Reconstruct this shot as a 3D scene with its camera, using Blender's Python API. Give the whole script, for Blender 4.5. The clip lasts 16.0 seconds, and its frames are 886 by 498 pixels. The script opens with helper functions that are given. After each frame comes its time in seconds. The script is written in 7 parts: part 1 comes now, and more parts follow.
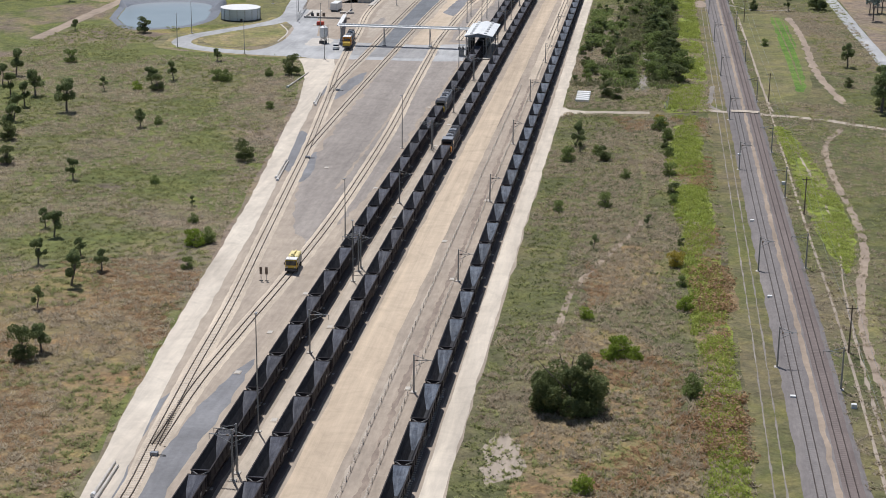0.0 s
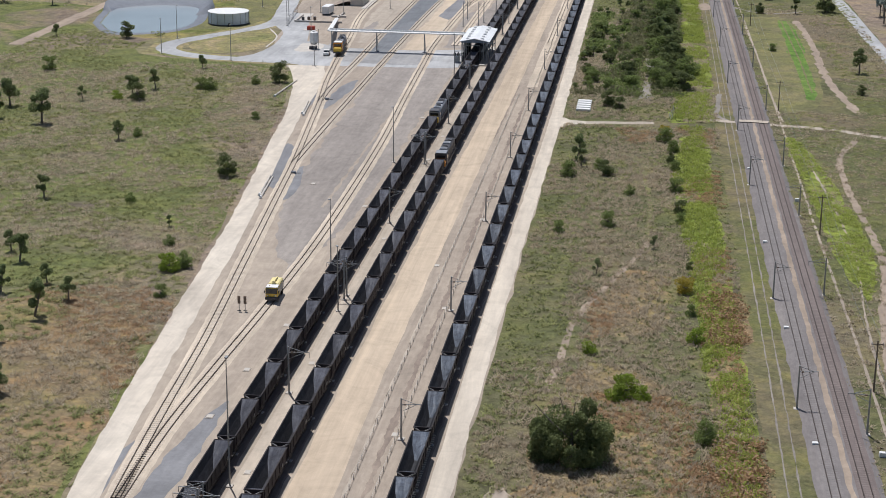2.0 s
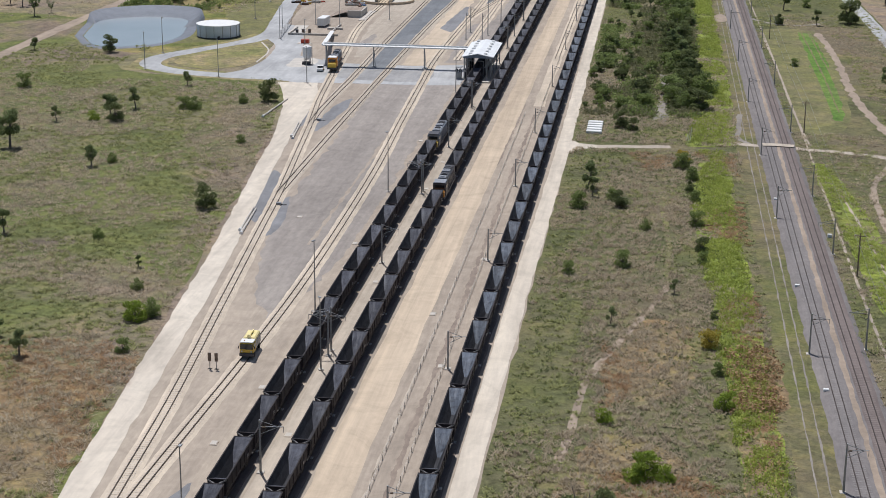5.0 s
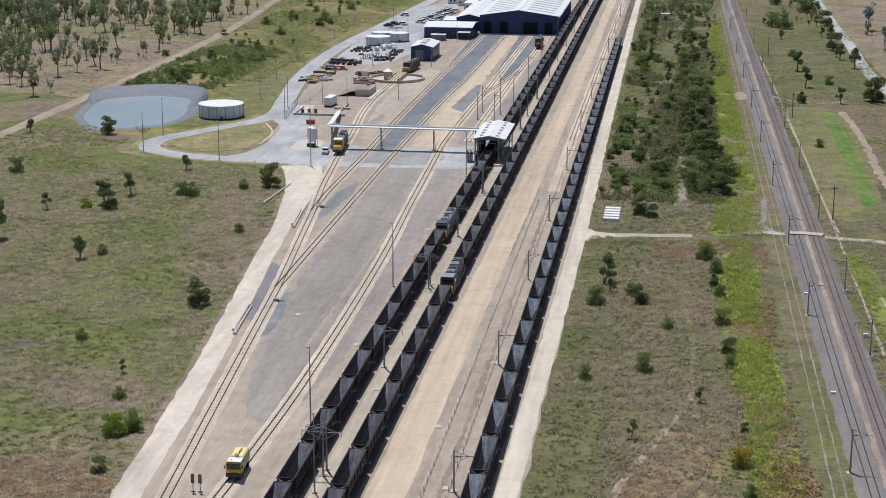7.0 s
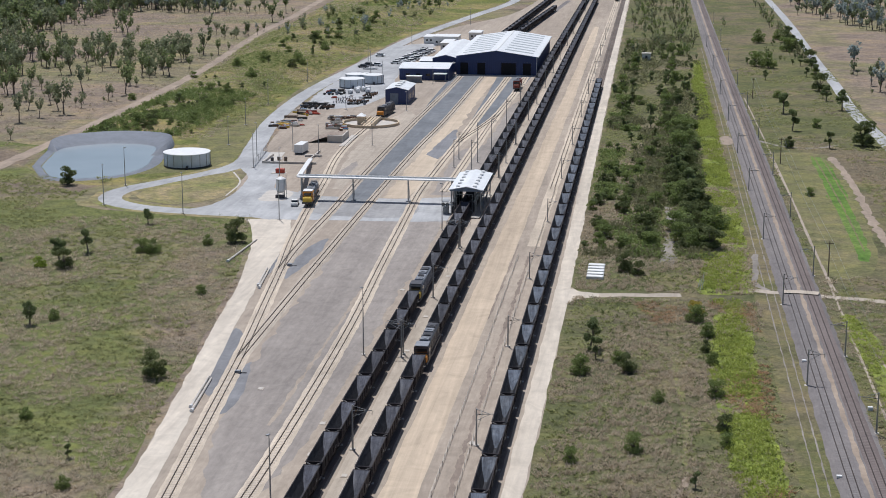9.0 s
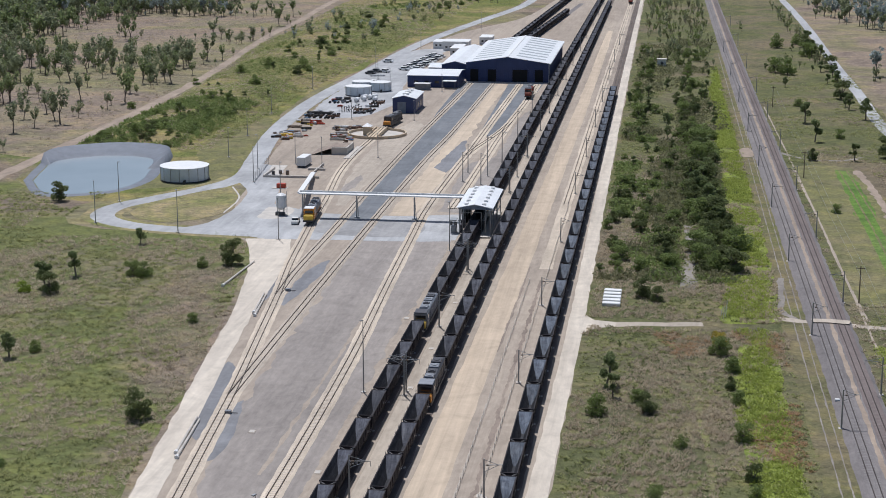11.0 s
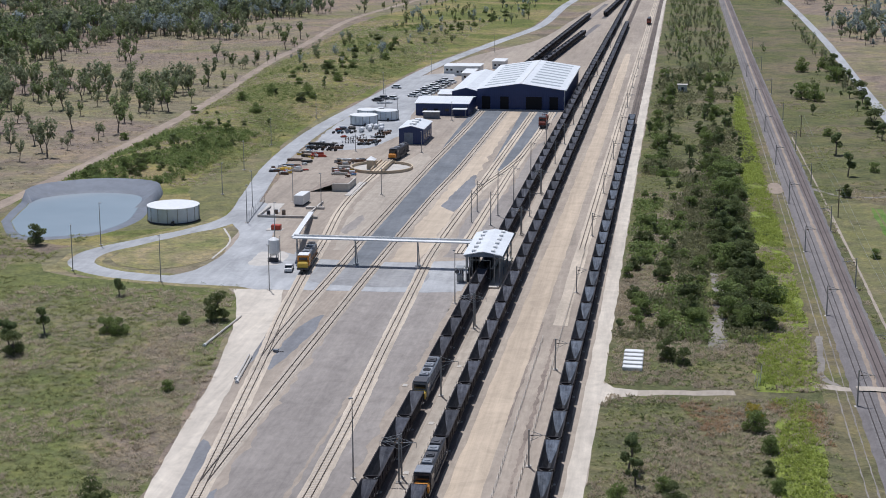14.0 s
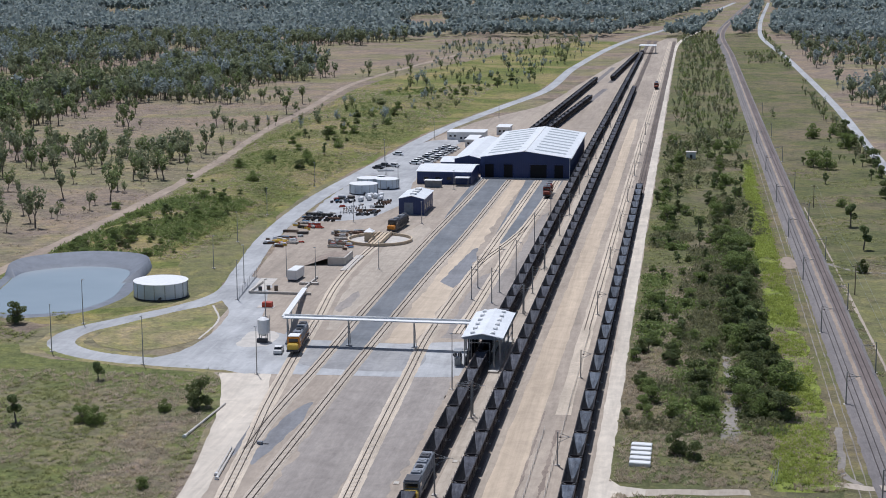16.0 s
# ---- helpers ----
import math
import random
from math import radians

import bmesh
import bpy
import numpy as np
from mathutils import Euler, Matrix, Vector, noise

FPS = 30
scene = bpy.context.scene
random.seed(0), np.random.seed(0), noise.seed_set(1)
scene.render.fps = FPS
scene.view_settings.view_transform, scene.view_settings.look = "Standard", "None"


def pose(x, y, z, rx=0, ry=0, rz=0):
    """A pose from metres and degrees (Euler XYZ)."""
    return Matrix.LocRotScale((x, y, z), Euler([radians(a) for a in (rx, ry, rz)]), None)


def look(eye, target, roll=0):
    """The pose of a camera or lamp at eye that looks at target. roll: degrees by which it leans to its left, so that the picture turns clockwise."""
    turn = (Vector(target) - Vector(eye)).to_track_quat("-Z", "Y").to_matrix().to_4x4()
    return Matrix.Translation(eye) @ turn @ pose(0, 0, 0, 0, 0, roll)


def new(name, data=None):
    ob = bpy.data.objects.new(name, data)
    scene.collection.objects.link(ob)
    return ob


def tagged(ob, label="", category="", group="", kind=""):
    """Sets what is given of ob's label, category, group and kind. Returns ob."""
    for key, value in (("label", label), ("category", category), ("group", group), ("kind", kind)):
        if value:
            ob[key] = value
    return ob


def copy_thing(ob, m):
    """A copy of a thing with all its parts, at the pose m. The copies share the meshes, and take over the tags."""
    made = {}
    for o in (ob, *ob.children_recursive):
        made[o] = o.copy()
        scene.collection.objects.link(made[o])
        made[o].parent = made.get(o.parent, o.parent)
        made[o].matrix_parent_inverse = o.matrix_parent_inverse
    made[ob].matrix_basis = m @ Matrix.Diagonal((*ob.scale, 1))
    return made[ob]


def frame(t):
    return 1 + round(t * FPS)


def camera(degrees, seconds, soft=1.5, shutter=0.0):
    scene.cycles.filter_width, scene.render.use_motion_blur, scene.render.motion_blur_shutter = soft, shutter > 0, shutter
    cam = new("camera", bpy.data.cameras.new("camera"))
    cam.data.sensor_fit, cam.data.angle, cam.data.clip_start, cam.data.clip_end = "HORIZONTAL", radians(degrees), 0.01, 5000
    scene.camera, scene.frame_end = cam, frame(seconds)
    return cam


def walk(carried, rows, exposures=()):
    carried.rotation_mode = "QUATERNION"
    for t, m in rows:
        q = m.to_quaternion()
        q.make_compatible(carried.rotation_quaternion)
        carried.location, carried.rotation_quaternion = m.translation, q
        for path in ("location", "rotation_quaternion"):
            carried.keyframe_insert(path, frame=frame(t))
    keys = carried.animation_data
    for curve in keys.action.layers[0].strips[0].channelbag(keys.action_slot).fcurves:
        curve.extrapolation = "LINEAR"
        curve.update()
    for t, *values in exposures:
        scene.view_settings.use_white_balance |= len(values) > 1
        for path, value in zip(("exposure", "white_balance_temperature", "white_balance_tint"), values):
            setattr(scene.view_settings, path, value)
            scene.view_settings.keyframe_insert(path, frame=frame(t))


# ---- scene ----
EXPOSURES = ((0, -0.09, 6200, 11), (7, -0.14, 6100, 11), (16, -0.2, 5800, 12))
cam = camera(30.18, 16.0, 0.95)
PATH = [
    (0, (28.83, -200.66, 88.28), (16.685, -105.682, 59.439), 0.58),
    (0.5, (28.17, -195.78, 87.91), (16.094, -100.798, 59.065), 0.57),
    (1, (27.85, -190.69, 87.51), (15.764, -95.715, 58.654), 0.60),
    (1.5, (27.61, -185.45, 87.32), (15.516, -90.486, 58.418), 0.53),
    (2, (27.45, -180.26, 87.05), (15.344, -85.306, 58.106), 0.50),
    (2.5, (27.24, -175.16, 86.70), (15.095, -80.213, 57.771), 0.51),
    (3, (26.93, -170.20, 86.20), (14.727, -75.262, 57.255), 0.53),
    (3.5, (26.48, -165.29, 85.69), (14.198, -70.363, 56.733), 0.49),
    (6, (24.42, -139.87, 84.65), (11.497, -44.681, 56.879), 0.34),
    (6.5, (24.14, -134.76, 84.46), (10.857, -39.197, 58.176), 0.25),
    (7, (23.75, -129.56, 84.45), (10.125, -33.600, 59.842), 0.19),
    (7.5, (23.29, -124.33, 84.81), (9.440, -28.303, 60.564), 0.17),
    (8, (22.87, -119.12, 84.97), (8.761, -22.920, 61.591), 0.18),
    (8.5, (22.45, -113.94, 85.06), (9.148, -17.454, 62.411), 0.14),
    (9, (21.82, -108.91, 85.23), (9.387, -12.309, 62.584), 0.07),
    (11.5, (19.82, -83.02, 85.63), (6.469, 13.461, 62.974), 0.01),
    (12, (19.45, -77.49, 85.56), (5.931, 18.972, 62.941), 0.01),
    (12.5, (19.10, -71.86, 85.52), (5.355, 24.764, 63.726), -0.05),
    (13, (18.78, -66.36, 85.53), (4.880, 30.256, 63.790), -0.11),
    (13.5, (18.50, -61.00, 85.64), (4.470, 35.600, 63.928), -0.13),
    (14, (18.23, -55.87, 85.81), (4.053, 40.718, 64.135), -0.17),
    (14.5, (18.08, -50.90, 85.95), (3.760, 45.686, 64.369), -0.15),
    (15, (18.01, -46.14, 86.14), (3.521, 50.651, 65.598), -0.17),
    (15.5, (17.93, -41.59, 86.34), (3.271, 55.518, 67.490), -0.15),
    (16, (17.77, -37.32, 86.41), (3.021, 59.915, 68.305), -0.12),
]
walk(cam, [(t, look(eye, target, roll)) for t, eye, target, roll in PATH], EXPOSURES)

# ---- world, sun ----
SUN = Vector((-0.2, 0.40, 1.0)).normalized()
world = bpy.data.worlds.new("world")
scene.world = world
world.use_nodes = True
wt = world.node_tree
sky = wt.nodes.new("ShaderNodeTexSky")
sky.sky_type, sky.sun_disc = "NISHITA", False
sky.sun_elevation = math.asin(SUN.z)
sky.sun_rotation = math.atan2(SUN.x, SUN.y)
sky.air_density, sky.dust_density = 1.0, 1.5
wt.links.new(sky.outputs[0], wt.nodes["Background"].inputs[0])
wt.nodes["Background"].inputs[1].default_value = 0.07
sun = new("sun", bpy.data.lights.new("sun", "SUN"))
sun.data.energy, sun.data.angle, sun.data.color = 4.3, radians(0.55), (1.0, 0.96, 0.9)
sun.matrix_world = look((0, 0, 200), Vector((0, 0, 200)) - SUN)
tagged(sun, kind="structure")


# ---- materials ----
def ramp(nt, fac, stops):
    r = nt.nodes.new("ShaderNodeValToRGB")
    while len(r.color_ramp.elements) < len(stops):
        r.color_ramp.elements.new(0.5)
    for e, (p, c) in zip(r.color_ramp.elements, stops):
        e.position, e.color = p, (*c, 1)
    nt.links.new(fac, r.inputs[0])
    return r.outputs[0]


def noise_node(nt, vec, scale, detail=4, rough=0.55, dist=0.0):
    n = nt.nodes.new("ShaderNodeTexNoise")
    n.inputs["Scale"].default_value = scale
    n.inputs["Detail"].default_value = detail
    n.inputs["Roughness"].default_value = rough
    n.inputs["Distortion"].default_value = dist
    nt.links.new(vec, n.inputs["Vector"])
    return n.outputs[0]


def mix(nt, a, b, fac, kind="MIX"):
    m = nt.nodes.new("ShaderNodeMix")
    m.data_type, m.blend_type = "RGBA", kind
    for sock, v in ((m.inputs[0], fac), (m.inputs[6], a), (m.inputs[7], b)):
        if isinstance(v, (int, float)):
            sock.default_value = v
        elif isinstance(v, tuple):
            sock.default_value = (*v, 1)
        else:
            nt.links.new(v, sock)
    return m.outputs[2]


def start(name, rough=0.9, metal=0.0, spec=0.3):
    m = bpy.data.materials.new(name)
    m.use_nodes = True
    nt = m.node_tree
    b = nt.nodes["Principled BSDF"]
    b.inputs["Roughness"].default_value = rough
    b.inputs["Metallic"].default_value = metal
    b.inputs["Specular IOR Level"].default_value = spec
    tc = nt.nodes.new("ShaderNodeTexCoord")
    return m, nt, b, tc.outputs["Object"]


def stretch(nt, vec, sx, sy, sz):
    n = nt.nodes.new("ShaderNodeMapping")
    n.inputs["Scale"].default_value = (sx, sy, sz)
    nt.links.new(vec, n.inputs["Vector"])
    return n.outputs[0]


def bump(nt, b, h, strength, dist):
    n = nt.nodes.new("ShaderNodeBump")
    n.inputs["Strength"].default_value, n.inputs["Distance"].default_value = strength, dist
    nt.links.new(h, n.inputs["Height"])
    nt.links.new(n.outputs[0], b.inputs["Normal"])


def rgb(c, k):
    return tuple(min(1.0, v * k) for v in c)


def speckled(name, c, scale=1.2, big=0.05, lo=0.72, hi=1.25, rough=0.95, relief=0.05, tint=None, sy=1.0, band=0.16):
    """Loose or worn surface: fine grain, large stains."""
    m, nt, b, vec = start(name, rough)
    v = stretch(nt, vec, 1, sy, 1)
    fine = noise_node(nt, v, scale, 6, 0.65)
    large = noise_node(nt, v, big, 5, 0.6, 0.4)
    col = ramp(nt, fine, [(0.3, rgb(c, lo)), (0.7, rgb(c, hi))])
    col2 = ramp(nt, large, [(0.38, rgb(c, 0.78)), (0.5, c), (0.64, tint or rgb(c, 1.2))])
    out = mix(nt, col, col2, 0.55)
    streak = noise_node(nt, stretch(nt, vec, 1, 0.12 * min(1, sy * 2), 1), 0.45, 6, 0.7, 0.5)
    out = mix(nt, out, ramp(nt, streak, [(0.3, (1 - band,) * 3), (0.5, (1, 1, 1)), (0.7, (1 + band, 1 + band, 1 + band * 0.9))]), 1.0, "MULTIPLY")
    patch = noise_node(nt, vec, 0.16, 7, 0.75, 1.0)
    out = mix(nt, out, ramp(nt, patch, [(0.34, (1 - band * 0.8,) * 3), (0.5, (1, 1, 1)), (0.66, (1 + band * 0.6,) * 3)]), 1.0, "MULTIPLY")
    nt.links.new(out, b.inputs["Base Color"])
    bump(nt, b, fine, 0.4, relief)
    return m


def painted(name, c, rough=0.5, metal=0.0, dirt=0.25, scale=1.0, var=0.0):
    """Paint or sheet metal with grime."""
    m, nt, b, vec = start(name, rough, metal, 0.4)
    g = noise_node(nt, vec, 0.9 * scale, 6, 0.7, 0.3)
    col = ramp(nt, g, [(0.35, rgb(c, 1 - dirt)), (0.62, c), (0.8, tuple(v * 0.9 + 0.03 for v in c))])
    if var:
        oi = nt.nodes.new("ShaderNodeObjectInfo")
        col = mix(nt, col, ramp(nt, oi.outputs["Random"], [(0, rgb(c, 1 - var)), (1, rgb(c, 1 + var))]), 0.6)
    nt.links.new(col, b.inputs["Base Color"])
    f = noise_node(nt, vec, 9 * scale, 4, 0.6)
    bump(nt, b, f, 0.1, 0.01)
    return m


def scoured(name, dark, light, rough):
    """Hopper steel: coal dust, with streaks that sliding coal has polished down the sheet, their sheen put into the
    colour.
    """
    m, nt, b, vec = start(name, rough, 0.0, 0.22)
    oi = nt.nodes.new("ShaderNodeObjectInfo")
    off = nt.nodes.new("ShaderNodeVectorMath")
    off.operation = "MULTIPLY_ADD"
    off.inputs[1].default_value = (31.0, 47.0, 0.0)
    nt.links.new(oi.outputs["Random"], off.inputs[0])
    nt.links.new(vec, off.inputs[2])
    streak = noise_node(nt, stretch(nt, off.outputs[0], 2.6, 0.3, 0.5), 1.0, 5, 0.65, 0.8)
    blot = noise_node(nt, off.outputs[0], 0.7, 5, 0.7, 1.2)
    mid = tuple((p + q) * 0.5 for p, q in zip(dark, light))
    col = mix(nt, ramp(nt, streak, [(0.3, dark), (0.48, mid), (0.66, light)]), ramp(nt, blot, [(0.34, dark), (0.6, light)]), 0.5)
    lift = ramp(nt, oi.outputs["Random"], [(0, (0.7, 0.7, 0.7)), (1, (1.25, 1.25, 1.25))])
    nt.links.new(mix(nt, col, lift, 1.0, "MULTIPLY"), b.inputs["Base Color"])
    nt.links.new(ramp(nt, streak, [(0.35, (rough + 0.25,) * 3), (0.65, (rough - 0.06,) * 3)]), b.inputs["Roughness"])
    bump(nt, b, blot, 0.3, 0.05)
    return m


def corrugated(name, c, axis, pitch, rough=0.4, metal=0.3, dirt=0.2):
    """Profiled sheet with ribs along one axis."""
    m, nt, b, vec = start(name, rough, metal, 0.5)
    w = nt.nodes.new("ShaderNodeTexWave")
    w.wave_type, w.bands_direction = "BANDS", axis
    w.inputs["Scale"].default_value = 0.31 / pitch
    nt.links.new(vec, w.inputs["Vector"])
    g = noise_node(nt, vec, 0.35, 6, 0.65, 0.5)
    col = ramp(nt, g, [(0.35, rgb(c, 1 - dirt)), (0.6, c), (0.8, rgb(c, 1.08))])
    col = mix(nt, col, ramp(nt, w.outputs[0], [(0.0, rgb(c, 0.82)), (0.4, rgb(c, 1.05))]), 0.4)
    nt.links.new(col, b.inputs["Base Color"])
    bump(nt, b, w.outputs[0], 0.5, 0.06)
    return m


def meadow(name, stops, scale=0.03, fine_dark=0.5, grain=1.6):
    """Rough pasture: large drifts of dry and green grass, tussocks, bare soil."""
    m, nt, b, vec = start(name, 1.0, 0, 0.1)
    big = noise_node(nt, vec, scale, 8, 0.62, 0.7)
    col = ramp(nt, big, stops)
    drift = noise_node(nt, vec, scale * 4.5, 6, 0.68, 0.9)
    col = mix(nt, col, ramp(nt, drift, [(0.32, (0.66, 0.65, 0.7)), (0.48, (1, 1, 1)), (0.66, (1.3, 1.24, 1.02))]), 0.85, "MULTIPLY")
    tus = noise_node(nt, vec, grain * 0.28, 5, 0.7, 0.6)
    col = mix(nt, col, ramp(nt, tus, [(0.3, (fine_dark,) * 3), (0.5, (0.95,) * 3), (0.72, (1.3, 1.25, 1.12))]), 0.85, "MULTIPLY")
    fin = noise_node(nt, vec, grain, 4, 0.7)
    col = mix(nt, col, ramp(nt, fin, [(0.3, (0.6,) * 3), (0.7, (1.3,) * 3)]), 0.7, "MULTIPLY")
    nt.links.new(col, b.inputs["Base Color"])
    bump(nt, b, tus, 0.9, 0.7)
    return m


def leafy(name, c, c2, var=0.3):
    m, nt, b, vec = start(name, 0.75, 0, 0.25)
    geo = nt.nodes.new("ShaderNodeNewGeometry")
    col = ramp(nt, geo.outputs["Random Per Island"], [(0, rgb(c, 0.7)), (0.5, c), (1, c2)])
    n = noise_node(nt, vec, 0.35, 3)
    col = mix(nt, col, ramp(nt, n, [(0.35, rgb(c, 1 - var)), (0.65, rgb(c2, 1 + var))]), 0.4)
    nt.links.new(col, b.inputs["Base Color"])
    tr = nt.nodes.new("ShaderNodeBsdfTranslucent")
    nt.links.new(col, tr.inputs["Color"])
    sh = nt.nodes.new("ShaderNodeMixShader")
    sh.inputs[0].default_value = 0.45
    nt.links.new(b.outputs[0], sh.inputs[1])
    nt.links.new(tr.outputs[0], sh.inputs[2])
    nt.links.new(sh.outputs[0], nt.nodes["Material Output"].inputs["Surface"])
    return m


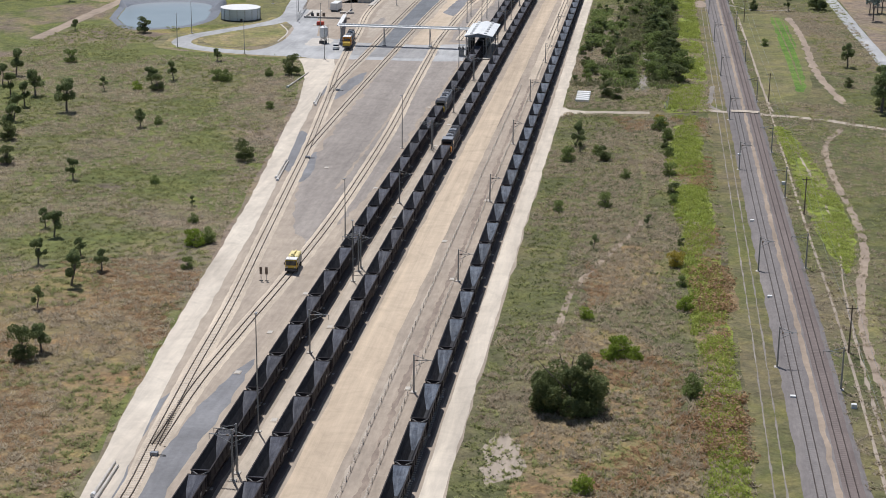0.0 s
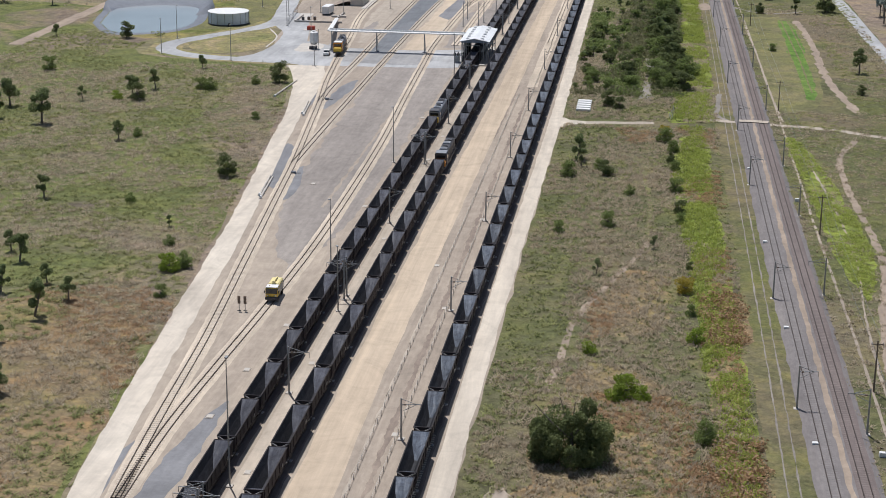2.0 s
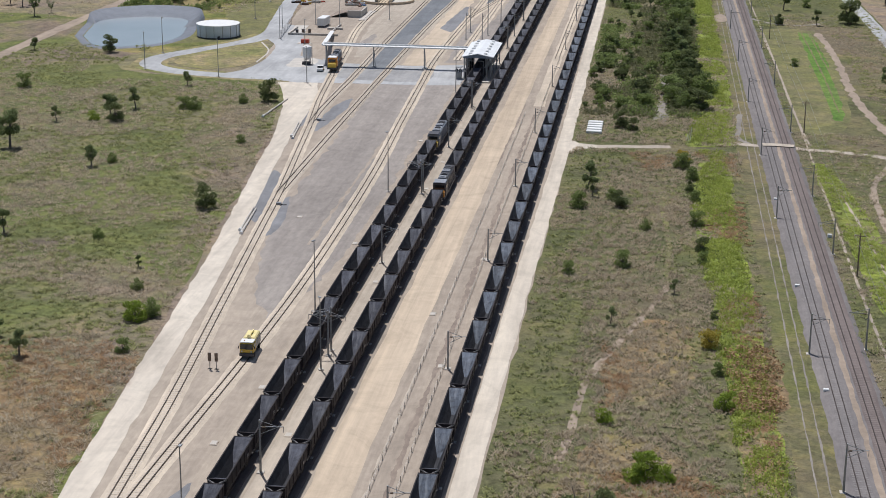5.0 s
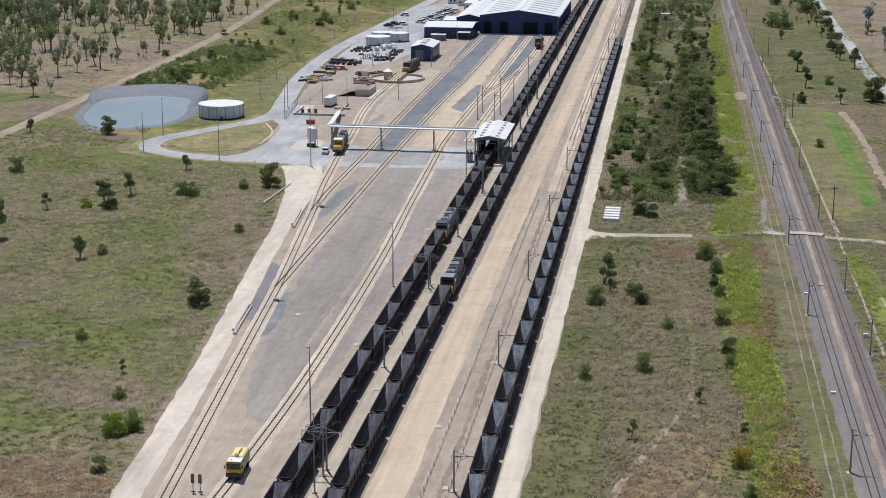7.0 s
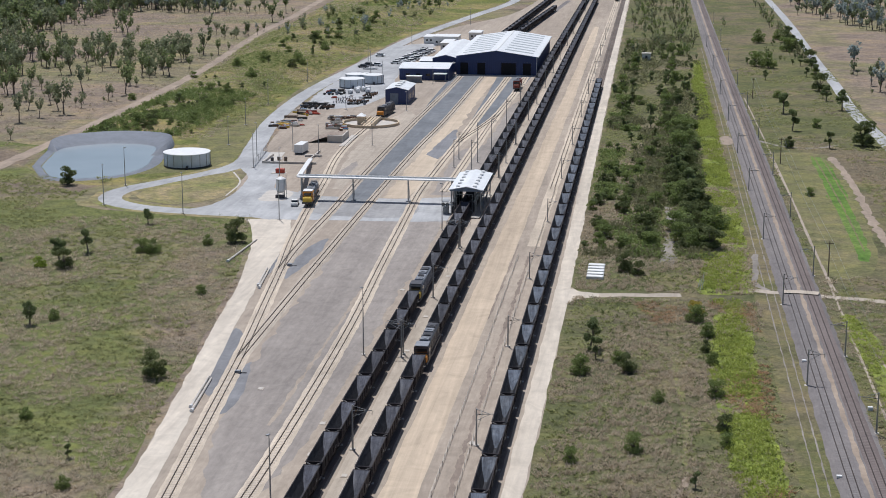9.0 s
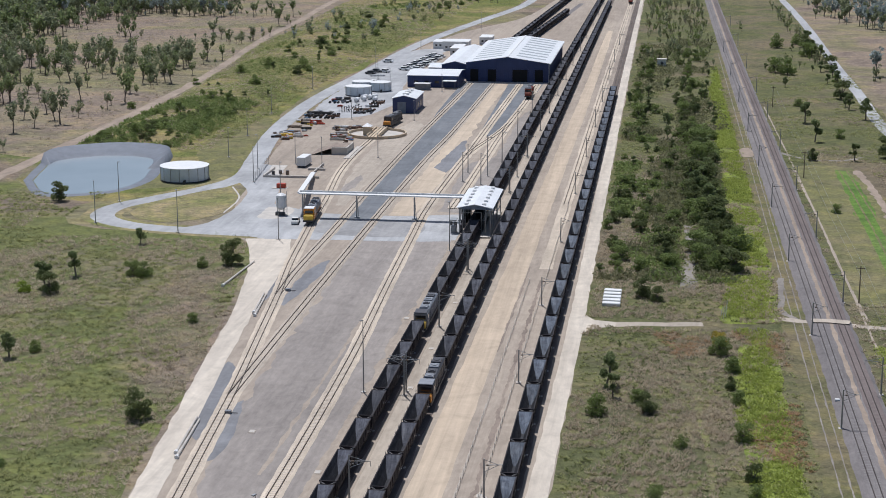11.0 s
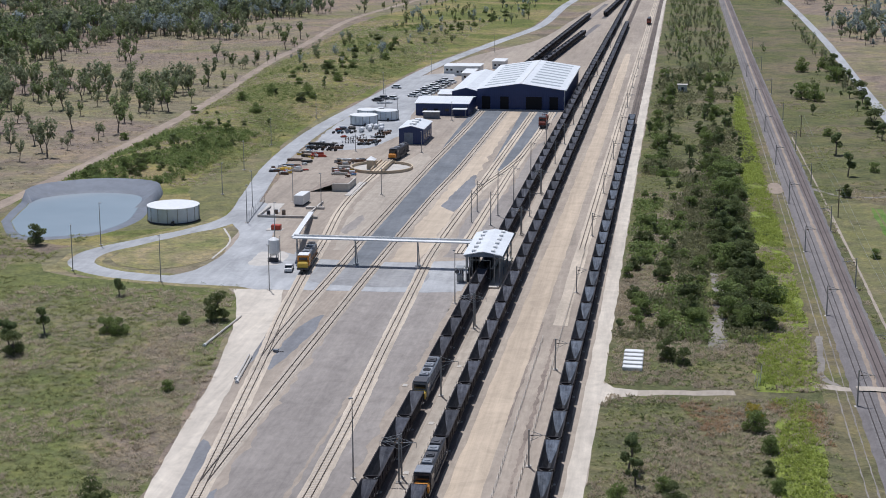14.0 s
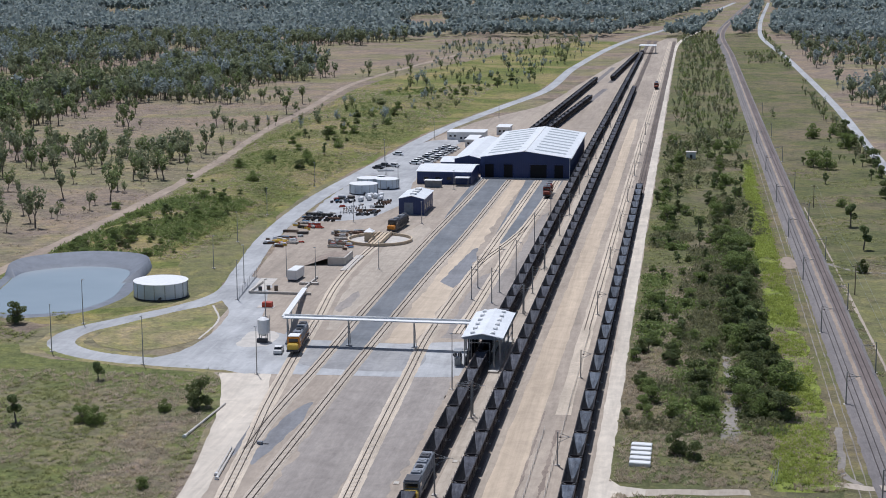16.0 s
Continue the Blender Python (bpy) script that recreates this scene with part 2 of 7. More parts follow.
DRY = (0.30, 0.235, 0.165)
M = dict(
    pasture=meadow("pasture", [(0.28, (0.23, 0.17, 0.12)), (0.39, (0.235, 0.19, 0.148)), (0.45, (0.205, 0.185, 0.115)), (0.52, (0.15, 0.17, 0.066)), (0.64, (0.165, 0.175, 0.075)), (0.76, (0.205, 0.175, 0.11))], 0.022),
    plain=meadow("plain", [(0.3, (0.235, 0.185, 0.15)), (0.45, (0.265, 0.212, 0.17)), (0.56, (0.225, 0.205, 0.125)), (0.7, (0.185, 0.185, 0.09))], 0.011, 0.6, 0.9),
    embank=meadow("embank", [(0.3, (0.27, 0.21, 0.14)), (0.42, (0.25, 0.215, 0.12)), (0.52, (0.19, 0.195, 0.08)), (0.62, (0.16, 0.18, 0.065)), (0.74, (0.25, 0.215, 0.12))], 0.025),
    mown=meadow("mown", [(0.3, (0.225, 0.2, 0.118)), (0.5, (0.18, 0.18, 0.086)), (0.7, (0.24, 0.205, 0.13))], 0.03, 0.8, 1.2),
    lush=meadow("lush", [(0.3, (0.19, 0.245, 0.055)), (0.5, (0.23, 0.275, 0.065)), (0.62, (0.21, 0.245, 0.065)), (0.75, (0.28, 0.25, 0.1))], 0.05, 0.55),
    verge_olive=meadow("verge_olive", [(0.28, (0.2, 0.16, 0.12)), (0.42, (0.18, 0.16, 0.1)), (0.55, (0.13, 0.14, 0.065)), (0.72, (0.18, 0.16, 0.09))], 0.02),
    worn_grass=meadow("worn_grass", [(0.3, (0.2, 0.165, 0.112)), (0.46, (0.175, 0.158, 0.092)), (0.6, (0.138, 0.146, 0.064)), (0.75, (0.19, 0.165, 0.1))], 0.03, 0.8, 1.4),
    golden_bank=meadow("golden_bank", [(0.28, (0.29, 0.235, 0.13)), (0.42, (0.27, 0.235, 0.11)), (0.54, (0.17, 0.185, 0.065)), (0.64, (0.13, 0.155, 0.05)), (0.76, (0.25, 0.215, 0.11))], 0.022),
    gully=speckled("gully_soil", (0.25, 0.225, 0.2), 0.9, 0.08, 0.65, 1.3),
    rust_grass=meadow("rust_grass", [(0.3, (0.25, 0.165, 0.095)), (0.5, (0.25, 0.195, 0.12)), (0.7, (0.22, 0.2, 0.09))], 0.06),
    paddock=meadow("paddock", [(0.3, (0.1, 0.2, 0.04)), (0.5, (0.13, 0.21, 0.055)), (0.7, (0.2, 0.25, 0.09))], 0.03, 0.8, 1.0),
    island=meadow("island", [(0.3, (0.36, 0.29, 0.19)), (0.48, (0.27, 0.24, 0.13)), (0.65, (0.2, 0.21, 0.09))], 0.06, 0.8, 1.0),
    soil=speckled("soil", (0.32, 0.255, 0.2), 0.8, 0.06),
    white_road=speckled("white_road", (0.575, 0.51, 0.43), 0.9, 0.05, 0.88, 1.1, tint=(0.63, 0.57, 0.485), sy=0.35),
    yard=speckled("yard", (0.36, 0.302, 0.247), 1.4, 0.035, 0.74, 1.26, tint=(0.43, 0.365, 0.295), sy=0.25),
    brown_soil=speckled("brown_soil", (0.255, 0.205, 0.17), 1.2, 0.1, 0.6, 1.4, tint=(0.34, 0.28, 0.23), sy=0.4),
    yard_grey=speckled("yard_grey", (0.292, 0.26, 0.236), 1.3, 0.03, 0.76, 1.24, tint=(0.345, 0.31, 0.28), sy=0.3),
    tan=speckled("tan", (0.505, 0.41, 0.31), 1.2, 0.03, 0.86, 1.14, tint=(0.55, 0.46, 0.355), sy=0.08),
    walk=speckled("walk", (0.43, 0.37, 0.305), 1.5, 0.04, 0.75, 1.22, sy=0.2),
    seal=speckled("seal", (0.385, 0.387, 0.392), 0.8, 0.04, 0.88, 1.12, tint=(0.45, 0.45, 0.455)),
    bitumen=speckled("bitumen", (0.17, 0.18, 0.195), 0.8, 0.05, 0.85, 1.15, tint=(0.21, 0.215, 0.225)),
    dark_gravel=speckled("dark_gravel", (0.21, 0.21, 0.22), 1.4, 0.06, 0.8, 1.2),
    ballast=speckled("ballast", (0.195, 0.177, 0.173), 2.2, 0.05, 0.7, 1.3, tint=(0.235, 0.212, 0.2), sy=0.35),
    ballast_pale=speckled("ballast_pale", (0.53, 0.45, 0.36), 2.0, 0.05, 0.82, 1.18, sy=0.6),
    worn_seal=speckled("worn_seal", (0.3, 0.295, 0.295), 0.9, 0.06, 0.8, 1.2, tint=(0.37, 0.36, 0.35)),
    oily=speckled("oily_ballast", (0.165, 0.135, 0.127), 2.2, 0.05, 0.8, 1.2, sy=0.5),
    rail=painted("rail_steel", (0.1, 0.078, 0.066), 0.45, 0.5, 0.3),
    sleeper=painted("sleeper_concrete", (0.55, 0.48, 0.4), 0.9, 0, 0.2, 1, 0.15),
    sleeper_dark=painted("stained_sleeper", (0.215, 0.178, 0.168), 0.9, 0, 0.3, 1),
    sleeper_grey=painted("grey_sleeper", (0.235, 0.218, 0.215), 0.9, 0, 0.3, 1),
    coal=painted("wagon_black", (0.026, 0.02, 0.023), 0.8, 0.0, 0.4, 1.0, 0.35),
    inner=scoured("worn_steel", (0.03, 0.03, 0.038), (0.088, 0.094, 0.12), 0.66),
    # Lighter bluish streaks: polish wear plus a highlight painted into the colour.
    inner_sheen=scoured("scoured_steel", (0.032, 0.036, 0.048), (0.12, 0.145, 0.19), 0.6),
    # Darker copy for the side sheets: hopper shade put into the colour, over dust.
    inner_shaded=scoured("coal_dusted_steel", (0.013, 0.013, 0.016), (0.034, 0.035, 0.042), 0.6),
    brace=painted("brace_grey", (0.2, 0.195, 0.2), 0.6, 0.1),
    iron=painted("dark_iron", (0.05, 0.047, 0.045), 0.6, 0.3),
    galv=painted("galvanised", (0.36, 0.37, 0.38), 0.45, 0.6, 0.2),
    white=painted("white_paint", (0.78, 0.78, 0.77), 0.5, 0, 0.12),
    roof=corrugated("zinc_roof", (0.77, 0.785, 0.795), "X", 0.9, 0.45, 0.0),
    roof_y=corrugated("zinc_roof_cross", (0.77, 0.785, 0.795), "Y", 0.9, 0.45, 0.0),
    skylight=painted("skylight_sheet", (0.36, 0.39, 0.41), 0.45),
    blue=corrugated("blue_cladding", (0.022, 0.045, 0.15), "X", 0.8, 0.45, 0.0, 0.25),
    blue_y=corrugated("blue_cladding_side", (0.022, 0.045, 0.15), "Y", 0.8, 0.45, 0.0, 0.25),
    dark=painted("dark_opening", (0.012, 0.012, 0.014), 0.8),
    grey_door=painted("grey_door", (0.2, 0.24, 0.3), 0.5),
    concrete=painted("concrete", (0.55, 0.51, 0.46), 0.85, 0, 0.2, 0.4),
    sandstone=painted("stained_concrete", (0.62, 0.5, 0.36), 0.9, 0, 0.25, 0.4),
    tank=painted("tank_panel", (0.62, 0.68, 0.74), 0.4, 0.2, 0.12, 0.4),
    liner=painted("pond_liner", (0.165, 0.18, 0.21), 0.55, 0, 0.25, 0.3),
    yellow=painted("yellow_paint", (0.75, 0.5, 0.07), 0.45, 0, 0.2),
    cream=painted("cream_yellow", (0.82, 0.7, 0.33), 0.5, 0, 0.2),
    # Coal stain, and the trains' shadow band put into the same colour.
    shaded_coal_bed=speckled("coal_stained_ballast", (0.15, 0.122, 0.105), 2.0, 0.08, 0.6, 1.4, tint=(0.21, 0.172, 0.145), sy=0.5),
    orange=painted("orange_paint", (0.7, 0.27, 0.03), 0.45, 0, 0.2),
    loco_red=painted("faded_red", (0.3, 0.06, 0.035), 0.5, 0, 0.3),
    loco_grey=painted("loco_grey", (0.26, 0.275, 0.305), 0.55, 0.1, 0.3),
    loco_dark=painted("loco_dark", (0.07, 0.07, 0.08), 0.55, 0.1, 0.3),
    red=painted("red_paint", (0.5, 0.07, 0.035), 0.5),
    teal=painted("blue_paint", (0.08, 0.2, 0.35), 0.5),
    rubber=painted("rubber", (0.02, 0.02, 0.02), 0.85),
    timber=painted("weathered_timber", (0.22, 0.17, 0.13), 0.9),
    scrap=painted("rusty_steel", (0.2, 0.12, 0.08), 0.8, 0.1, 0.4),
    bark=painted("bark", (0.2, 0.17, 0.145), 0.95, 0, 0.4, 2),
    leaf=leafy("gum_leaf", (0.22, 0.255, 0.145), (0.34, 0.365, 0.225)),
    leaf_gum=leafy("young_gum_leaf", (0.19, 0.24, 0.105), (0.31, 0.36, 0.165)),
    # Paler, bluer gum leaf: distance haze is put into the colour.
    leaf_hazy=leafy("far_leaf", (0.3, 0.355, 0.335), (0.43, 0.475, 0.455)),
    leaf_dark=leafy("dark_leaf", (0.14, 0.175, 0.07), (0.26, 0.29, 0.125)),
    leaf_mid=leafy("mid_leaf", (0.19, 0.25, 0.08), (0.3, 0.355, 0.13)),
    leaf_bright=leafy("bright_leaf", (0.26, 0.35, 0.05), (0.36, 0.44, 0.09)),
    leaf_gold=leafy("gold_leaf", (0.42, 0.34, 0.06), (0.48, 0.4, 0.09)),
    tuft=leafy("dry_tuft", (0.42, 0.35, 0.25), (0.54, 0.46, 0.34)),
    tuft_green=leafy("green_tuft", (0.28, 0.3, 0.12), (0.4, 0.4, 0.18)),
    tuft_rust=leafy("rust_tuft", (0.4, 0.25, 0.14), (0.48, 0.34, 0.2)),
    tuft_lush=leafy("lush_tuft", (0.36, 0.42, 0.09), (0.48, 0.52, 0.15)),
    scrub_olive=leafy("olive_scrub", (0.22, 0.225, 0.115), (0.31, 0.295, 0.175)),
)
gm, gnt, gb, _ = start("window_glass", 0.08, 0.0, 0.6)
gb.inputs["Base Color"].default_value = (0.015, 0.02, 0.025, 1)
M["glass"] = gm
wm, wnt, wb, wv = start("pond_water", 0.12, 0.0, 0.5)
wc = ramp(wnt, noise_node(wnt, wv, 0.03, 3), [(0.3, (0.25, 0.295, 0.32)), (0.7, (0.31, 0.355, 0.38))])
wnt.links.new(wc, wb.inputs["Base Color"])
bump(wnt, wb, noise_node(wnt, wv, 1.5, 3), 0.05, 0.05)
M["water"] = wm


# ---- mesh helpers ----
class Shape:
    """Collects vertices and faces of one mesh."""

    def __init__(self):
        self.v, self.f, self.m = [], [], []

    def add(self, verts, faces, mat=0):
        n = len(self.v)
        self.v += [tuple(p) for p in verts]
        self.f += [tuple(i + n for i in f) for f in faces]
        self.m += [mat] * len(faces)
        return self

    def box(self, x0, x1, y0, y1, z0, z1, mat=0, bevel=0.0, top=None):
        """An upright box; top: (dx, dy) by which the upper face is drawn in; bevel: chamfer of the upper edges."""
        tx, ty = top or (0, 0)
        rings = [(0, 0, z0), (0, 0, z1)] if top is None else [(0, 0, z0), (tx, ty, z1)]
        if bevel:
            rings = [(0, 0, z0), (0, 0, z1 - bevel), (bevel, bevel, z1)]
        vs, fs = [], []
        for a, b, z in rings:
            vs += [(x0 + a, y0 + b, z), (x1 - a, y0 + b, z), (x1 - a, y1 - b, z), (x0 + a, y1 - b, z)]
        for k in range(len(rings) - 1):
            for i in range(4):
                j = (i + 1) % 4
                fs.append((4 * k + i, 4 * k + j, 4 * k + 4 + j, 4 * k + 4 + i))
        n = 4 * (len(rings) - 1)
        fs += [(3, 2, 1, 0), (n, n + 1, n + 2, n + 3)]
        return self.add(vs, fs, mat)

    def beam(self, a, b, w, h=None, mat=0):
        """A bar of square section between two points."""
        a, b = Vector(a), Vector(b)
        d = (b - a).normalized()
        s = d.cross(Vector((0, 0, 1)))
        s = s.normalized() if s.length > 1e-4 else Vector((1, 0, 0))
        u = s.cross(d).normalized()
        s, u = s * w / 2, u * (h or w) / 2
        vs = [p + x + y for p in (a, b) for x, y in ((-s, -u), (s, -u), (s, u), (-s, u))]
        return self.add(vs, [(0, 3, 2, 1), (4, 5, 6, 7), (0, 1, 5, 4), (1, 2, 6, 5), (2, 3, 7, 6), (3, 0, 4, 7)], mat)

    def tube(self, pts, radii, n=8, mat=0, cap=True):
        """A round bar through points, with a radius at each."""
        base = len(self.v)
        pts = [Vector(p) for p in pts]
        for i, p in enumerate(pts):
            d = (pts[min(i + 1, len(pts) - 1)] - pts[max(i - 1, 0)]).normalized()
            s = d.cross(Vector((0, 0, 1)))
            s = s.normalized() if s.length > 1e-3 else Vector((1, 0, 0))
            u = s.cross(d)
            for k in range(n):
                a = 2 * math.pi * k / n
                self.v.append(tuple(p + (s * math.cos(a) + u * math.sin(a)) * radii[i]))
        for i in range(len(pts) - 1):
            for k in range(n):
                a, b = base + i * n + k, base + i * n + (k + 1) % n
                self.f.append((a, b, b + n, a + n))
                self.m.append(mat)
        if cap:
            e = base + (len(pts) - 1) * n
            self.f += [tuple(base + k for k in range(n))[::-1], tuple(e + k for k in range(n))]
            self.m += [mat, mat]
        return self

    def mesh(self, name, mats, smooth=False):
        me = bpy.data.meshes.new(name)
        me.from_pydata(self.v, [], self.f)
        for m in mats:
            me.materials.append(m)
        if len(mats) > 1:
            me.polygons.foreach_set("material_index", self.m)
        if smooth:
            me.polygons.foreach_set("use_smooth", [True] * len(self.f))
        me.update()
        return me


def part(name, shape, material, parent=None, label="", smooth=False, m=None):
    mats = material if isinstance(material, (list, tuple)) else [material]
    ob = new(name, shape.mesh(name, mats, smooth) if isinstance(shape, Shape) else shape)
    if parent is not None:
        ob.parent = parent
    if m is not None:
        ob.matrix_basis = m
    if label:
        ob["label"] = label
    return ob


def thing(name, label, category, group="", m=None, kind=""):
    ob = new(name)
    if m is not None:
        ob.matrix_basis = m
    return tagged(ob, label, category, group, kind)


def lerp_line(pts, step):
    """Points along a polyline, smoothed, about step apart."""
    out = []
    n = len(pts)
    for i in range(n - 1):
        p0, p1, p2, p3 = (Vector((*pts[max(0, min(n - 1, k))], 0)) for k in (i - 1, i, i + 1, i + 2))
        d = (p2 - p1).length
        c = max(1, int(d / step))
        m1 = (p2 - p0) * (d / max(1e-6, (p2 - p1).length + (p1 - p0).length))
        m2 = (p3 - p1) * (d / max(1e-6, (p3 - p2).length + (p2 - p1).length))
        for k in range(c):
            t = k / c
            out.append((2 * t**3 - 3 * t**2 + 1) * p1 + (t**3 - 2 * t**2 + t) * m1 + (-2 * t**3 + 3 * t**2) * p2 + (t**3 - t**2) * m2)
    out.append(Vector((*pts[-1], 0)))
    return out


def rough_edge(p, amount, scale=0.25):
    return amount * (noise.noise(p * scale) + 0.6 * noise.noise(p * scale * 2.7) + 0.35 * noise.noise(p * scale * 6.3))


def sheet(name, outline, z, mat, label, category, ragged=0.4, step=3.0, smooth=True):
    """A thin flat patch of ground with an uneven edge and a soft shoulder."""
    z *= 0.15
    pts = lerp_line(outline + outline[:1], step)[:-1] if smooth else [Vector((*p, 0)) for p in outline]
    bm = bmesh.new()
    ring = []
    for p in pts:
        q = p + Vector((rough_edge(p + Vector((17, 0, 3)), ragged), rough_edge(p + Vector((0, 31, 9)), ragged), 0))
        ring.append(bm.verts.new((q.x, q.y, z)))
    face = bm.faces.new(ring)
    if face.normal.z < 0:
        face.normal_flip()
    bmesh.ops.triangulate(bm, faces=[face])
    me = bpy.data.meshes.new(name)
    bm.to_mesh(me)
    bm.free()
    me.materials.append(mat)
    ob = new(name, me)
    return tagged(ob, label, category, kind="structure")


def strip(name, line, width, z, mat, label, category, ragged=0.3, step=3.0, crown=0.0, base=None, slope=0.0):
    """A road or ballast bed along a line: flat top, optional side slopes down to base."""
    pts = lerp_line(line, step)
    if not slope:
        z *= 0.15
    s = Shape()
    cols = 4 if slope else 3
    for i, p in enumerate(pts):
        d = (pts[min(i + 1, len(pts) - 1)] - pts[max(i - 1, 0)]).normalized()
        r = Vector((d.y, -d.x, 0))
        w = width(p) if callable(width) else width
        a = p - r * (w / 2 + rough_edge(p, ragged))
        b = p + r * (w / 2 + rough_edge(p + Vector((50, 7, 0)), ragged))
        if slope:
            row = [a - r * slope, a, b, b + r * slope]
            zs = [base, z, z, base]
        else:
            row = [a, p, b]
            zs = [z, z + crown, z]
        s.v += [(q.x, q.y, h) for q, h in zip(row, zs)]
    n = cols
    for i in range(len(pts) - 1):
        for k in range(n - 1):
            s.f.append((i * n + k, i * n + k + 1, (i + 1) * n + k + 1, (i + 1) * n + k))
    s.m = [0] * len(s.f)
    ob = part(name, s, mat)
    return tagged(ob, label, category, kind="structure")

# ---- ground ----
def outline_strip(left, right):
    return left + right[::-1]


s = Shape().add([(-6000, -1500, -0.045), (6000, -1500, -0.045), (6000, 9000, -0.045), (-6000, 9000, -0.045)], [(0, 1, 2, 3)])
tagged(part("ground", s, M["plain"]), "dry pale grazing land with thin grass", "ground", kind="structure")
sheet("field", [(-420, -120), (-36, -120), (-40, -20), (-47, 54), (-60, 178), (-68, 241), (-74, 275), (-95, 283), (-125, 292), (-131, 312), (-124, 328), (-140, 327), (-160, 345), (-166, 380), (-260, 390), (-420, 380)], -0.2, M["pasture"], "rough brown and green pasture with tussocks", "field", 1.2, 8)
sheet("embankment", [(-160, 345), (-131, 318), (-108, 335), (-100, 350), (-104, 380), (-112, 450), (-117, 520), (-112, 600), (-106, 726), (-90, 850), (-75, 965), (-70, 1150), (-50, 1480), (-90, 1480), (-150, 1230), (-186, 1000), (-182, 830), (-178, 740), (-167, 600), (-163, 530), (-161, 440)], -0.16, M["golden_bank"], "green grassy embankment with dry patches", "embankment", 1.5, 8)
sheet("verge", [(5, -120), (48, -120), (49.5, 0), (49.5, 416), (47, 700), (44, 1300), (42, 1640), (8, 1640), (3, 1300), (5, 560)], -0.17, M["verge_olive"], "overgrown verge of dry grass and weeds", "verge", 0.8, 8)
sheet("far_verge", [(56, -120), (105, -120), (100, 300), (95, 620), (92, 1240), (84, 1640), (50, 1640), (49, 1300), (53, 700), (55.5, 417)], -0.18, M["verge_olive"], "grass verge between railway and road", "verge", 0.8, 8)


def bank_height(x, y):
    """Height of the long earth mound between the dirt track and the access road."""
    left = np.interp(y, (380, 440, 530, 600, 740, 830, 1000), (-163, -163, -165, -168, -178, -181, -184))
    right = np.interp(y, (380, 470, 520, 600, 726, 850, 965), (-128, -127, -124, -121, -115, -100, -88))
    u = (x - left) / (right - left)
    if not 0 < u < 1 or not 396 < y < 990:
        return 0.0
    ends = min(1, (y - 396) / 26, (990 - y) / 120)
    lump = 1 + 0.35 * noise.noise(Vector((x * 0.05, y * 0.03, 2)))
    return 2.4 * ends * lump * math.sin(math.pi * u) ** 0.8


s_ = Shape()
NB = 24
for j in range(151):
    y = 394 + j * 4
    a = np.interp(y, (380, 440, 530, 600, 740, 830, 1000), (-163, -163, -165, -168, -178, -181, -184))
    b = np.interp(y, (380, 470, 520, 600, 726, 850, 965), (-128, -127, -124, -121, -115, -100, -88))
    for k in range(NB + 1):
        x = a + (b - a) * k / NB
        h = bank_height(x, y)
        s_.v.append((x, y, h + (0.25 * noise.noise(Vector((x * 0.3, y * 0.3, 7))) if h > 0.4 else 0) - (0.06 if h == 0 else 0)))
for j in range(150):
    for k in range(NB):
        q = j * (NB + 1) + k
        s_.f.append((q, q + 1, q + NB + 2, q + NB + 1))
s_.m = [0] * len(s_.f)
tagged(part("earth_mound", s_, M["golden_bank"], smooth=True), "long grassy earth mound with golden and green growth", "embankment", kind="structure")
sheet("mown_grass", [(-125, 335), (-104, 348), (-103, 378), (-110, 440), (-118, 470), (-124, 430), (-122, 395), (-116, 375), (-124, 365)], -0.11, M["mown"], "mown grass beside the access road", "grass", 0.5, 4)
LUSH_L = [(37, -60), (38.5, 0), (37.7, 37), (36.5, 75), (35.2, 113), (33.6, 155), (33.8, 174), (33.8, 188), (35, 204), (37, 212)]
LUSH_R = [(44.5, -60), (43.9, -10), (43.2, 60), (42.2, 120), (41.2, 160), (41.3, 190), (40.6, 212)]
sheet("green_strip", outline_strip(LUSH_L, LUSH_R), -0.1, M["lush"], "bright green weedy strip beside the railway", "grass", 1.2, 4)
sheet("green_strip", outline_strip([(32.8, 221), (32.8, 241), (34.2, 275), (35.8, 323), (36.5, 400), (38, 520), (39, 640)], [(42.6, 223), (43.3, 240), (44.2, 276), (43.9, 324), (42.8, 420), (42, 520), (41.5, 640)]), -0.1, M["lush"], "bright green weedy strip beside the railway", "grass", 1.2, 4)
sheet("service_track", outline_strip([(44.5, -60), (44.2, 60), (43.5, 215), (43, 300), (42.5, 500), (42, 700)], [(50.5, -60), (50.5, 60), (50, 215), (49.5, 300), (48.6, 420), (47, 700)]), -0.12, M["worn_grass"], "flattened grass service track", "track", 0.4, 5)
for dx in (46.3, 47.9):
    strip("wheel_rut", [(dx, -50), (dx + 0.2, 60), (dx - 0.3, 215), (dx - 1, 420), (dx - 2.3, 700)], 0.2, -0.08, M["gully"], "worn wheel rut in dry grass", "track", 0.14, 1.0)
sheet("paddock", [(60, 236), (68, 240), (73, 262), (75, 300), (76, 345), (74.5, 395), (64, 400), (57.5, 396), (58.8, 326), (59.3, 272)], -0.09, M["mown"], "mown green paddock", "field", 0.5, 5)
sheet("paddock", [(68.4, 255), (70.5, 255), (72, 270), (73, 300), (74, 345), (73, 390), (69.6, 392), (69.4, 361), (68.5, 320), (68.5, 286)], -0.06, M["paddock"], "vivid green crop strip in the paddock", "field", 0.7, 3)
strip("wheel_rut", [(57.3, 395), (58.8, 327), (59.2, 272), (60, 235), (60.4, 226)], 0.5, -0.05, M["yard"], "pale worn wheel rut along the paddock", "track", 0.15, 2)
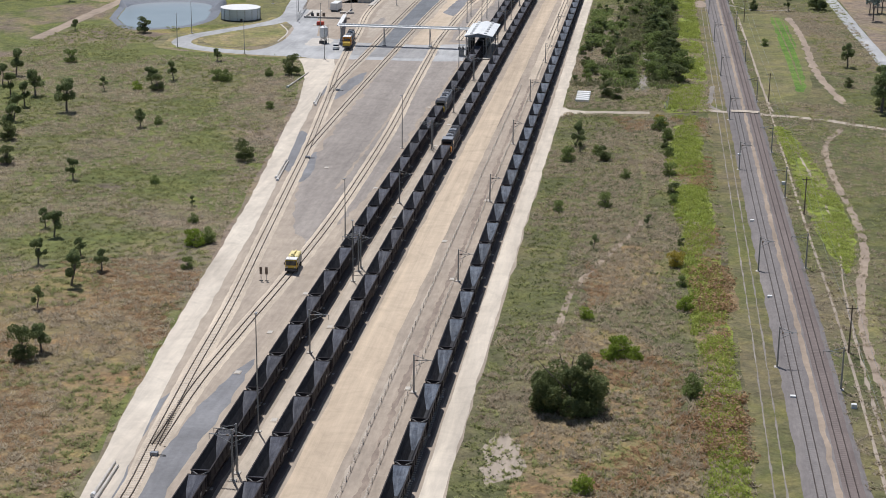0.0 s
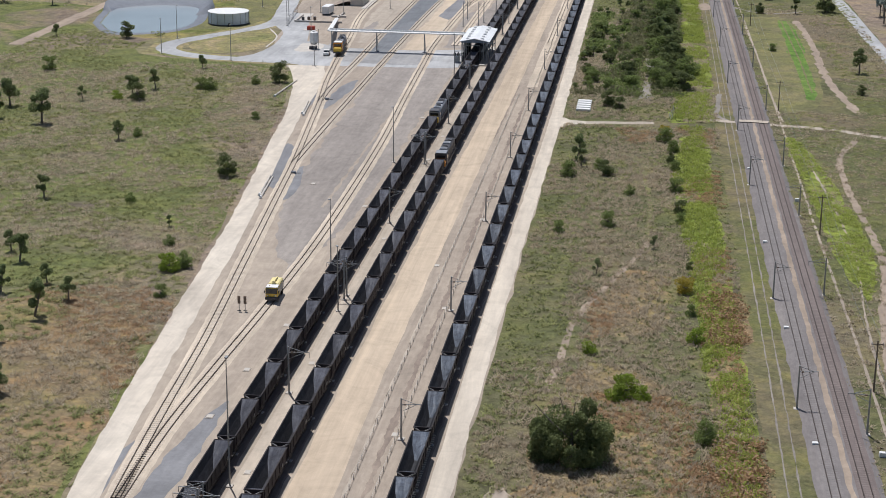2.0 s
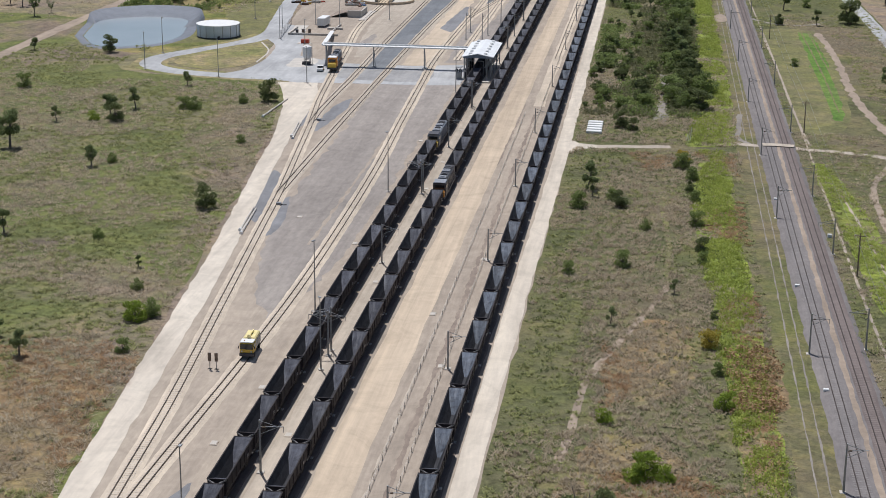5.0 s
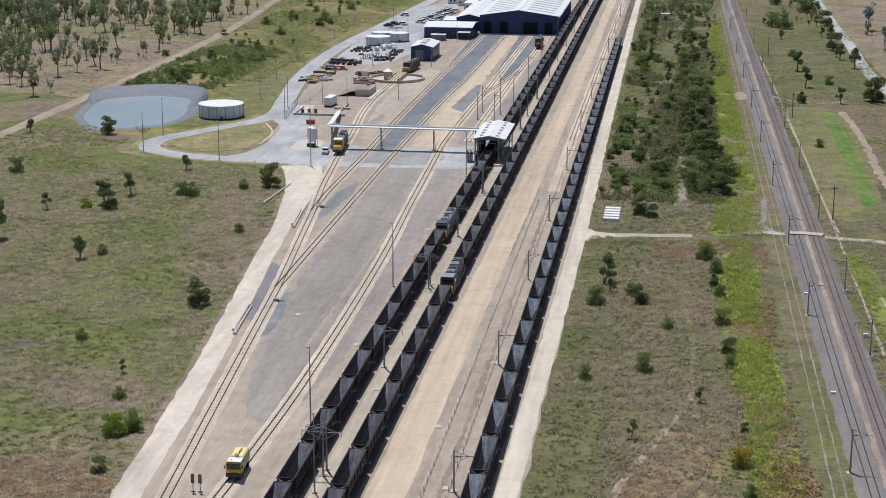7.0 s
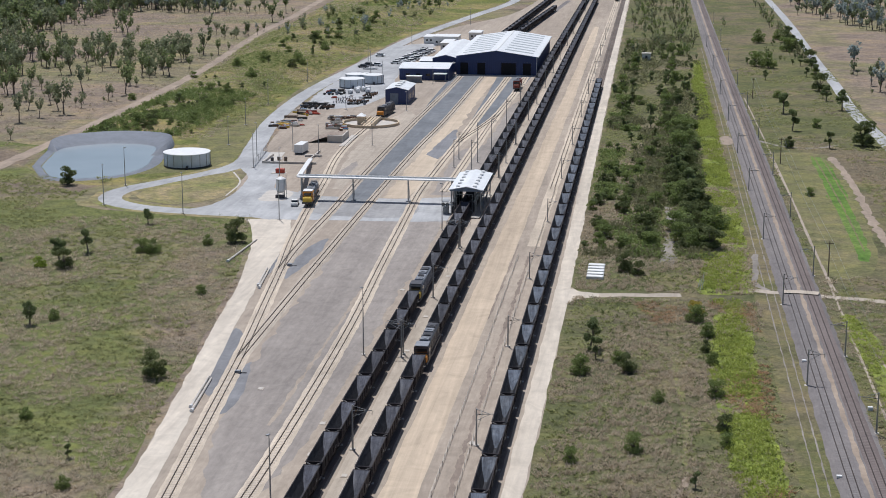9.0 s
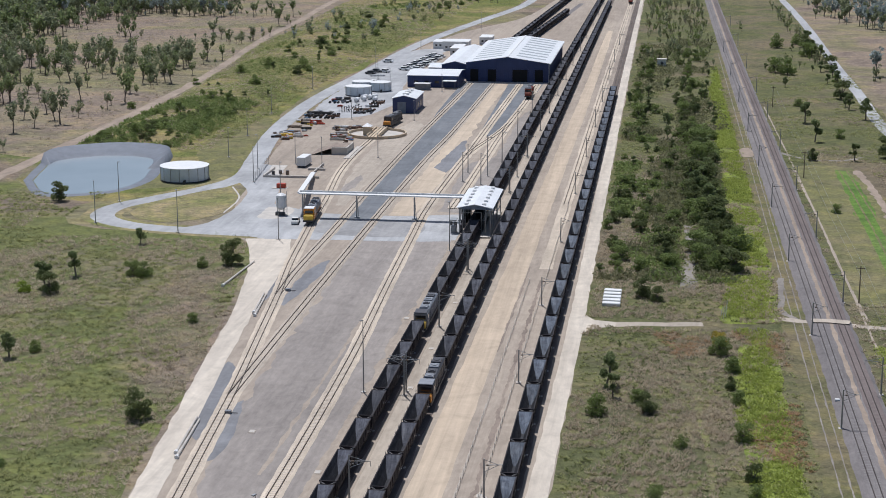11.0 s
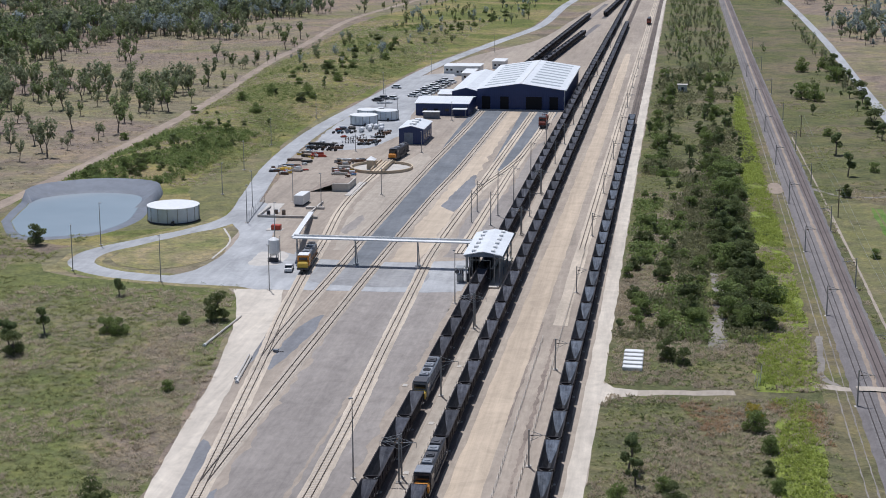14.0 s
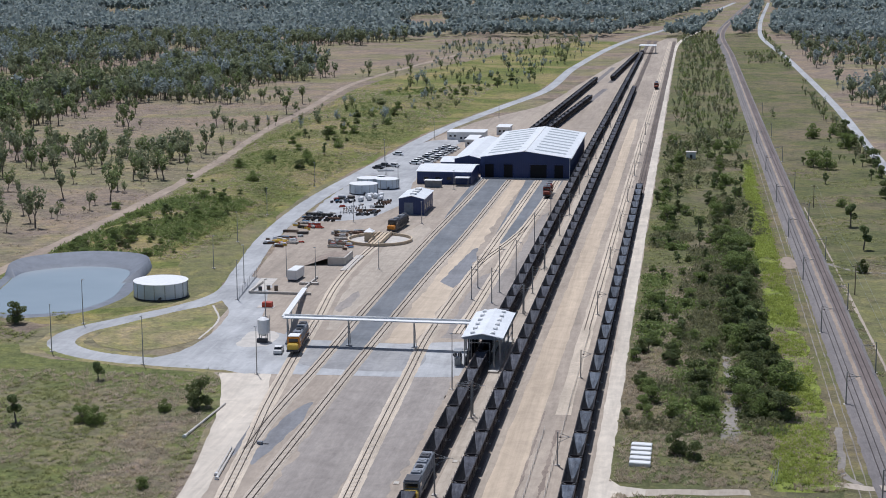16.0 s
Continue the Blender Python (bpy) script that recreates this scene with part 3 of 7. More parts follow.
strip("dirt_bank", [(75.6, 392), (77, 345), (76.4, 300), (77, 274), (80, 240)], 2.2, -0.05, M["soil"], "bare brown earth bank beside the paddock", "soil", 0.9, 2)
strip("ditch", [(55.5, 420), (60, 413), (64.8, 408), (73.6, 408.5), (80, 415)], 1.6, -0.05, M["gully"], "dark wet drainage ditch", "drain", 0.6, 2)
sheet("gully", [(25.5, 310), (28, 308), (28.6, 287), (28, 262), (27, 246), (24.5, 247), (25.2, 262), (25.8, 287)], -0.09, M["gully"], "grey eroded gully in the scrub", "drain", 0.9, 2)
sheet("bare_soil", [(42.5, 424), (45.5, 428), (47.5, 420), (46, 410), (42.8, 412)], -0.06, M["soil"], "bare red-brown soil patch", "soil", 0.8, 1.5)
sheet("green_bank", [(65.2, 86), (67.2, 95), (69.2, 114), (68.5, 140), (66.3, 170), (62.8, 205), (59.4, 210), (60.7, 164), (61.9, 118), (63.2, 98)], -0.08, M["lush"], "bright green grassy bank", "grass", 0.9, 3)
sheet("green_bank", [(64.5, 80), (67, 84), (67.5, 40), (67, -10), (64.5, -10), (64.6, 40)], -0.08, M["mown"], "green grassy bank beside a vehicle track", "grass", 0.9, 4)
sheet("rusty_grass", [(39.6, 84), (43.8, 84.5), (44.6, 62), (40.4, 62)], -0.06, M["rust_grass"], "rust brown dry grass patch", "grass", 1.0, 1.5)
sheet("rusty_grass", [(38.6, 22), (42, 22), (42, 4), (37.6, 4)], -0.06, M["rust_grass"], "rust brown dry grass patch", "grass", 1.0, 1.5)
sheet("rusty_grass", [(38, 20), (42, 10), (43, 40), (41, 60), (38, 58)], -0.07, M["rust_grass"], "rust brown dry grass patch", "grass", 1.2, 2)
sheet("rusty_grass", [(14, -30), (34, -30), (36, 10), (30, 45), (20, 50), (14, 20)], -0.13, M["rust_grass"], "rust brown dry grass patch", "grass", 2.0, 4)
sheet("rusty_grass", [(19, 62), (30, 66), (32, 95), (24, 98), (20, 84)], -0.13, M["rust_grass"], "rust brown dry grass patch", "grass", 2.0, 4)
sheet("rusty_grass", [(-90, -40), (-45, -30), (-46, 30), (-52, 60), (-70, 70), (-95, 40)], -0.15, M["rust_grass"], "rust brown dry grass patch", "grass", 4.0, 6)
strip("drain", [(14.5, 38), (15.7, 50.4), (16.6, 66), (17.9, 74.4), (22.9, 93.5), (26.6, 107), (28.4, 116)], lambda p: 1.1 + 0.6 * noise.noise(p * 0.12), -0.05, M["soil"], "bare eroded drain in the grass", "drain", 0.3, 0.8)
strip("drain_grass", [(28.2, 120), (28.5, 143), (27.2, 160), (26.6, 176)], 1.1, -0.05, M["mown"], "green growth in a drain", "grass", 0.6, 2)
sheet("bare_soil", [(9.5, -12), (14.5, -8), (13.5, 2), (11, 6), (9, -2)], -0.1, M["yard"], "pale bare soil patch", "soil", 1.2, 1.5)
strip("dirt_track", [(-166.8, 300), (-166.8, 377), (-166.8, 441), (-168.9, 532), (-173, 603), (-184.8, 740), (-188, 825), (-197, 990), (-190, 1113), (-170, 1300)], 4.5, -0.05, M["soil"], "bare dirt vehicle track", "track", 0.8, 5)
strip("crossing_track", [(4.8, 216), (12, 217.5), (20, 218.8), (28.6, 219.8)], 2.8, -0.02, M["walk"], "dirt access track to the level crossing", "track", 0.6, 1.5)
strip("crossing_track", [(42.6, 226), (45.4, 225), (50.4, 224.2), (56, 223), (71.6, 219), (87, 210), (110, 196)], 2.4, -0.02, M["walk"], "dirt access track to the level crossing", "track", 0.6, 1.5)
strip("service_bend", [(45.6, 259), (44.7, 240), (44.3, 231), (46.5, 226)], 1.3, -0.03, M["gully"], "worn bend of the grass service track", "track", 0.4, 1.5)
strip("highway", [(99.5, 250), (98, 317), (96.6, 361), (95.1, 430), (93, 487), (94.2, 566), (94, 640), (95.6, 878), (91.3, 1236), (83.6, 1647), (131, 2580)], 4.4, 0.0, M["seal"], "pale sealed public road", "road", 0.2, 8)

# ---- yard ----
sheet("yard_ground", [(-34, -120), (-38, -22), (-42, 13), (-46, 54), (-51, 107), (-59, 178), (-66, 238), (-71, 268), (-80, 284), (-90, 320), (-94, 358), (-102, 425), (-106, 460), (-106, 527), (-104, 630), (-90, 770), (-64, 870), (-54, 1000), (-40, 1200), (-22, 1400), (-6, 1560), (2, 1560), (4, 1200), (5, 560), (5.6, 216), (5.8, -16), (6, -120)], -0.1, M["yard"], "sandy gravel railway yard", "yard", 0.5, 6)
sheet("grey_gravel", [(-34.8, 92), (-33.6, 88), (-31, 104), (-28.4, 130), (-29, 200), (-31, 296), (-49, 296), (-48.5, 230), (-47.5, 175), (-43, 120), (-37.5, 96)], -0.06, M["yard_grey"], "grey compacted gravel between tracks", "yard", 1.1, 2)
sheet("grey_gravel", [(-37.6, 14), (-36.6, -7), (-34, -24), (-36, -60), (-37.5, -60), (-38, -20), (-40, 2)], -0.05, M["dark_gravel"], "fresh dark grey gravel patch", "yard", 0.4, 2)
sheet("grey_gravel", [(-32.6, -40), (-28.6, -40), (-28.8, -10), (-28.6, 10), (-28.9, 28), (-31.2, 20), (-32.6, 0)], -0.05, M["dark_gravel"], "fresh dark grey gravel patch", "yard", 0.5, 2)
sheet("grey_gravel", [(-55, 162), (-52, 146), (-49.6, 143), (-51, 160), (-53, 180), (-55.5, 184)], -0.045, M["dark_gravel"], "fresh dark grey gravel patch", "yard", 0.4, 2)
sheet("grey_gravel", [(-49, 146), (-46.5, 133), (-44.6, 135), (-44.4, 146), (-45.4, 152), (-47.4, 163)], -0.045, M["dark_gravel"], "fresh dark grey gravel patch", "yard", 0.4, 2)
sheet("grey_gravel", [(-56, 226), (-54.5, 222), (-52.2, 250), (-53.5, 262), (-56, 250)], -0.045, M["dark_gravel"], "fresh dark grey gravel patch", "yard", 0.4, 2)
sheet("grey_gravel", [(-63, 215), (-60, 214), (-59, 232), (-62, 248), (-64, 240)], -0.045, M["dark_gravel"], "fresh dark grey gravel patch", "yard", 0.4, 2)
strip("haul_road", [(-35.5, -60), (-36.9, -22), (-41, 14), (-45.4, 62), (-50.5, 120), (-58.5, 190), (-63, 233), (-67, 262), (-72, 282)], lambda p: 4.0 + max(0, (p.y - 215) * 0.1), -0.02, M["white_road"], "pale crushed-rock access road", "road", 0.35, 3)
strip("east_road", [(4.0, -120), (4, -16), (3.8, 72), (4.4, 215), (3.6, 400), (3.3, 562), (2.3, 1225), (6, 1500), (25, 1700)], 3.0, -0.02, M["white_road"], "pale crushed-rock access road", "road", 0.25, 4)
sheet("road_mouth", [(4.5, 208), (8, 214), (12, 216), (12, 219), (8, 220), (4.5, 226)], -0.015, M["white_road"], "pale crushed-rock road junction", "road", 0.3, 2)
sheet("tan_road", outline_strip([(-14.6, -120), (-14.6, 60), (-13, 340), (-12, 560), (-11.5, 800)], [(-9.2, -120), (-9.2, 60), (-8.2, 340), (-8, 560), (-9, 800)]), -0.06, M["tan"], "smooth tan graded road between train rows", "road", 0.3, 6)
strip("tan_road", [(-7.7, -100), (-7.5, 100), (-7, 200)], 0.25, -0.03, M["walk"], "low soil windrow at the road edge", "soil", 0.3, 2)
strip("walkway", [(-20.7, -120), (-20.7, 300), (-20.5, 640), (-20.2, 1250)], 2.2, -0.03, M["walk"], "gravel walkway between train rows", "path", 0.15, 5)
strip("soil_strip", [(-4.9, -80), (-5.0, 40), (-4.7, 100), (-4.9, 180), (-4.8, 250)], lambda p: 0.75 + 0.5 * noise.noise(p * 0.07), -0.03, M["brown_soil"], "dark disturbed soil strip", "soil", 0.45, 0.6)
strip("soil_strip", [(-6.4, -80), (-6.2, 60), (-6.4, 160), (-6.2, 330)], 1.9, -0.045, M["yard"], "greyish compacted strip beside the tan road", "soil", 0.35, 2)
strip("soil_strip", [(-8.6, 196), (-8.3, 240), (-8.2, 262)], lambda p: 0.35 + 0.3 * noise.noise(p * 0.2), -0.025, M["brown_soil"], "ragged dark windrow on the tan road", "soil", 0.25, 1)
strip("soil_strip", [(-5.6, 262), (-5.2, 320), (-5.1, 420)], lambda p: 0.5 + 0.5 * noise.noise(p * 0.1), -0.025, M["brown_soil"], "ragged dark windrow on the gravel", "soil", 0.3, 1.2)

sheet("pale_ground", outline_strip([(-48.2, 312), (-48.4, 400), (-48, 480), (-47.8, 572)], [(-42, 312), (-42.5, 400), (-43.2, 480), (-43.5, 572)]), -0.05, M["tan"], "pale dusty strip between yard tracks", "yard", 1.0, 4)
sheet("pale_ground", [(-64, 322), (-61.5, 322), (-61.2, 460), (-66, 470), (-70, 420), (-69, 370)], -0.05, M["walk"], "pale dusty ground beside the curved track", "yard", 0.9, 4)
sheet("grey_gravel", [(-36, 318), (-28, 318), (-27, 420), (-28, 500), (-30, 480), (-31, 400), (-36.5, 390)], -0.055, M["yard_grey"], "grey dusty gravel behind the shed", "yard", 0.8, 4)
sheet("grey_gravel", [(-46, 380), (-42, 372), (-41, 410), (-43, 430), (-45, 410)], -0.04, M["dark_gravel"], "dark gravel patch between tracks", "yard", 0.8, 3)
sheet("grey_gravel", [(-67, 345), (-64.5, 340), (-63.8, 360), (-65.5, 365)], -0.04, M["yard_grey"], "grey stained patch beside the track", "yard", 0.6, 2)
for x0, x1, w, y0, y1 in ((-28.4, -28.0, 1.0, 120, 284), (-36.4, -37.8, 0.6, 130, 275)):
    strip("dust_streak", [(x0, y0), ((x0 + x1) / 2 + 0.4, (y0 + y1) / 2), (x1, y1)], lambda p, w=w: w * (1 + 0.7 * noise.noise(p * 0.06)), -0.052, M["yard"], "pale dusty streak on the grey gravel", "yard", 0.4, 1.2)
# sealed roads, aprons
ROAD = [(-74, 286), (-95, 288), (-110, 292), (-119, 300), (-120, 312), (-113, 325), (-103, 341), (-98, 358), (-101, 385), (-108, 440), (-111, 512), (-107.5, 594), (-101, 726), (-85, 854), (-70.5, 965), (-67, 1157), (-45, 1483), (2, 1819), (80, 2575)]
strip("road_shoulder", ROAD[:8], 10.5, -0.04, M["island"], "dry tan shoulder beside the turning loop", "verge", 0.8, 2)
strip("access_road", ROAD, 6.2, 0.0, M["seal"], "light grey sealed access road", "road", 0.15, 3)
sheet("apron", [(-98, 353), (-91, 336), (-89, 312), (-91, 297), (-96, 288), (-80, 285), (-72, 281), (-66.5, 283), (-66.5, 300), (-71, 316), (-80, 330), (-85, 350), (-90, 372), (-99.5, 380)], 0.02, M["seal"], "light grey sealed apron", "apron", 0.3, 3)
sheet("apron", [(-66.2, 282), (-50, 283.5), (-28, 285.5), (-27.6, 316), (-45, 311), (-66.2, 312)], 0.012, M["seal"], "light grey sealed apron", "apron", 0.2, 3, smooth=False)
sheet("hardstand", [(-104.5, 472), (-96, 470), (-85, 478), (-82, 490), (-78.5, 515), (-84, 560), (-86, 640), (-86, 700), (-100, 690), (-105, 600), (-107, 520)], -0.02, M["seal"], "light grey hardstand storage area", "apron", 0.6, 4)
sheet("bitumen", [(-58.8, 300), (-50.8, 300), (-50.6, 388), (-49.6, 440), (-49.6, 573), (-62, 574), (-61.6, 530), (-60.8, 490), (-59.6, 465), (-59.3, 380)], 0.035, M["bitumen"], "dark bitumen service apron", "apron", 0.15, 3, smooth=False)
sheet("bitumen", [(-37.7, 440), (-36, 436), (-34, 445), (-31, 490), (-29, 573), (-43, 573), (-41.5, 500), (-40.5, 455), (-39, 442)], 0.03, M["bitumen"], "dark bitumen service apron", "apron", 0.3, 3, smooth=False)
sheet("bitumen", [(-63, 306), (-39, 304), (-39, 288), (-62, 290)], 0.045, M["worn_seal"], "worn bitumen apron under the gantry", "apron", 0.5, 3)
strip("crossing_strip", [(-72, 283), (-55, 284), (-40, 284.5), (-29, 286)], 3.4, 0.06, M["seal"], "pale concrete crossing strip", "road", 0.2, 2)
sheet("grass_island", [(-114, 306), (-113, 318), (-104, 335), (-97, 343), (-91.5, 328), (-90.5, 309), (-99, 297), (-109, 299)], 0.06, M["island"], "dry grass island inside the turning loop", "grass", 0.4, 2)
strip("kerb", [(-97, 343.5), (-91.2, 328), (-90.2, 309)], 0.5, 0.1, M["concrete"], "low concrete kerb", "kerb", 0.05, 2)

# ---- railway tracks ----
GAUGE = 1.1
TMAIN = [(-30, -90), (-33.3, -20), (-34.6, -6), (-36.9, 21), (-39.1, 52), (-42.9, 92), (-47.5, 140), (-49.9, 165), (-54.5, 205), (-57.4, 230), (-61, 257), (-63.5, 281), (-65.2, 298), (-68.5, 335), (-71.8, 366), (-73.2, 392), (-73.4, 416), (-73.3, 427)]
T4 = [(-34.2, -6), (-34.8, 16.6), (-34.2, 40), (-33.1, 72), (-32.6, 112), (-34, 185), (-36.5, 240), (-38.6, 290), (-39.7, 318), (-39.7, 362), (-39.1, 413), (-38.8, 475), (-38.4, 572)]
T3 = [(-49.9, 165), (-50.3, 208), (-50.5, 245), (-50.7, 296), (-50.5, 388), (-49.3, 447), (-49.2, 572)]
T2 = [(-57.4, 230), (-58.3, 250), (-58.5, 295), (-59.2, 343), (-59.3, 440), (-58.6, 507), (-58.4, 572)]
T5 = [(-33.3, 322), (-33.1, 338), (-33, 388), (-32.8, 452), (-31.4, 523), (-31.2, 572)]
T6 = [(-39.1, 404), (-38, 416), (-35.6, 434), (-33.4, 455), (-32.5, 470)]
ROW_X = {"west": -24.2, "mid": -16.95, "east": 0.15}


def rails(line, z, name="track", label="railway track on concrete sleepers", bed=None, sleepers=True, reach=330, pitch=0.68, tie="sleeper"):
    t = thing(name, label, "railway track", kind="structure")
    pts = lerp_line(line, 4.0)
    for side in (-1, 1):
        s = Shape()
        for i, p in enumerate(pts):
            d = (pts[min(i + 1, len(pts) - 1)] - pts[max(i - 1, 0)]).normalized()
            r = Vector((d.y, -d.x, 0))
            c = p + r * side * GAUGE / 2
            for off, h in ((-0.07, 0), (-0.045, 0.16), (0.045, 0.16), (0.07, 0)):
                q = c + r * off
                s.v.append((q.x, q.y, z + h))
        for i in range(len(pts) - 1):
            for k in range(3):
                a = i * 4 + k
                s.f.append((a, a + 1, a + 5, a + 4))
        s.m = [0] * len(s.f)
        part("rail", s, M["rail"], t)
    if sleepers:
        s = Shape()
        fine = lerp_line(line, 0.17)
        acc, last = 0.0, fine[0]
        for i in range(1, len(fine)):
            acc += (fine[i] - last).length
            last = fine[i]
            if acc >= pitch and last.y < reach and last.y > -70:
                acc = 0.0
                d = (fine[i] - fine[i - 1]).normalized()
                r = Vector((d.y, -d.x, 0))
                s.beam((*(last - r * 1.0).xy, z - 0.1), (*(last + r * 1.0).xy, z - 0.1), 0.26, 0.18)
        if s.f:
            part("sleepers", s, M[tie], t)
    return t


for k, line in enumerate((TMAIN, T4, T3, T2, T5, T6)):
    strip("ballast_bed", line, 2.3 if k not in (2, 3) else 1.9, 0.09 + 0.006 * k, M["walk"] if k in (2, 3) else M["ballast_pale"], "pale ballast bed under a yard track", "ballast", 0.15, 1.5, base=-0.03, slope=0.45)
    rails(line, 0.13)

for x, y1, bm_ in ((-24.2, 1500, "shaded_coal_bed"), (-16.95, 1500, "shaded_coal_bed"), (0.15, 1500, "shaded_coal_bed")):
    line = [(x, -120), (x, 300), (x + 0.1, 640), (x + 0.4 if x > -20 else x + 2, y1)]
    strip("ballast_bed", line, 2.5, 0.06, M[bm_], "ballast bed under a train road", "ballast", 0.25, 3, base=-0.1, slope=0.5)
    rails(line, 0.14, sleepers=(x > -1), reach=20)
strip("ballast_bed", [(-4.7, 260), (-4.4, 640), (-3, 1500)], 2.8, 0.02, M["ballast_pale"], "ballast bed of an empty train road", "ballast", 0.3, 6)
rails([(-4.7, 330), (-4.4, 640), (-3, 1500)], 0.1, sleepers=False)
ML = [(54.4, -120), (54.2, -8), (53.9, 50), (53.2, 140), (52.8, 220), (51.6, 417), (49.5, 711), (46.6, 1296), (44.5, 1643), (68, 2050), (105, 2577)]
strip("ballast_bed", ML, 6.6, 0.35, M["ballast"], "grey ballast formation of the double-track main line", "ballast", 0.3, 3, base=-0.04, slope=1.0)
strip("oily_bed", [(x + 2.1, y) for x, y in ML], 2.6, 2.36, M["oily"], "dark oily ballast between main line rails", "ballast", 0.12, 2)
strip("pale_ballast", [(x + 0.1, y) for x, y in ML], 0.8, 2.37, M["soil"], "pale fine ballast between the main line tracks", "ballast", 0.25, 1.5)
for off in (-2.0, 2.0):
    rails([(x + off, y) for x, y in ML], 0.365, "main_track", "main line track on concrete sleepers", reach=230, tie="sleeper_dark" if off > 0 else "sleeper_grey")
strip("crossing_panel", [(49.4, 223.6), (52.8, 223.7), (56.5, 223)], 2.6, 3.62, M["walk"], "earth level crossing over the main line", "road", 0.15, 1)

# ---- rolling stock ----
HW = 1.16   # half width of a wagon body
HL = 6.35   # half length of a wagon body


def bogie_shape():
    s = Shape()
    for sx in (-1, 1):
        s.box(sx * 0.75 - 0.08, sx * 0.75 + 0.08, -1.1, 1.1, 0.5, 0.78, bevel=0.05)
        s.box(sx * 0.75 - 0.12, sx * 0.75 + 0.12, -0.3, 0.3, 0.42, 0.9)
    s.box(-0.75, 0.75, -0.2, 0.2, 0.55, 0.95)
    return s


def wheelset_shape():
    s = Shape()
    for sx in (-1, 1):
        s.tube([(sx * 0.52 - 0.07, 0, 0.6), (sx * 0.52 + 0.07, 0, 0.6)], [0.42, 0.42], 12)
    s.tube([(-0.6, 0, 0.6), (0.6, 0, 0.6)], [0.08, 0.08], 6)
    return s


BOGIE = bogie_shape().mesh("bogie", [M["iron"]])
def wheeled_bogie():
    s = bogie_shape()
    w = wheelset_shape()
    for d in (-0.85, 0.85):
        s.add([(x, y + d, z) for x, y, z in w.v], w.f)
    return s


BOGIE_WHEELED = wheeled_bogie().mesh("bogie", [M["iron"]])
WHEEL = wheelset_shape().mesh("wheelset", [M["iron"]])


def wagon_meshes(full_slope, slope_mat):
    """Hopper wagon body, open at the top; steep end sheets inside."""
    t, zb, zt = 0.07, 1.1, 3.3
    run = 4.6 if full_slope else 3.0
    s = Shape()
    # outer skin: vertical upper sides, drawn in towards the sill
    out = [(-HW, zt), (-HW, 1.75), (-HW + 0.22, zb), (HW - 0.22, zb), (HW, 1.75), (HW, zt)]
    for i in range(5):
        (xa, za), (xb, zb_) = out[i], out[i + 1]
        s.add([(xa, -HL, za), (xb, -HL, zb_), (xb, HL, zb_), (xa, HL, za)], [(0, 1, 2, 3)])
    for y in (-HL, HL):
        s.add([(x, y, z) for x, z in out], [tuple(range(6))])
    # side ribs
    for k in range(7):
        y = -HL + 0.5 + k * (2 * HL - 1) / 6
        for sx in (-1, 1):
            s.box(sx * (HW + 0.035) - 0.045, sx * (HW + 0.035) + 0.045, y - 0.06, y + 0.06, 1.75, zt - 0.1)
    # top rim
    for sx in (-1, 1):
        s.box(sx * HW - 0.07, sx * HW + 0.07, -HL - 0.05, HL + 0.05, zt - 0.09, zt + 0.05)
    for sy in (-1, 1):
        s.box(-HW, HW, sy * HL - 0.07, sy * HL + 0.07, zt - 0.09, zt + 0.05)
    body = s.mesh("body", [M["coal"]])
    # inner hopper
    xi, yi, bi = HW - t, HL - t, HL - run
    top = [(-xi, -yi, zt), (xi, -yi, zt), (xi, yi, zt), (-xi, yi, zt)]
    mid = [(-xi * 0.72, -yi + 2.3, 2.35), (xi * 0.72, -yi + 2.3, 2.35), (xi * 0.72, yi - 2.3, 2.35), (-xi * 0.72, yi - 2.3, 2.35)]
    bot = [(-0.2, -bi, 1.25), (0.2, -bi, 1.25), (0.2, bi, 1.25), (-0.2, bi, 1.25)]
    near, far, sides = Shape(), Shape(), Shape()
    for a, b in ((top, mid), (mid, bot)):
        for i in range(4):
            j = (i + 1) % 4
            (sides if i % 2 else (far if i else near)).add([a[j], a[i], b[i], b[j]], [(0, 1, 2, 3)])
    sides.add(bot, [(0, 1, 2, 3)])
    return body, (near.mesh("slope_sheet", [slope_mat]), far.mesh("slope_sheet", [slope_mat])), sides.mesh("hopper_side", [M["inner_shaded"]])


def end_frame_shape():
    s = Shape()
    s.beam((-HW, 0, 3.25), (0, 0.5, 2.75), 0.15)
    s.beam((HW, 0, 3.25), (0, 0.5, 2.75), 0.15)
    s.beam((0, 0.5, 2.75), (0, 0.4, 1.1), 0.12)
    s.beam((-HW + 0.1, 0, 1.15), (-HW + 0.1, 0.4, 1.15), 0.08)
    s.beam((HW - 0.1, 0, 1.15), (HW - 0.1, 0.4, 1.15), 0.08)
    s.box(-1.05, 1.05, 0.0, 0.42, 1.05, 1.15)
    return s


END = end_frame_shape().mesh("end_frame", [M["brace"]])
COUP = Shape().box(-0.14, 0.14, 0, 0.68, 0.85, 1.1, bevel=0.04).box(-0.2, 0.2, 0.42, 0.64, 0.8, 1.15).mesh("coupler", [M["iron"]])
STEP = Shape().box(-0.02, 0.28, -0.3, 0.3, 0.75, 0.85).mesh("side_step", [M["galv"]])
PLATE = Shape().add([(0, -0.35, 1.95), (0, 0.35, 1.95), (0, 0.35, 2.4), (0, -0.35, 2.4)], [(0, 1, 2, 3)]).mesh("number_plate", [M["brace"]])


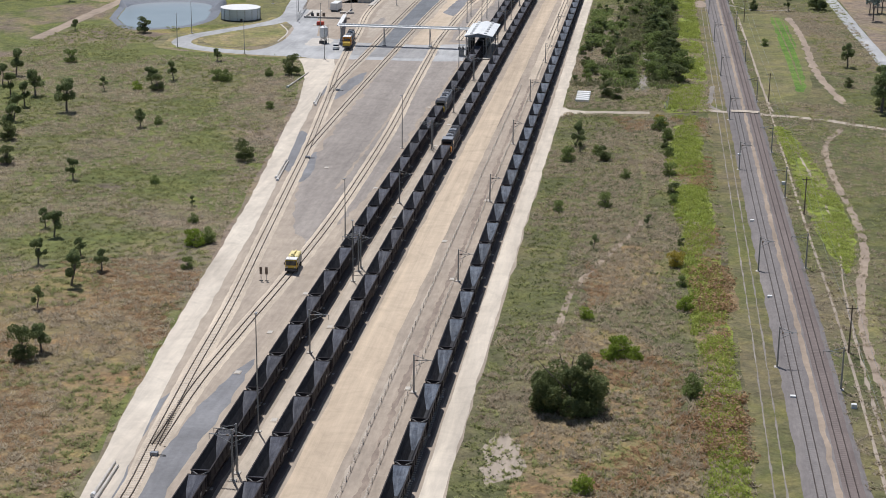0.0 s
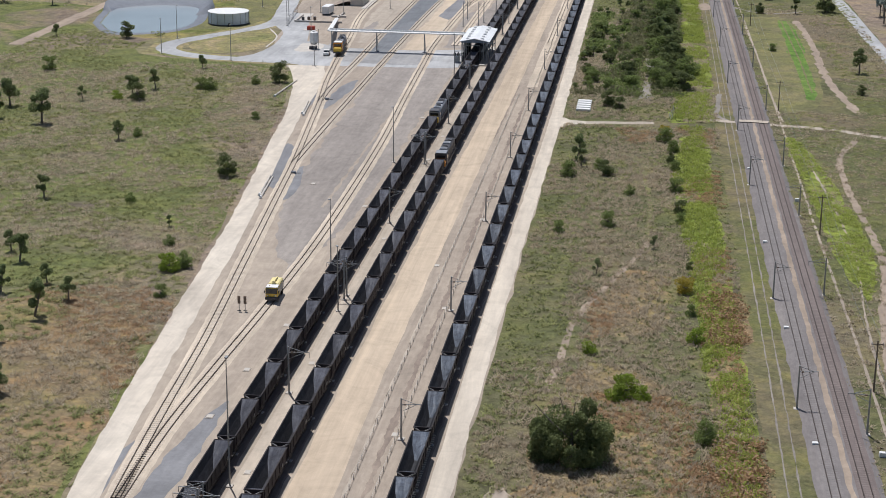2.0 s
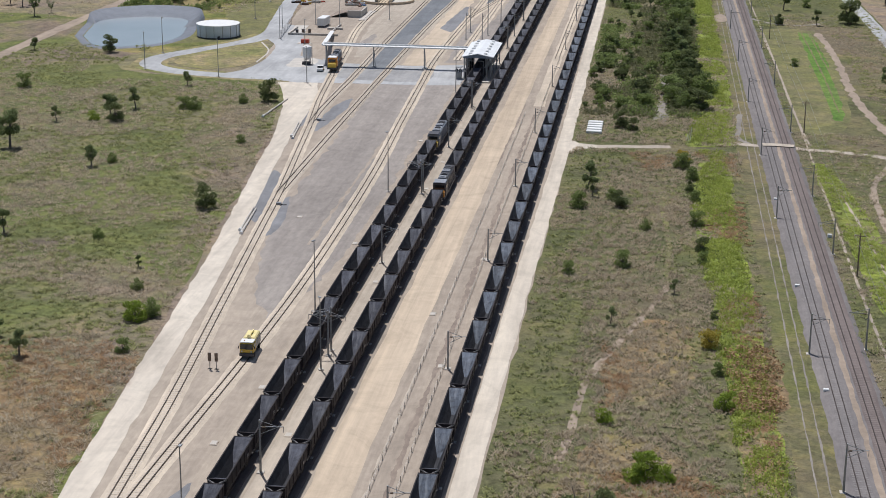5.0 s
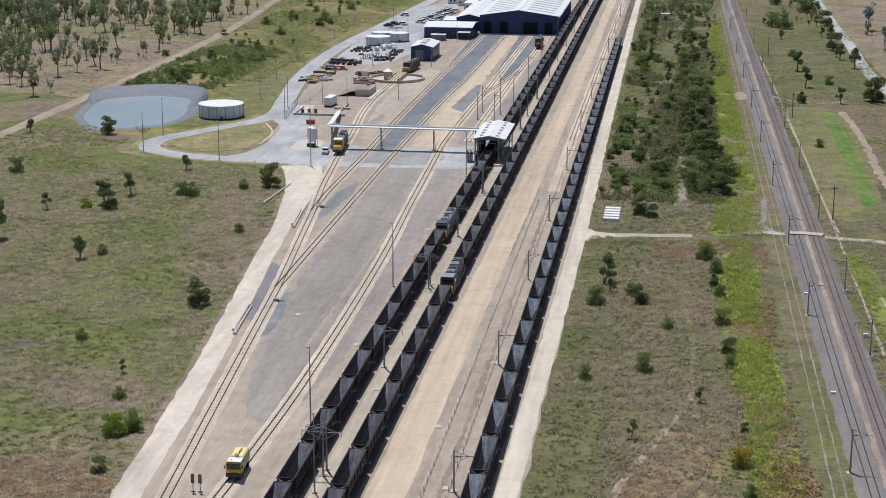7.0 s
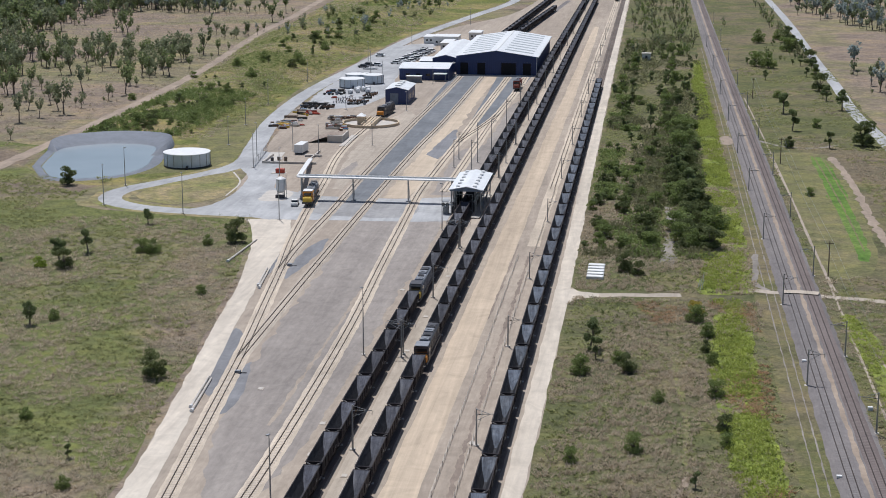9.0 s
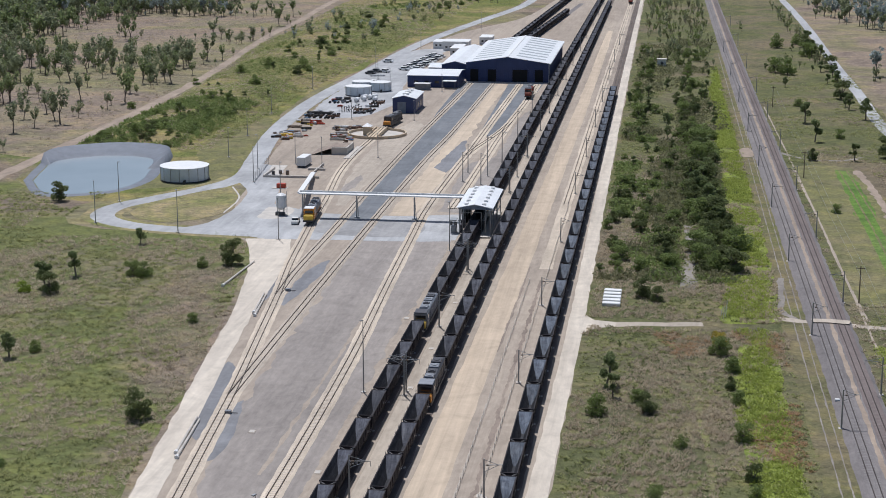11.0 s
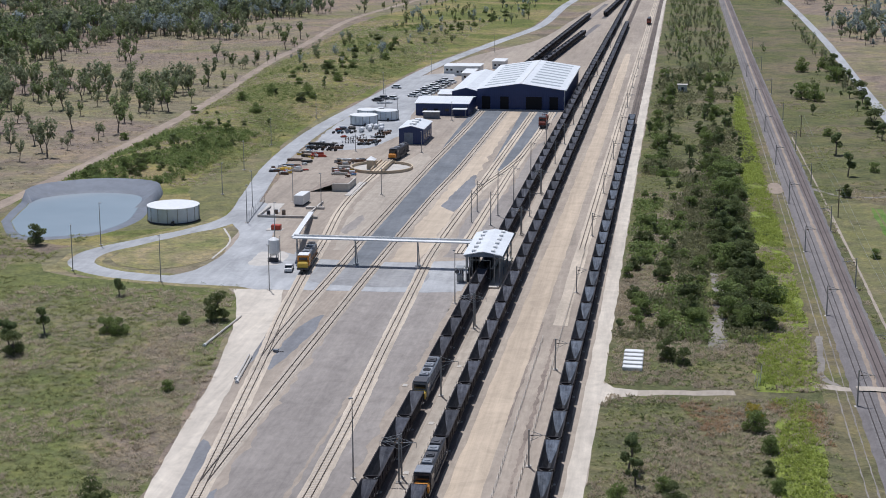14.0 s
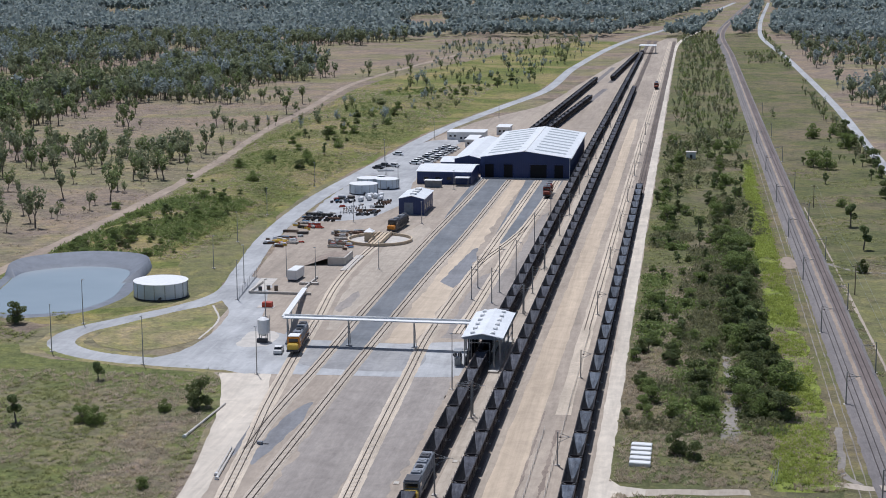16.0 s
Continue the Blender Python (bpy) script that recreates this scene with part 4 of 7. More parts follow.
def make_wagon(name, label, group, steep, slope_mat, plain=False):
    body, ends, sides = wagon_meshes(steep, slope_mat)
    w = thing(name, label, "wagon", group)
    b = part("body", body, M["coal"], w)
    for e in ends:
        part("slope_sheet", e, M["inner"], b, "worn grey steel slope sheet")
    part("hopper_side", sides, M["inner_shaded"], b)
    for sx in () if plain else (-1, 1):
        part("number_plate", PLATE, M["brace"], b, "pale stencilled panel", m=pose(sx * (HW + 0.09), 3.4 * sx, 0))
    for y in (-4.5, 4.5):
        g = part("bogie", BOGIE_WHEELED if plain else BOGIE, M["iron"], w, m=pose(0, y, 0))
        for d in () if plain else (-0.85, 0.85):
            part("wheelset", WHEEL, M["iron"], g, m=pose(0, d, 0))
    for y, a in ((HL, 0), (-HL, 180)):
        part("end_frame", END, M["brace"], w, "grey diagonal end bracing", m=pose(0, y, 0, 0, 0, a))
        part("coupler", COUP, M["iron"], w, m=pose(0, y, 0, 0, 0, a))
    if not plain:
        part("side_step", STEP, M["galv"], w, m=pose(HW, -HL + 0.2, 0))
    return w


wagon_a = make_wagon("coal_wagon", "empty black coal hopper wagon coupled in a train", "west trains", True, M["inner"])
far_wagon = make_wagon("coal_wagon", "empty black coal hopper wagon far along the yard", "west trains", True, M["inner"], True)
wagon_c = make_wagon("coal_wagon", "empty black coal hopper wagon, worn slope sheets with painted sheen streaks", "east train", True, M["inner_sheen"])
PITCH = 14.0


def loco_thing(name, label, group, cab_col, body_col, roof_col, length=18.5, nose_col=None):
    """A diesel locomotive: frame, hood, cab, roof gear, bogies."""
    l = thing(name, label, "locomotive", group)
    h = length / 2
    part("frame", Shape().box(-1.25, 1.25, -h, h, 0.95, 1.35), M["loco_dark"], l)
    hood = Shape().box(-1.05, 1.05, -h + 4.6, h - 0.5, 1.35, 3.75, bevel=0.25)
    for k in range(6):
        y = -h + 5.4 + k * 2.0
        for sx in (-1, 1):
            hood.box(sx * 1.07 - 0.03, sx * 1.07 + 0.03, y, y + 1.3, 1.6, 3.1)
    hood = part("hood", hood, body_col, l)
    cab = part("cab", Shape().box(-1.3, 1.3, -h + 1.7, -h + 4.5, 1.35, 3.95, bevel=0.22), cab_col, l)
    part("windscreen", Shape().box(-1.0, 1.0, -h + 1.66, -h + 1.72, 2.75, 3.45), M["glass"], cab)
    for sx in (-1, 1):
        part("side_window", Shape().box(sx * 1.31 - 0.03, sx * 1.31 + 0.03, -h + 2.2, -h + 3.7, 2.75, 3.4), M["glass"], cab)
    part("nose", Shape().box(-1.15, 1.15, -h + 0.3, -h + 1.7, 1.35, 2.6, bevel=0.25), nose_col or cab_col, l)
    part("cab_roof", Shape().box(-1.2, 1.2, -h + 1.6, -h + 4.6, 3.95, 4.05, bevel=0.05), roof_col, l)
    for k, (w, d, z) in enumerate(((0.75, 1.6, 0.35), (0.6, 1.0, 0.25), (0.8, 2.0, 0.3), (0.8, 2.0, 0.3))):
        y = -h + 6.5 + k * 2.9
        part("roof_fan", Shape().box(-w, w, y - d / 2, y + d / 2, 3.75, 3.75 + z, bevel=0.08).tube([(0, y, 3.75 + z), (0, y, 3.85 + z)], [w * 0.7, w * 0.65], 12), M["loco_dark"] if k % 2 else M["loco_grey"], hood)
    for sy in (-1, 1):
        g = part("bogie", Shape().box(-1.0, 1.0, -1.9, 1.9, 0.5, 0.95, bevel=0.06), M["iron"], l, m=pose(0, sy * (h - 4.2), 0))
        for d in (-1.5, 0, 1.5):
            part("wheelset", WHEEL, M["iron"], g, m=pose(0, d, 0))
        part("coupler", COUP, M["iron"], l, m=pose(0, sy * (h - 0.1), 0, 0, 0, 0 if sy > 0 else 180))
    tank = part("fuel_tank", Shape().box(-1.15, 1.15, -1.8, 1.8, 0.35, 0.95), M["loco_dark"], l)
    for sx in (-1, 1):
        r = Shape()
        for k in range(8):
            y = -h + 4.8 + k * (length - 5.4) / 7
            r.beam((sx * 1.22, y, 1.35), (sx * 1.22, y, 2.2), 0.05)
        r.beam((sx * 1.22, -h + 4.8, 2.2), (sx * 1.22, h - 0.6, 2.2), 0.05)
        part("handrail", r, cab_col, l)
    return l


def lay_row(x_at, first, last, proto, loco_at=(), group=""):
    """Wagons one pitch apart, with locomotives standing at given places in the row."""
    y = first
    todo = sorted(loco_at)
    while y < last:
        if todo and y + PITCH / 2 > todo[0] - 6:
            c = y - PITCH / 2 + 9.9
            m_loco = loco_protos.pop(0)
            m_loco.matrix_basis = pose(x_at(c), c, 0.12)
            y += 19.8
            todo.pop(0)
            continue
        w = copy_thing(far_wagon if y > 640 else proto, pose(x_at(y), y, 0.12))
        w["group"] = group
        y += PITCH


loco_protos = [
    loco_thing("train_locomotive", "grey diesel locomotive with yellow ends amid wagons", "mid-train locomotives", M["loco_grey"], M["loco_grey"], M["loco_dark"], 18.5, M["yellow"]),
    loco_thing("train_locomotive", "dark grey diesel locomotive with orange ends amid wagons", "mid-train locomotives", M["loco_dark"], M["loco_dark"], M["loco_grey"], 18.5, M["orange"]),
]
def west_x(y):
    return -24.2 + max(0, y - 640) * 0.0022
def mid_x(y):
    return -16.95 + max(0, y - 640) * 0.0006
lay_row(west_x, -55.5, 1290, wagon_a, (210,), "west train")
lay_row(mid_x, -56.55, 965, wagon_a, (178,), "middle train")
lay_row(lambda y: 0.15, -63, 545, wagon_c, (), "east train")
for x0, y0, x1, y1 in ((-56.3, 700, -43.8, 1030), (-50.2, 700, -39.3, 900), (-34, 1040, -26, 1290)):
    n = int((y1 - y0) / PITCH)
    a = math.degrees(math.atan2(x0 - x1, y1 - y0))
    strip("ballast_bed", [(x0 - (x1 - x0) / n, y0 - PITCH), (x1, y1), (x1 + (x1 - x0) * 0.4, y1 + (y1 - y0) * 0.4)], 3.2, 0.05, M["ballast"], "ballast bed of a storage siding", "ballast", 0.2, 6)
    rails([(x0 - (x1 - x0) / n, y0 - PITCH), (x1, y1)], 0.07, sleepers=False)
    for k in range(n):
        f = (k + 0.5) / n
        w = copy_thing(far_wagon, pose(x0 + (x1 - x0) * f, y0 + (y1 - y0) * f, 0.05, 0, 0, a))
        w["group"] = "stored wagons"
far_wagon.matrix_basis = pose(west_x(1304), 1304, 0.12)
wagon_a.matrix_basis = pose(-24.2, -69.5, 0.12)
wagon_c.matrix_basis = pose(0.15, -77, 0.12)

yard_loco = loco_thing("yard_locomotive", "diesel locomotive with yellow cab and white roof at the fuel point", "", M["orange"], M["loco_grey"], M["white"], 17.0, M["yellow"])
yard_loco.matrix_basis = pose(-66.2, 304.5, 0.11, 0, 0, 4.8)
tt_loco = loco_thing("turntable_locomotive", "dark locomotive with orange front beside the turntable", "", M["loco_dark"], M["loco_dark"], M["loco_dark"], 17.0, M["orange"])
tt_loco.matrix_basis = pose(-71.6, 459, -0.16, 0, 0, -6)
shed_loco = loco_thing("shed_locomotive", "red and dark shunting locomotive near the workshop", "", M["loco_red"], M["loco_red"], M["loco_dark"], 13.0)
shed_loco.matrix_basis = pose(-31.4, 533, 0.11)
far_loco = loco_thing("far_locomotive", "dark red locomotive standing alone on a train road", "", M["loco_red"], M["loco_dark"], M["loco_dark"], 17.0)
far_loco.matrix_basis = pose(-4.0, 985, 0.08)

# ---- road-rail vehicle on the yard track ----
hr = thing("road_rail_truck", "yellow road-rail maintenance truck standing on track", "truck", m=pose(-32.9, 73.0, 0.28, 0, 0, 2) @ Matrix.Diagonal((0.88, 0.88, 0.88, 1)))
part("chassis", Shape().box(-0.95, 0.95, -3.1, 3.1, 0.65, 0.95), M["loco_dark"], hr)
cab = part("cab", Shape().box(-1.15, 1.15, -3.2, -1.2, 0.95, 2.75, bevel=0.18), M["yellow"], hr)
part("windscreen", Shape().box(-1.08, 1.08, -3.24, -3.17, 1.6, 2.55), M["glass"], cab)
part("bumper", Shape().box(-1.2, 1.2, -3.45, -3.15, 0.45, 1.0, bevel=0.05), M["loco_dark"], cab)
for sx in (-1, 1):
    part("side_window", Shape().box(sx * 1.16 - 0.03, sx * 1.16 + 0.03, -2.9, -1.6, 1.8, 2.45), M["glass"], cab)
    part("headlight", Shape().tube([(sx * 0.8, -3.24, 1.25), (sx * 0.8, -3.3, 1.25)], [0.14, 0.14], 10), M["white"], cab)
    part("mirror", Shape().box(sx * 1.35 - 0.08, sx * 1.35 + 0.08, -3.2, -3.1, 1.7, 2.2), M["iron"], cab)
part("cab_roof", Shape().box(-1.12, 1.12, -3.1, -1.3, 2.75, 2.85, bevel=0.04), M["white"], cab)
part("body", Shape().box(-1.1, 1.1, -1.1, 3.0, 1.0, 2.3, bevel=0.1), M["galv"], hr, "grey and white tool body")
part("body_roof", Shape().box(-1.05, 1.05, -1.05, 2.9, 2.3, 2.95, bevel=0.2), M["cream"], hr)
part("crane", Shape().box(-0.3, 0.3, -1.15, -0.75, 2.9, 3.4).beam((0, -0.95, 3.3), (0.1, 2.2, 3.15), 0.25), M["cream"], hr)
part("beacon", Shape().tube([(-0.5, -2.3, 2.75), (-0.5, -2.3, 2.95)], [0.12, 0.1], 8), M["orange"], cab)
for sx in (-1, 1):
    for y in (-2.2, 1.9):
        part("wheel", Shape().tube([(sx * 1.0 - 0.15, y, 0.5), (sx * 1.0 + 0.15, y, 0.5)], [0.48, 0.48], 14), M["rubber"], hr)

# ---- buildings ----
def gable(name, label, x0, x1, y0, y1, eave, apex, roof_mat, wall_mat, side_mat, ridge="y", over=0.4):
    """A sheeted shed; ridge along y or x. Wall panels, roof with thickness."""
    b = thing(name, label, "building")
    t = 0.2
    xm, ym = (x0 + x1) / 2, (y0 + y1) / 2
    for y in (y0, y1 - t):
        s = Shape().box(x0, x1, y, y + t, -0.2, eave)
        if ridge == "y":
            s.add([(x0, y, eave), (x1, y, eave), (xm, y, apex), (x0, y + t, eave), (x1, y + t, eave), (xm, y + t, apex)], [(0, 1, 2), (5, 4, 3), (0, 2, 5, 3), (1, 4, 5, 2)])
        part("wall", s, wall_mat, b)
    for x in (x0, x1 - t):
        s = Shape().box(x, x + t, y0 + t, y1 - t, -0.2, eave)
        if ridge == "x":
            s.add([(x, y0 + t, eave), (x, y1 - t, eave), (x, ym, apex), (x + t, y0 + t, eave), (x + t, y1 - t, eave), (x + t, ym, apex)], [(0, 1, 2), (5, 4, 3), (0, 2, 5, 3), (1, 4, 5, 2)])
        part("wall", s, side_mat, b)
    r = Shape()
    if ridge == "y":
        k = (apex - eave) / (xm - x0) * over
        prof = [(x0 - over, eave - k), (xm, apex), (x1 + over, eave - k)]
        for (xa, za), (xb, zb) in zip(prof, prof[1:]):
            r.add([(xa, y0 - over, za), (xb, y0 - over, zb), (xb, y1 + over, zb), (xa, y1 + over, za), (xa, y0 - over, za + 0.14), (xb, y0 - over, zb + 0.14), (xb, y1 + over, zb + 0.14), (xa, y1 + over, za + 0.14)],
                  [(0, 3, 2, 1), (4, 5, 6, 7), (0, 1, 5, 4), (2, 3, 7, 6), (0, 4, 7, 3), (1, 2, 6, 5)])
    else:
        k = (apex - eave) / (ym - y0) * over
        prof = [(y0 - over, eave - k), (ym, apex), (y1 + over, eave - k)]
        for (ya, za), (yb, zb) in zip(prof, prof[1:]):
            r.add([(x0 - over, ya, za), (x1 + over, ya, za), (x1 + over, yb, zb), (x0 - over, yb, zb), (x0 - over, ya, za + 0.14), (x1 + over, ya, za + 0.14), (x1 + over, yb, zb + 0.14), (x0 - over, yb, zb + 0.14)],
                  [(0, 3, 2, 1), (4, 5, 6, 7), (0, 1, 5, 4), (2, 3, 7, 6), (0, 4, 7, 3), (1, 2, 6, 5)])
    b_roof = part("roof", r, roof_mat, b)
    return b, b_roof


# workshop
W0, W1, WY0, WY1, WE, WA = -61.0, -27.2, 577.5, 664.0, 7.9, 10.3
ws, ws_roof = gable("workshop", "large dark blue rail workshop with a white metal roof", W0, W1, WY0, WY1, WE, WA, M["roof_y"], M["blue"], M["blue_y"], "y", 0.7)
# Doorways are flat panels; the interior's darkness is put into their colour.
for x in (-57.6, -50.4, -38.9, -31.2):
    wd = 6.4 if x == -38.9 else 3.6
    d = part("track_door", Shape().box(x - wd / 2, x + wd / 2, WY0 - 0.06, WY0 + 0.1, -0.1, 5.2), M["dark"], ws, "near-black panel painted as the unlit inside of a track doorway")
    part("door_frame", Shape().beam((x - wd / 2, WY0 - 0.1, 0), (x - wd / 2, WY0 - 0.1, 5.3), 0.25).beam((x + wd / 2, WY0 - 0.1, 0), (x + wd / 2, WY0 - 0.1, 5.3), 0.25).beam((x - wd / 2, WY0 - 0.1, 5.3), (x + wd / 2, WY0 - 0.1, 5.3), 0.25), M["blue"], d)
part("ridge_vent", Shape().box(-44.5, -43.7, WY0 + 0.5, WY1 - 0.5, WA, WA + 0.3, bevel=0.1), M["white"], ws_roof)
for side in (-1, 1):
    for k in range(9):
        y = WY0 + 7 + k * 9.0
        xa, xb = -44.1 + side * 3.0, -44.1 + side * 15.0
        za, zb = WA - (WA - WE) * 3 / 16.9 + 0.16, WA - (WA - WE) * 15 / 16.9 + 0.16
        part("skylight", Shape().add([(xa, y, za), (xa, y + 3.4, za), (xb, y + 3.4, zb), (xb, y, zb)], [(0, 1, 2, 3) if side < 0 else (3, 2, 1, 0)]), M["skylight"], ws_roof)
part("gutter", Shape().box(W1 + 0.55, W1 + 0.85, WY0 - 0.7, WY1 + 0.7, WE - 0.35, WE - 0.1), M["white"], ws)
part("downpipe", Shape().beam((W1 + 0.1, WY0 - 0.1, 0), (W1 + 0.1, WY0 - 0.1, WE - 0.2), 0.2), M["white"], ws)
part("apron_slab", Shape().box(-62.5, -26.0, 573.5, 577.4, -0.15, 0.16), M["concrete"], ws)
an, an_roof = gable("workshop_annex", "blue annex with a white roof behind the offices", -72.5, -61.3, 588, 655, 5.6, 7.0, M["roof_y"], M["blue"], M["blue_y"], "y")
an2, _ = gable("store_building", "low blue store with a white roof", -79, -62, 595, 612, 3.4, 4.2, M["roof"], M["blue"], M["blue_y"], "x")
of, of_roof = gable("office_building", "long dark blue office block with a white roof", -82.2, -62.0, 558, 580, 4.6, 5.6, M["roof"], M["blue"], M["blue_y"], "x")
for k in range(3):
    x = -79.5 + k * 4.2
    part("window", Shape().box(x, x + 1.6, 557.9, 558.05, 1.6, 2.6), M["glass"], of)
part("canopy", Shape().box(-67.5, -62.2, 553.2, 557.9, 2.9, 3.1), M["white"], of)
for x in (-67.3, -62.5):
    part("canopy_post", Shape().beam((x, 553.4, -0.1), (x, 553.4, 2.9), 0.15), M["galv"], of)
ss, ss_roof = gable("tool_shed", "small dark blue steel shed with grey roller door", -76.4, -68.1, 487, 506, 5.2, 6.2, M["roof_y"], M["blue"], M["blue_y"], "y")
part("roller_door", Shape().box(-74.6, -71.6, 486.9, 487.05, -0.1, 3.9), M["grey_door"], ss)
for k in range(3):
    part("roof_vent", Shape().box(-73.2, -71.2, 490 + k * 5, 492.4 + k * 5, 6.1, 6.75, bevel=0.12), M["white"], ss_roof)
for k in range(4):
    part("window", Shape().box(-68.12, -68.05, 489.5 + k * 4, 490.7 + k * 4, 1.2, 3.2), M["glass"], ss)
cn = thing("site_container", "green-grey site container beside the offices", "container", m=pose(-75, 551, 0))
part("box", Shape().box(-3, 3, -1.2, 1.2, -0.1, 2.5, bevel=0.06), M["loco_grey"], cn)
part("awning", Shape().box(-3.2, 3.2, -2.4, 1.2, 2.5, 2.6), M["white"], cn)

# provisioning shed over the west train
ps = thing("wash_shed", "open-sided steel shed with a white roof over the train", "shed")
PX0, PX1, PY0, PY1, PE = -28.2, -20.0, 292.5, 317.0, 6.3
for x in (PX0 + 0.4, PX1 - 0.4):
    for y in (PY0 + 0.4, PY0 + 8, PY0 + 16, PY1 - 0.4):
        part("column", Shape().beam((x, y, -0.1), (x, y, PE), 0.28), M["galv"], ps)
xm = (PX0 + PX1) / 2
r = Shape()
for xa, za, xb, zb in ((PX0 - 0.3, PE, xm, PE + 0.9), (xm, PE + 0.9, PX1 + 0.3, PE)):
    r.add([(xa, PY0, za), (xb, PY0, zb), (xb, PY1, zb), (xa, PY1, za), (xa, PY0, za + 0.14), (xb, PY0, zb + 0.14), (xb, PY1, zb + 0.14), (xa, PY1, za + 0.14)],
          [(0, 3, 2, 1), (4, 5, 6, 7), (0, 1, 5, 4), (2, 3, 7, 6), (0, 4, 7, 3), (1, 2, 6, 5)])
ps_roof = part("roof", r, M["roof_y"], ps)
for k, (x, y) in enumerate([(x, 294.6 + 4.1 * k) for k in range(6) for x in (-26.3, -22.1)]):
    part("roof_vent", Shape().box(x - 0.45, x + 0.45, y - 0.6, y + 0.6, PE + 0.35, PE + 1.05, bevel=0.15), M["white"], ps_roof)
for y in (PY0 + 0.1, PY1 - 0.1):
    part("gable_sheet", Shape().add([(PX0, y, PE - 0.25), (PX1, y, PE - 0.25), (PX1, y, PE), (xm, y, PE + 0.85), (PX0, y, PE), (PX0, y + 0.08, PE - 0.25), (PX1, y + 0.08, PE - 0.25), (PX1, y + 0.08, PE), (xm, y + 0.08, PE + 0.85), (PX0, y + 0.08, PE)],
         [(0, 1, 2, 3, 4), (9, 8, 7, 6, 5), (0, 5, 6, 1)]), M["grey_door"] if y < 300 else M["loco_grey"], ps)
for y in (PY0 + 0.4, PY0 + 8, PY0 + 16, PY1 - 0.4):
    part("rafter", Shape().beam((PX0 + 0.4, y, PE - 0.15), (PX1 - 0.4, y, PE - 0.15), 0.24), M["galv"], ps)
part("side_sheet", Shape().box(PX0 - 0.05, PX0 + 0.05, PY0 + 8.5, PY1 - 0.6, 0.0, PE - 0.2), M["loco_dark"], ps)
for k in range(4):
    y = PY0 + 1.2 + k * 5.4
    part("spray_arch", Shape().beam((-27.2, y, 0), (-27.2, y, 5.1), 0.14).beam((-22.6, y, 0), (-22.6, y, 5.1), 0.14).beam((-27.2, y, 5.1), (-22.6, y, 5.1), 0.14), M["galv"], ps)
    part("tool_rack", Shape().box(-27.9, -27.3, y + 0.4, y + 2.2, 0.0, 1.9, bevel=0.08).box(-27.85, -27.4, y + 2.5, y + 3.4, 0.0, 2.6, bevel=0.05), M["loco_dark"], ps)
for sx, z in ((-29.9, 0.1), (-28.9, 0.1), (-29.9, 3.0), (-28.9, 3.0)):
    part("pump_frame_post" if z < 1 else "hose_reel", Shape().beam((sx, PY0 + 0.6, 0), (sx, PY0 + 0.6, 3.2), 0.14) if z < 1 else Shape().tube([(sx, PY0 + 0.7, 2.4), (sx, PY0 + 1.1, 2.4)], [0.45, 0.45], 12), M["galv"] if z < 1 else M["loco_dark"], ps)
part("pump_deck", Shape().box(-30.2, -28.5, PY0 + 0.4, PY0 + 3.4, 3.1, 3.3).box(-30.0, -28.7, PY0 + 1.2, PY0 + 3.0, 0.0, 1.7, bevel=0.1), M["galv"], ps)
for z in (2.6, 4.4):
    part("girt", Shape().beam((PX1 - 0.3, PY0 + 0.4, z), (PX1 - 0.3, PY1 - 0.4, z), 0.15), M["galv"], ps)
part("platform", Shape().box(-22.4, -20.2, PY0 - 4, PY1 + 2, -0.1, 0.35), M["concrete"], ps, "pale concrete platform")
part("walkway_deck", Shape().box(-22.3, -21.5, PY0 + 0.5, PY1 - 0.5, 3.3, 3.45), M["galv"], ps)

# pipe gantry across the yard
pg = thing("pipe_gantry", "white pipe gantry on steel posts across the yard", "gantry")
part("pipe_deck", Shape().box(-70.2, -28.4, 306.6, 308.9, 5.85, 6.1).box(-70.2, -28.4, 308.5, 308.7, 6.1, 6.5), M["white"], pg)
for x in (-69.4, -55.6, -41.0, -29.5):
    part("post", Shape().beam((x, 307.8, -0.1), (x, 307.8, 5.8), 0.3).beam((x + 0.5, 307.8, -0.1), (x + 0.1, 307.8, 5.4), 0.14).box(x - 0.5, x + 0.7, 307.2, 308.4, -0.1, 0.25), M["galv"], pg)
part("inclined_pipe", Shape().beam((-70.2, 308.5, 5.9), (-78.6, 363, 0.8), 1.3, 0.3), M["white"], pg)
for f in (0.3, 0.65, 1.0):
    x, y, z = -70.2 - 8.4 * f, 308.5 + 54.5 * f, 5.9 - 5.1 * f
    part("pipe_trestle", Shape().beam((x, y, -0.1), (x, y, z), 0.25), M["galv"], pg)

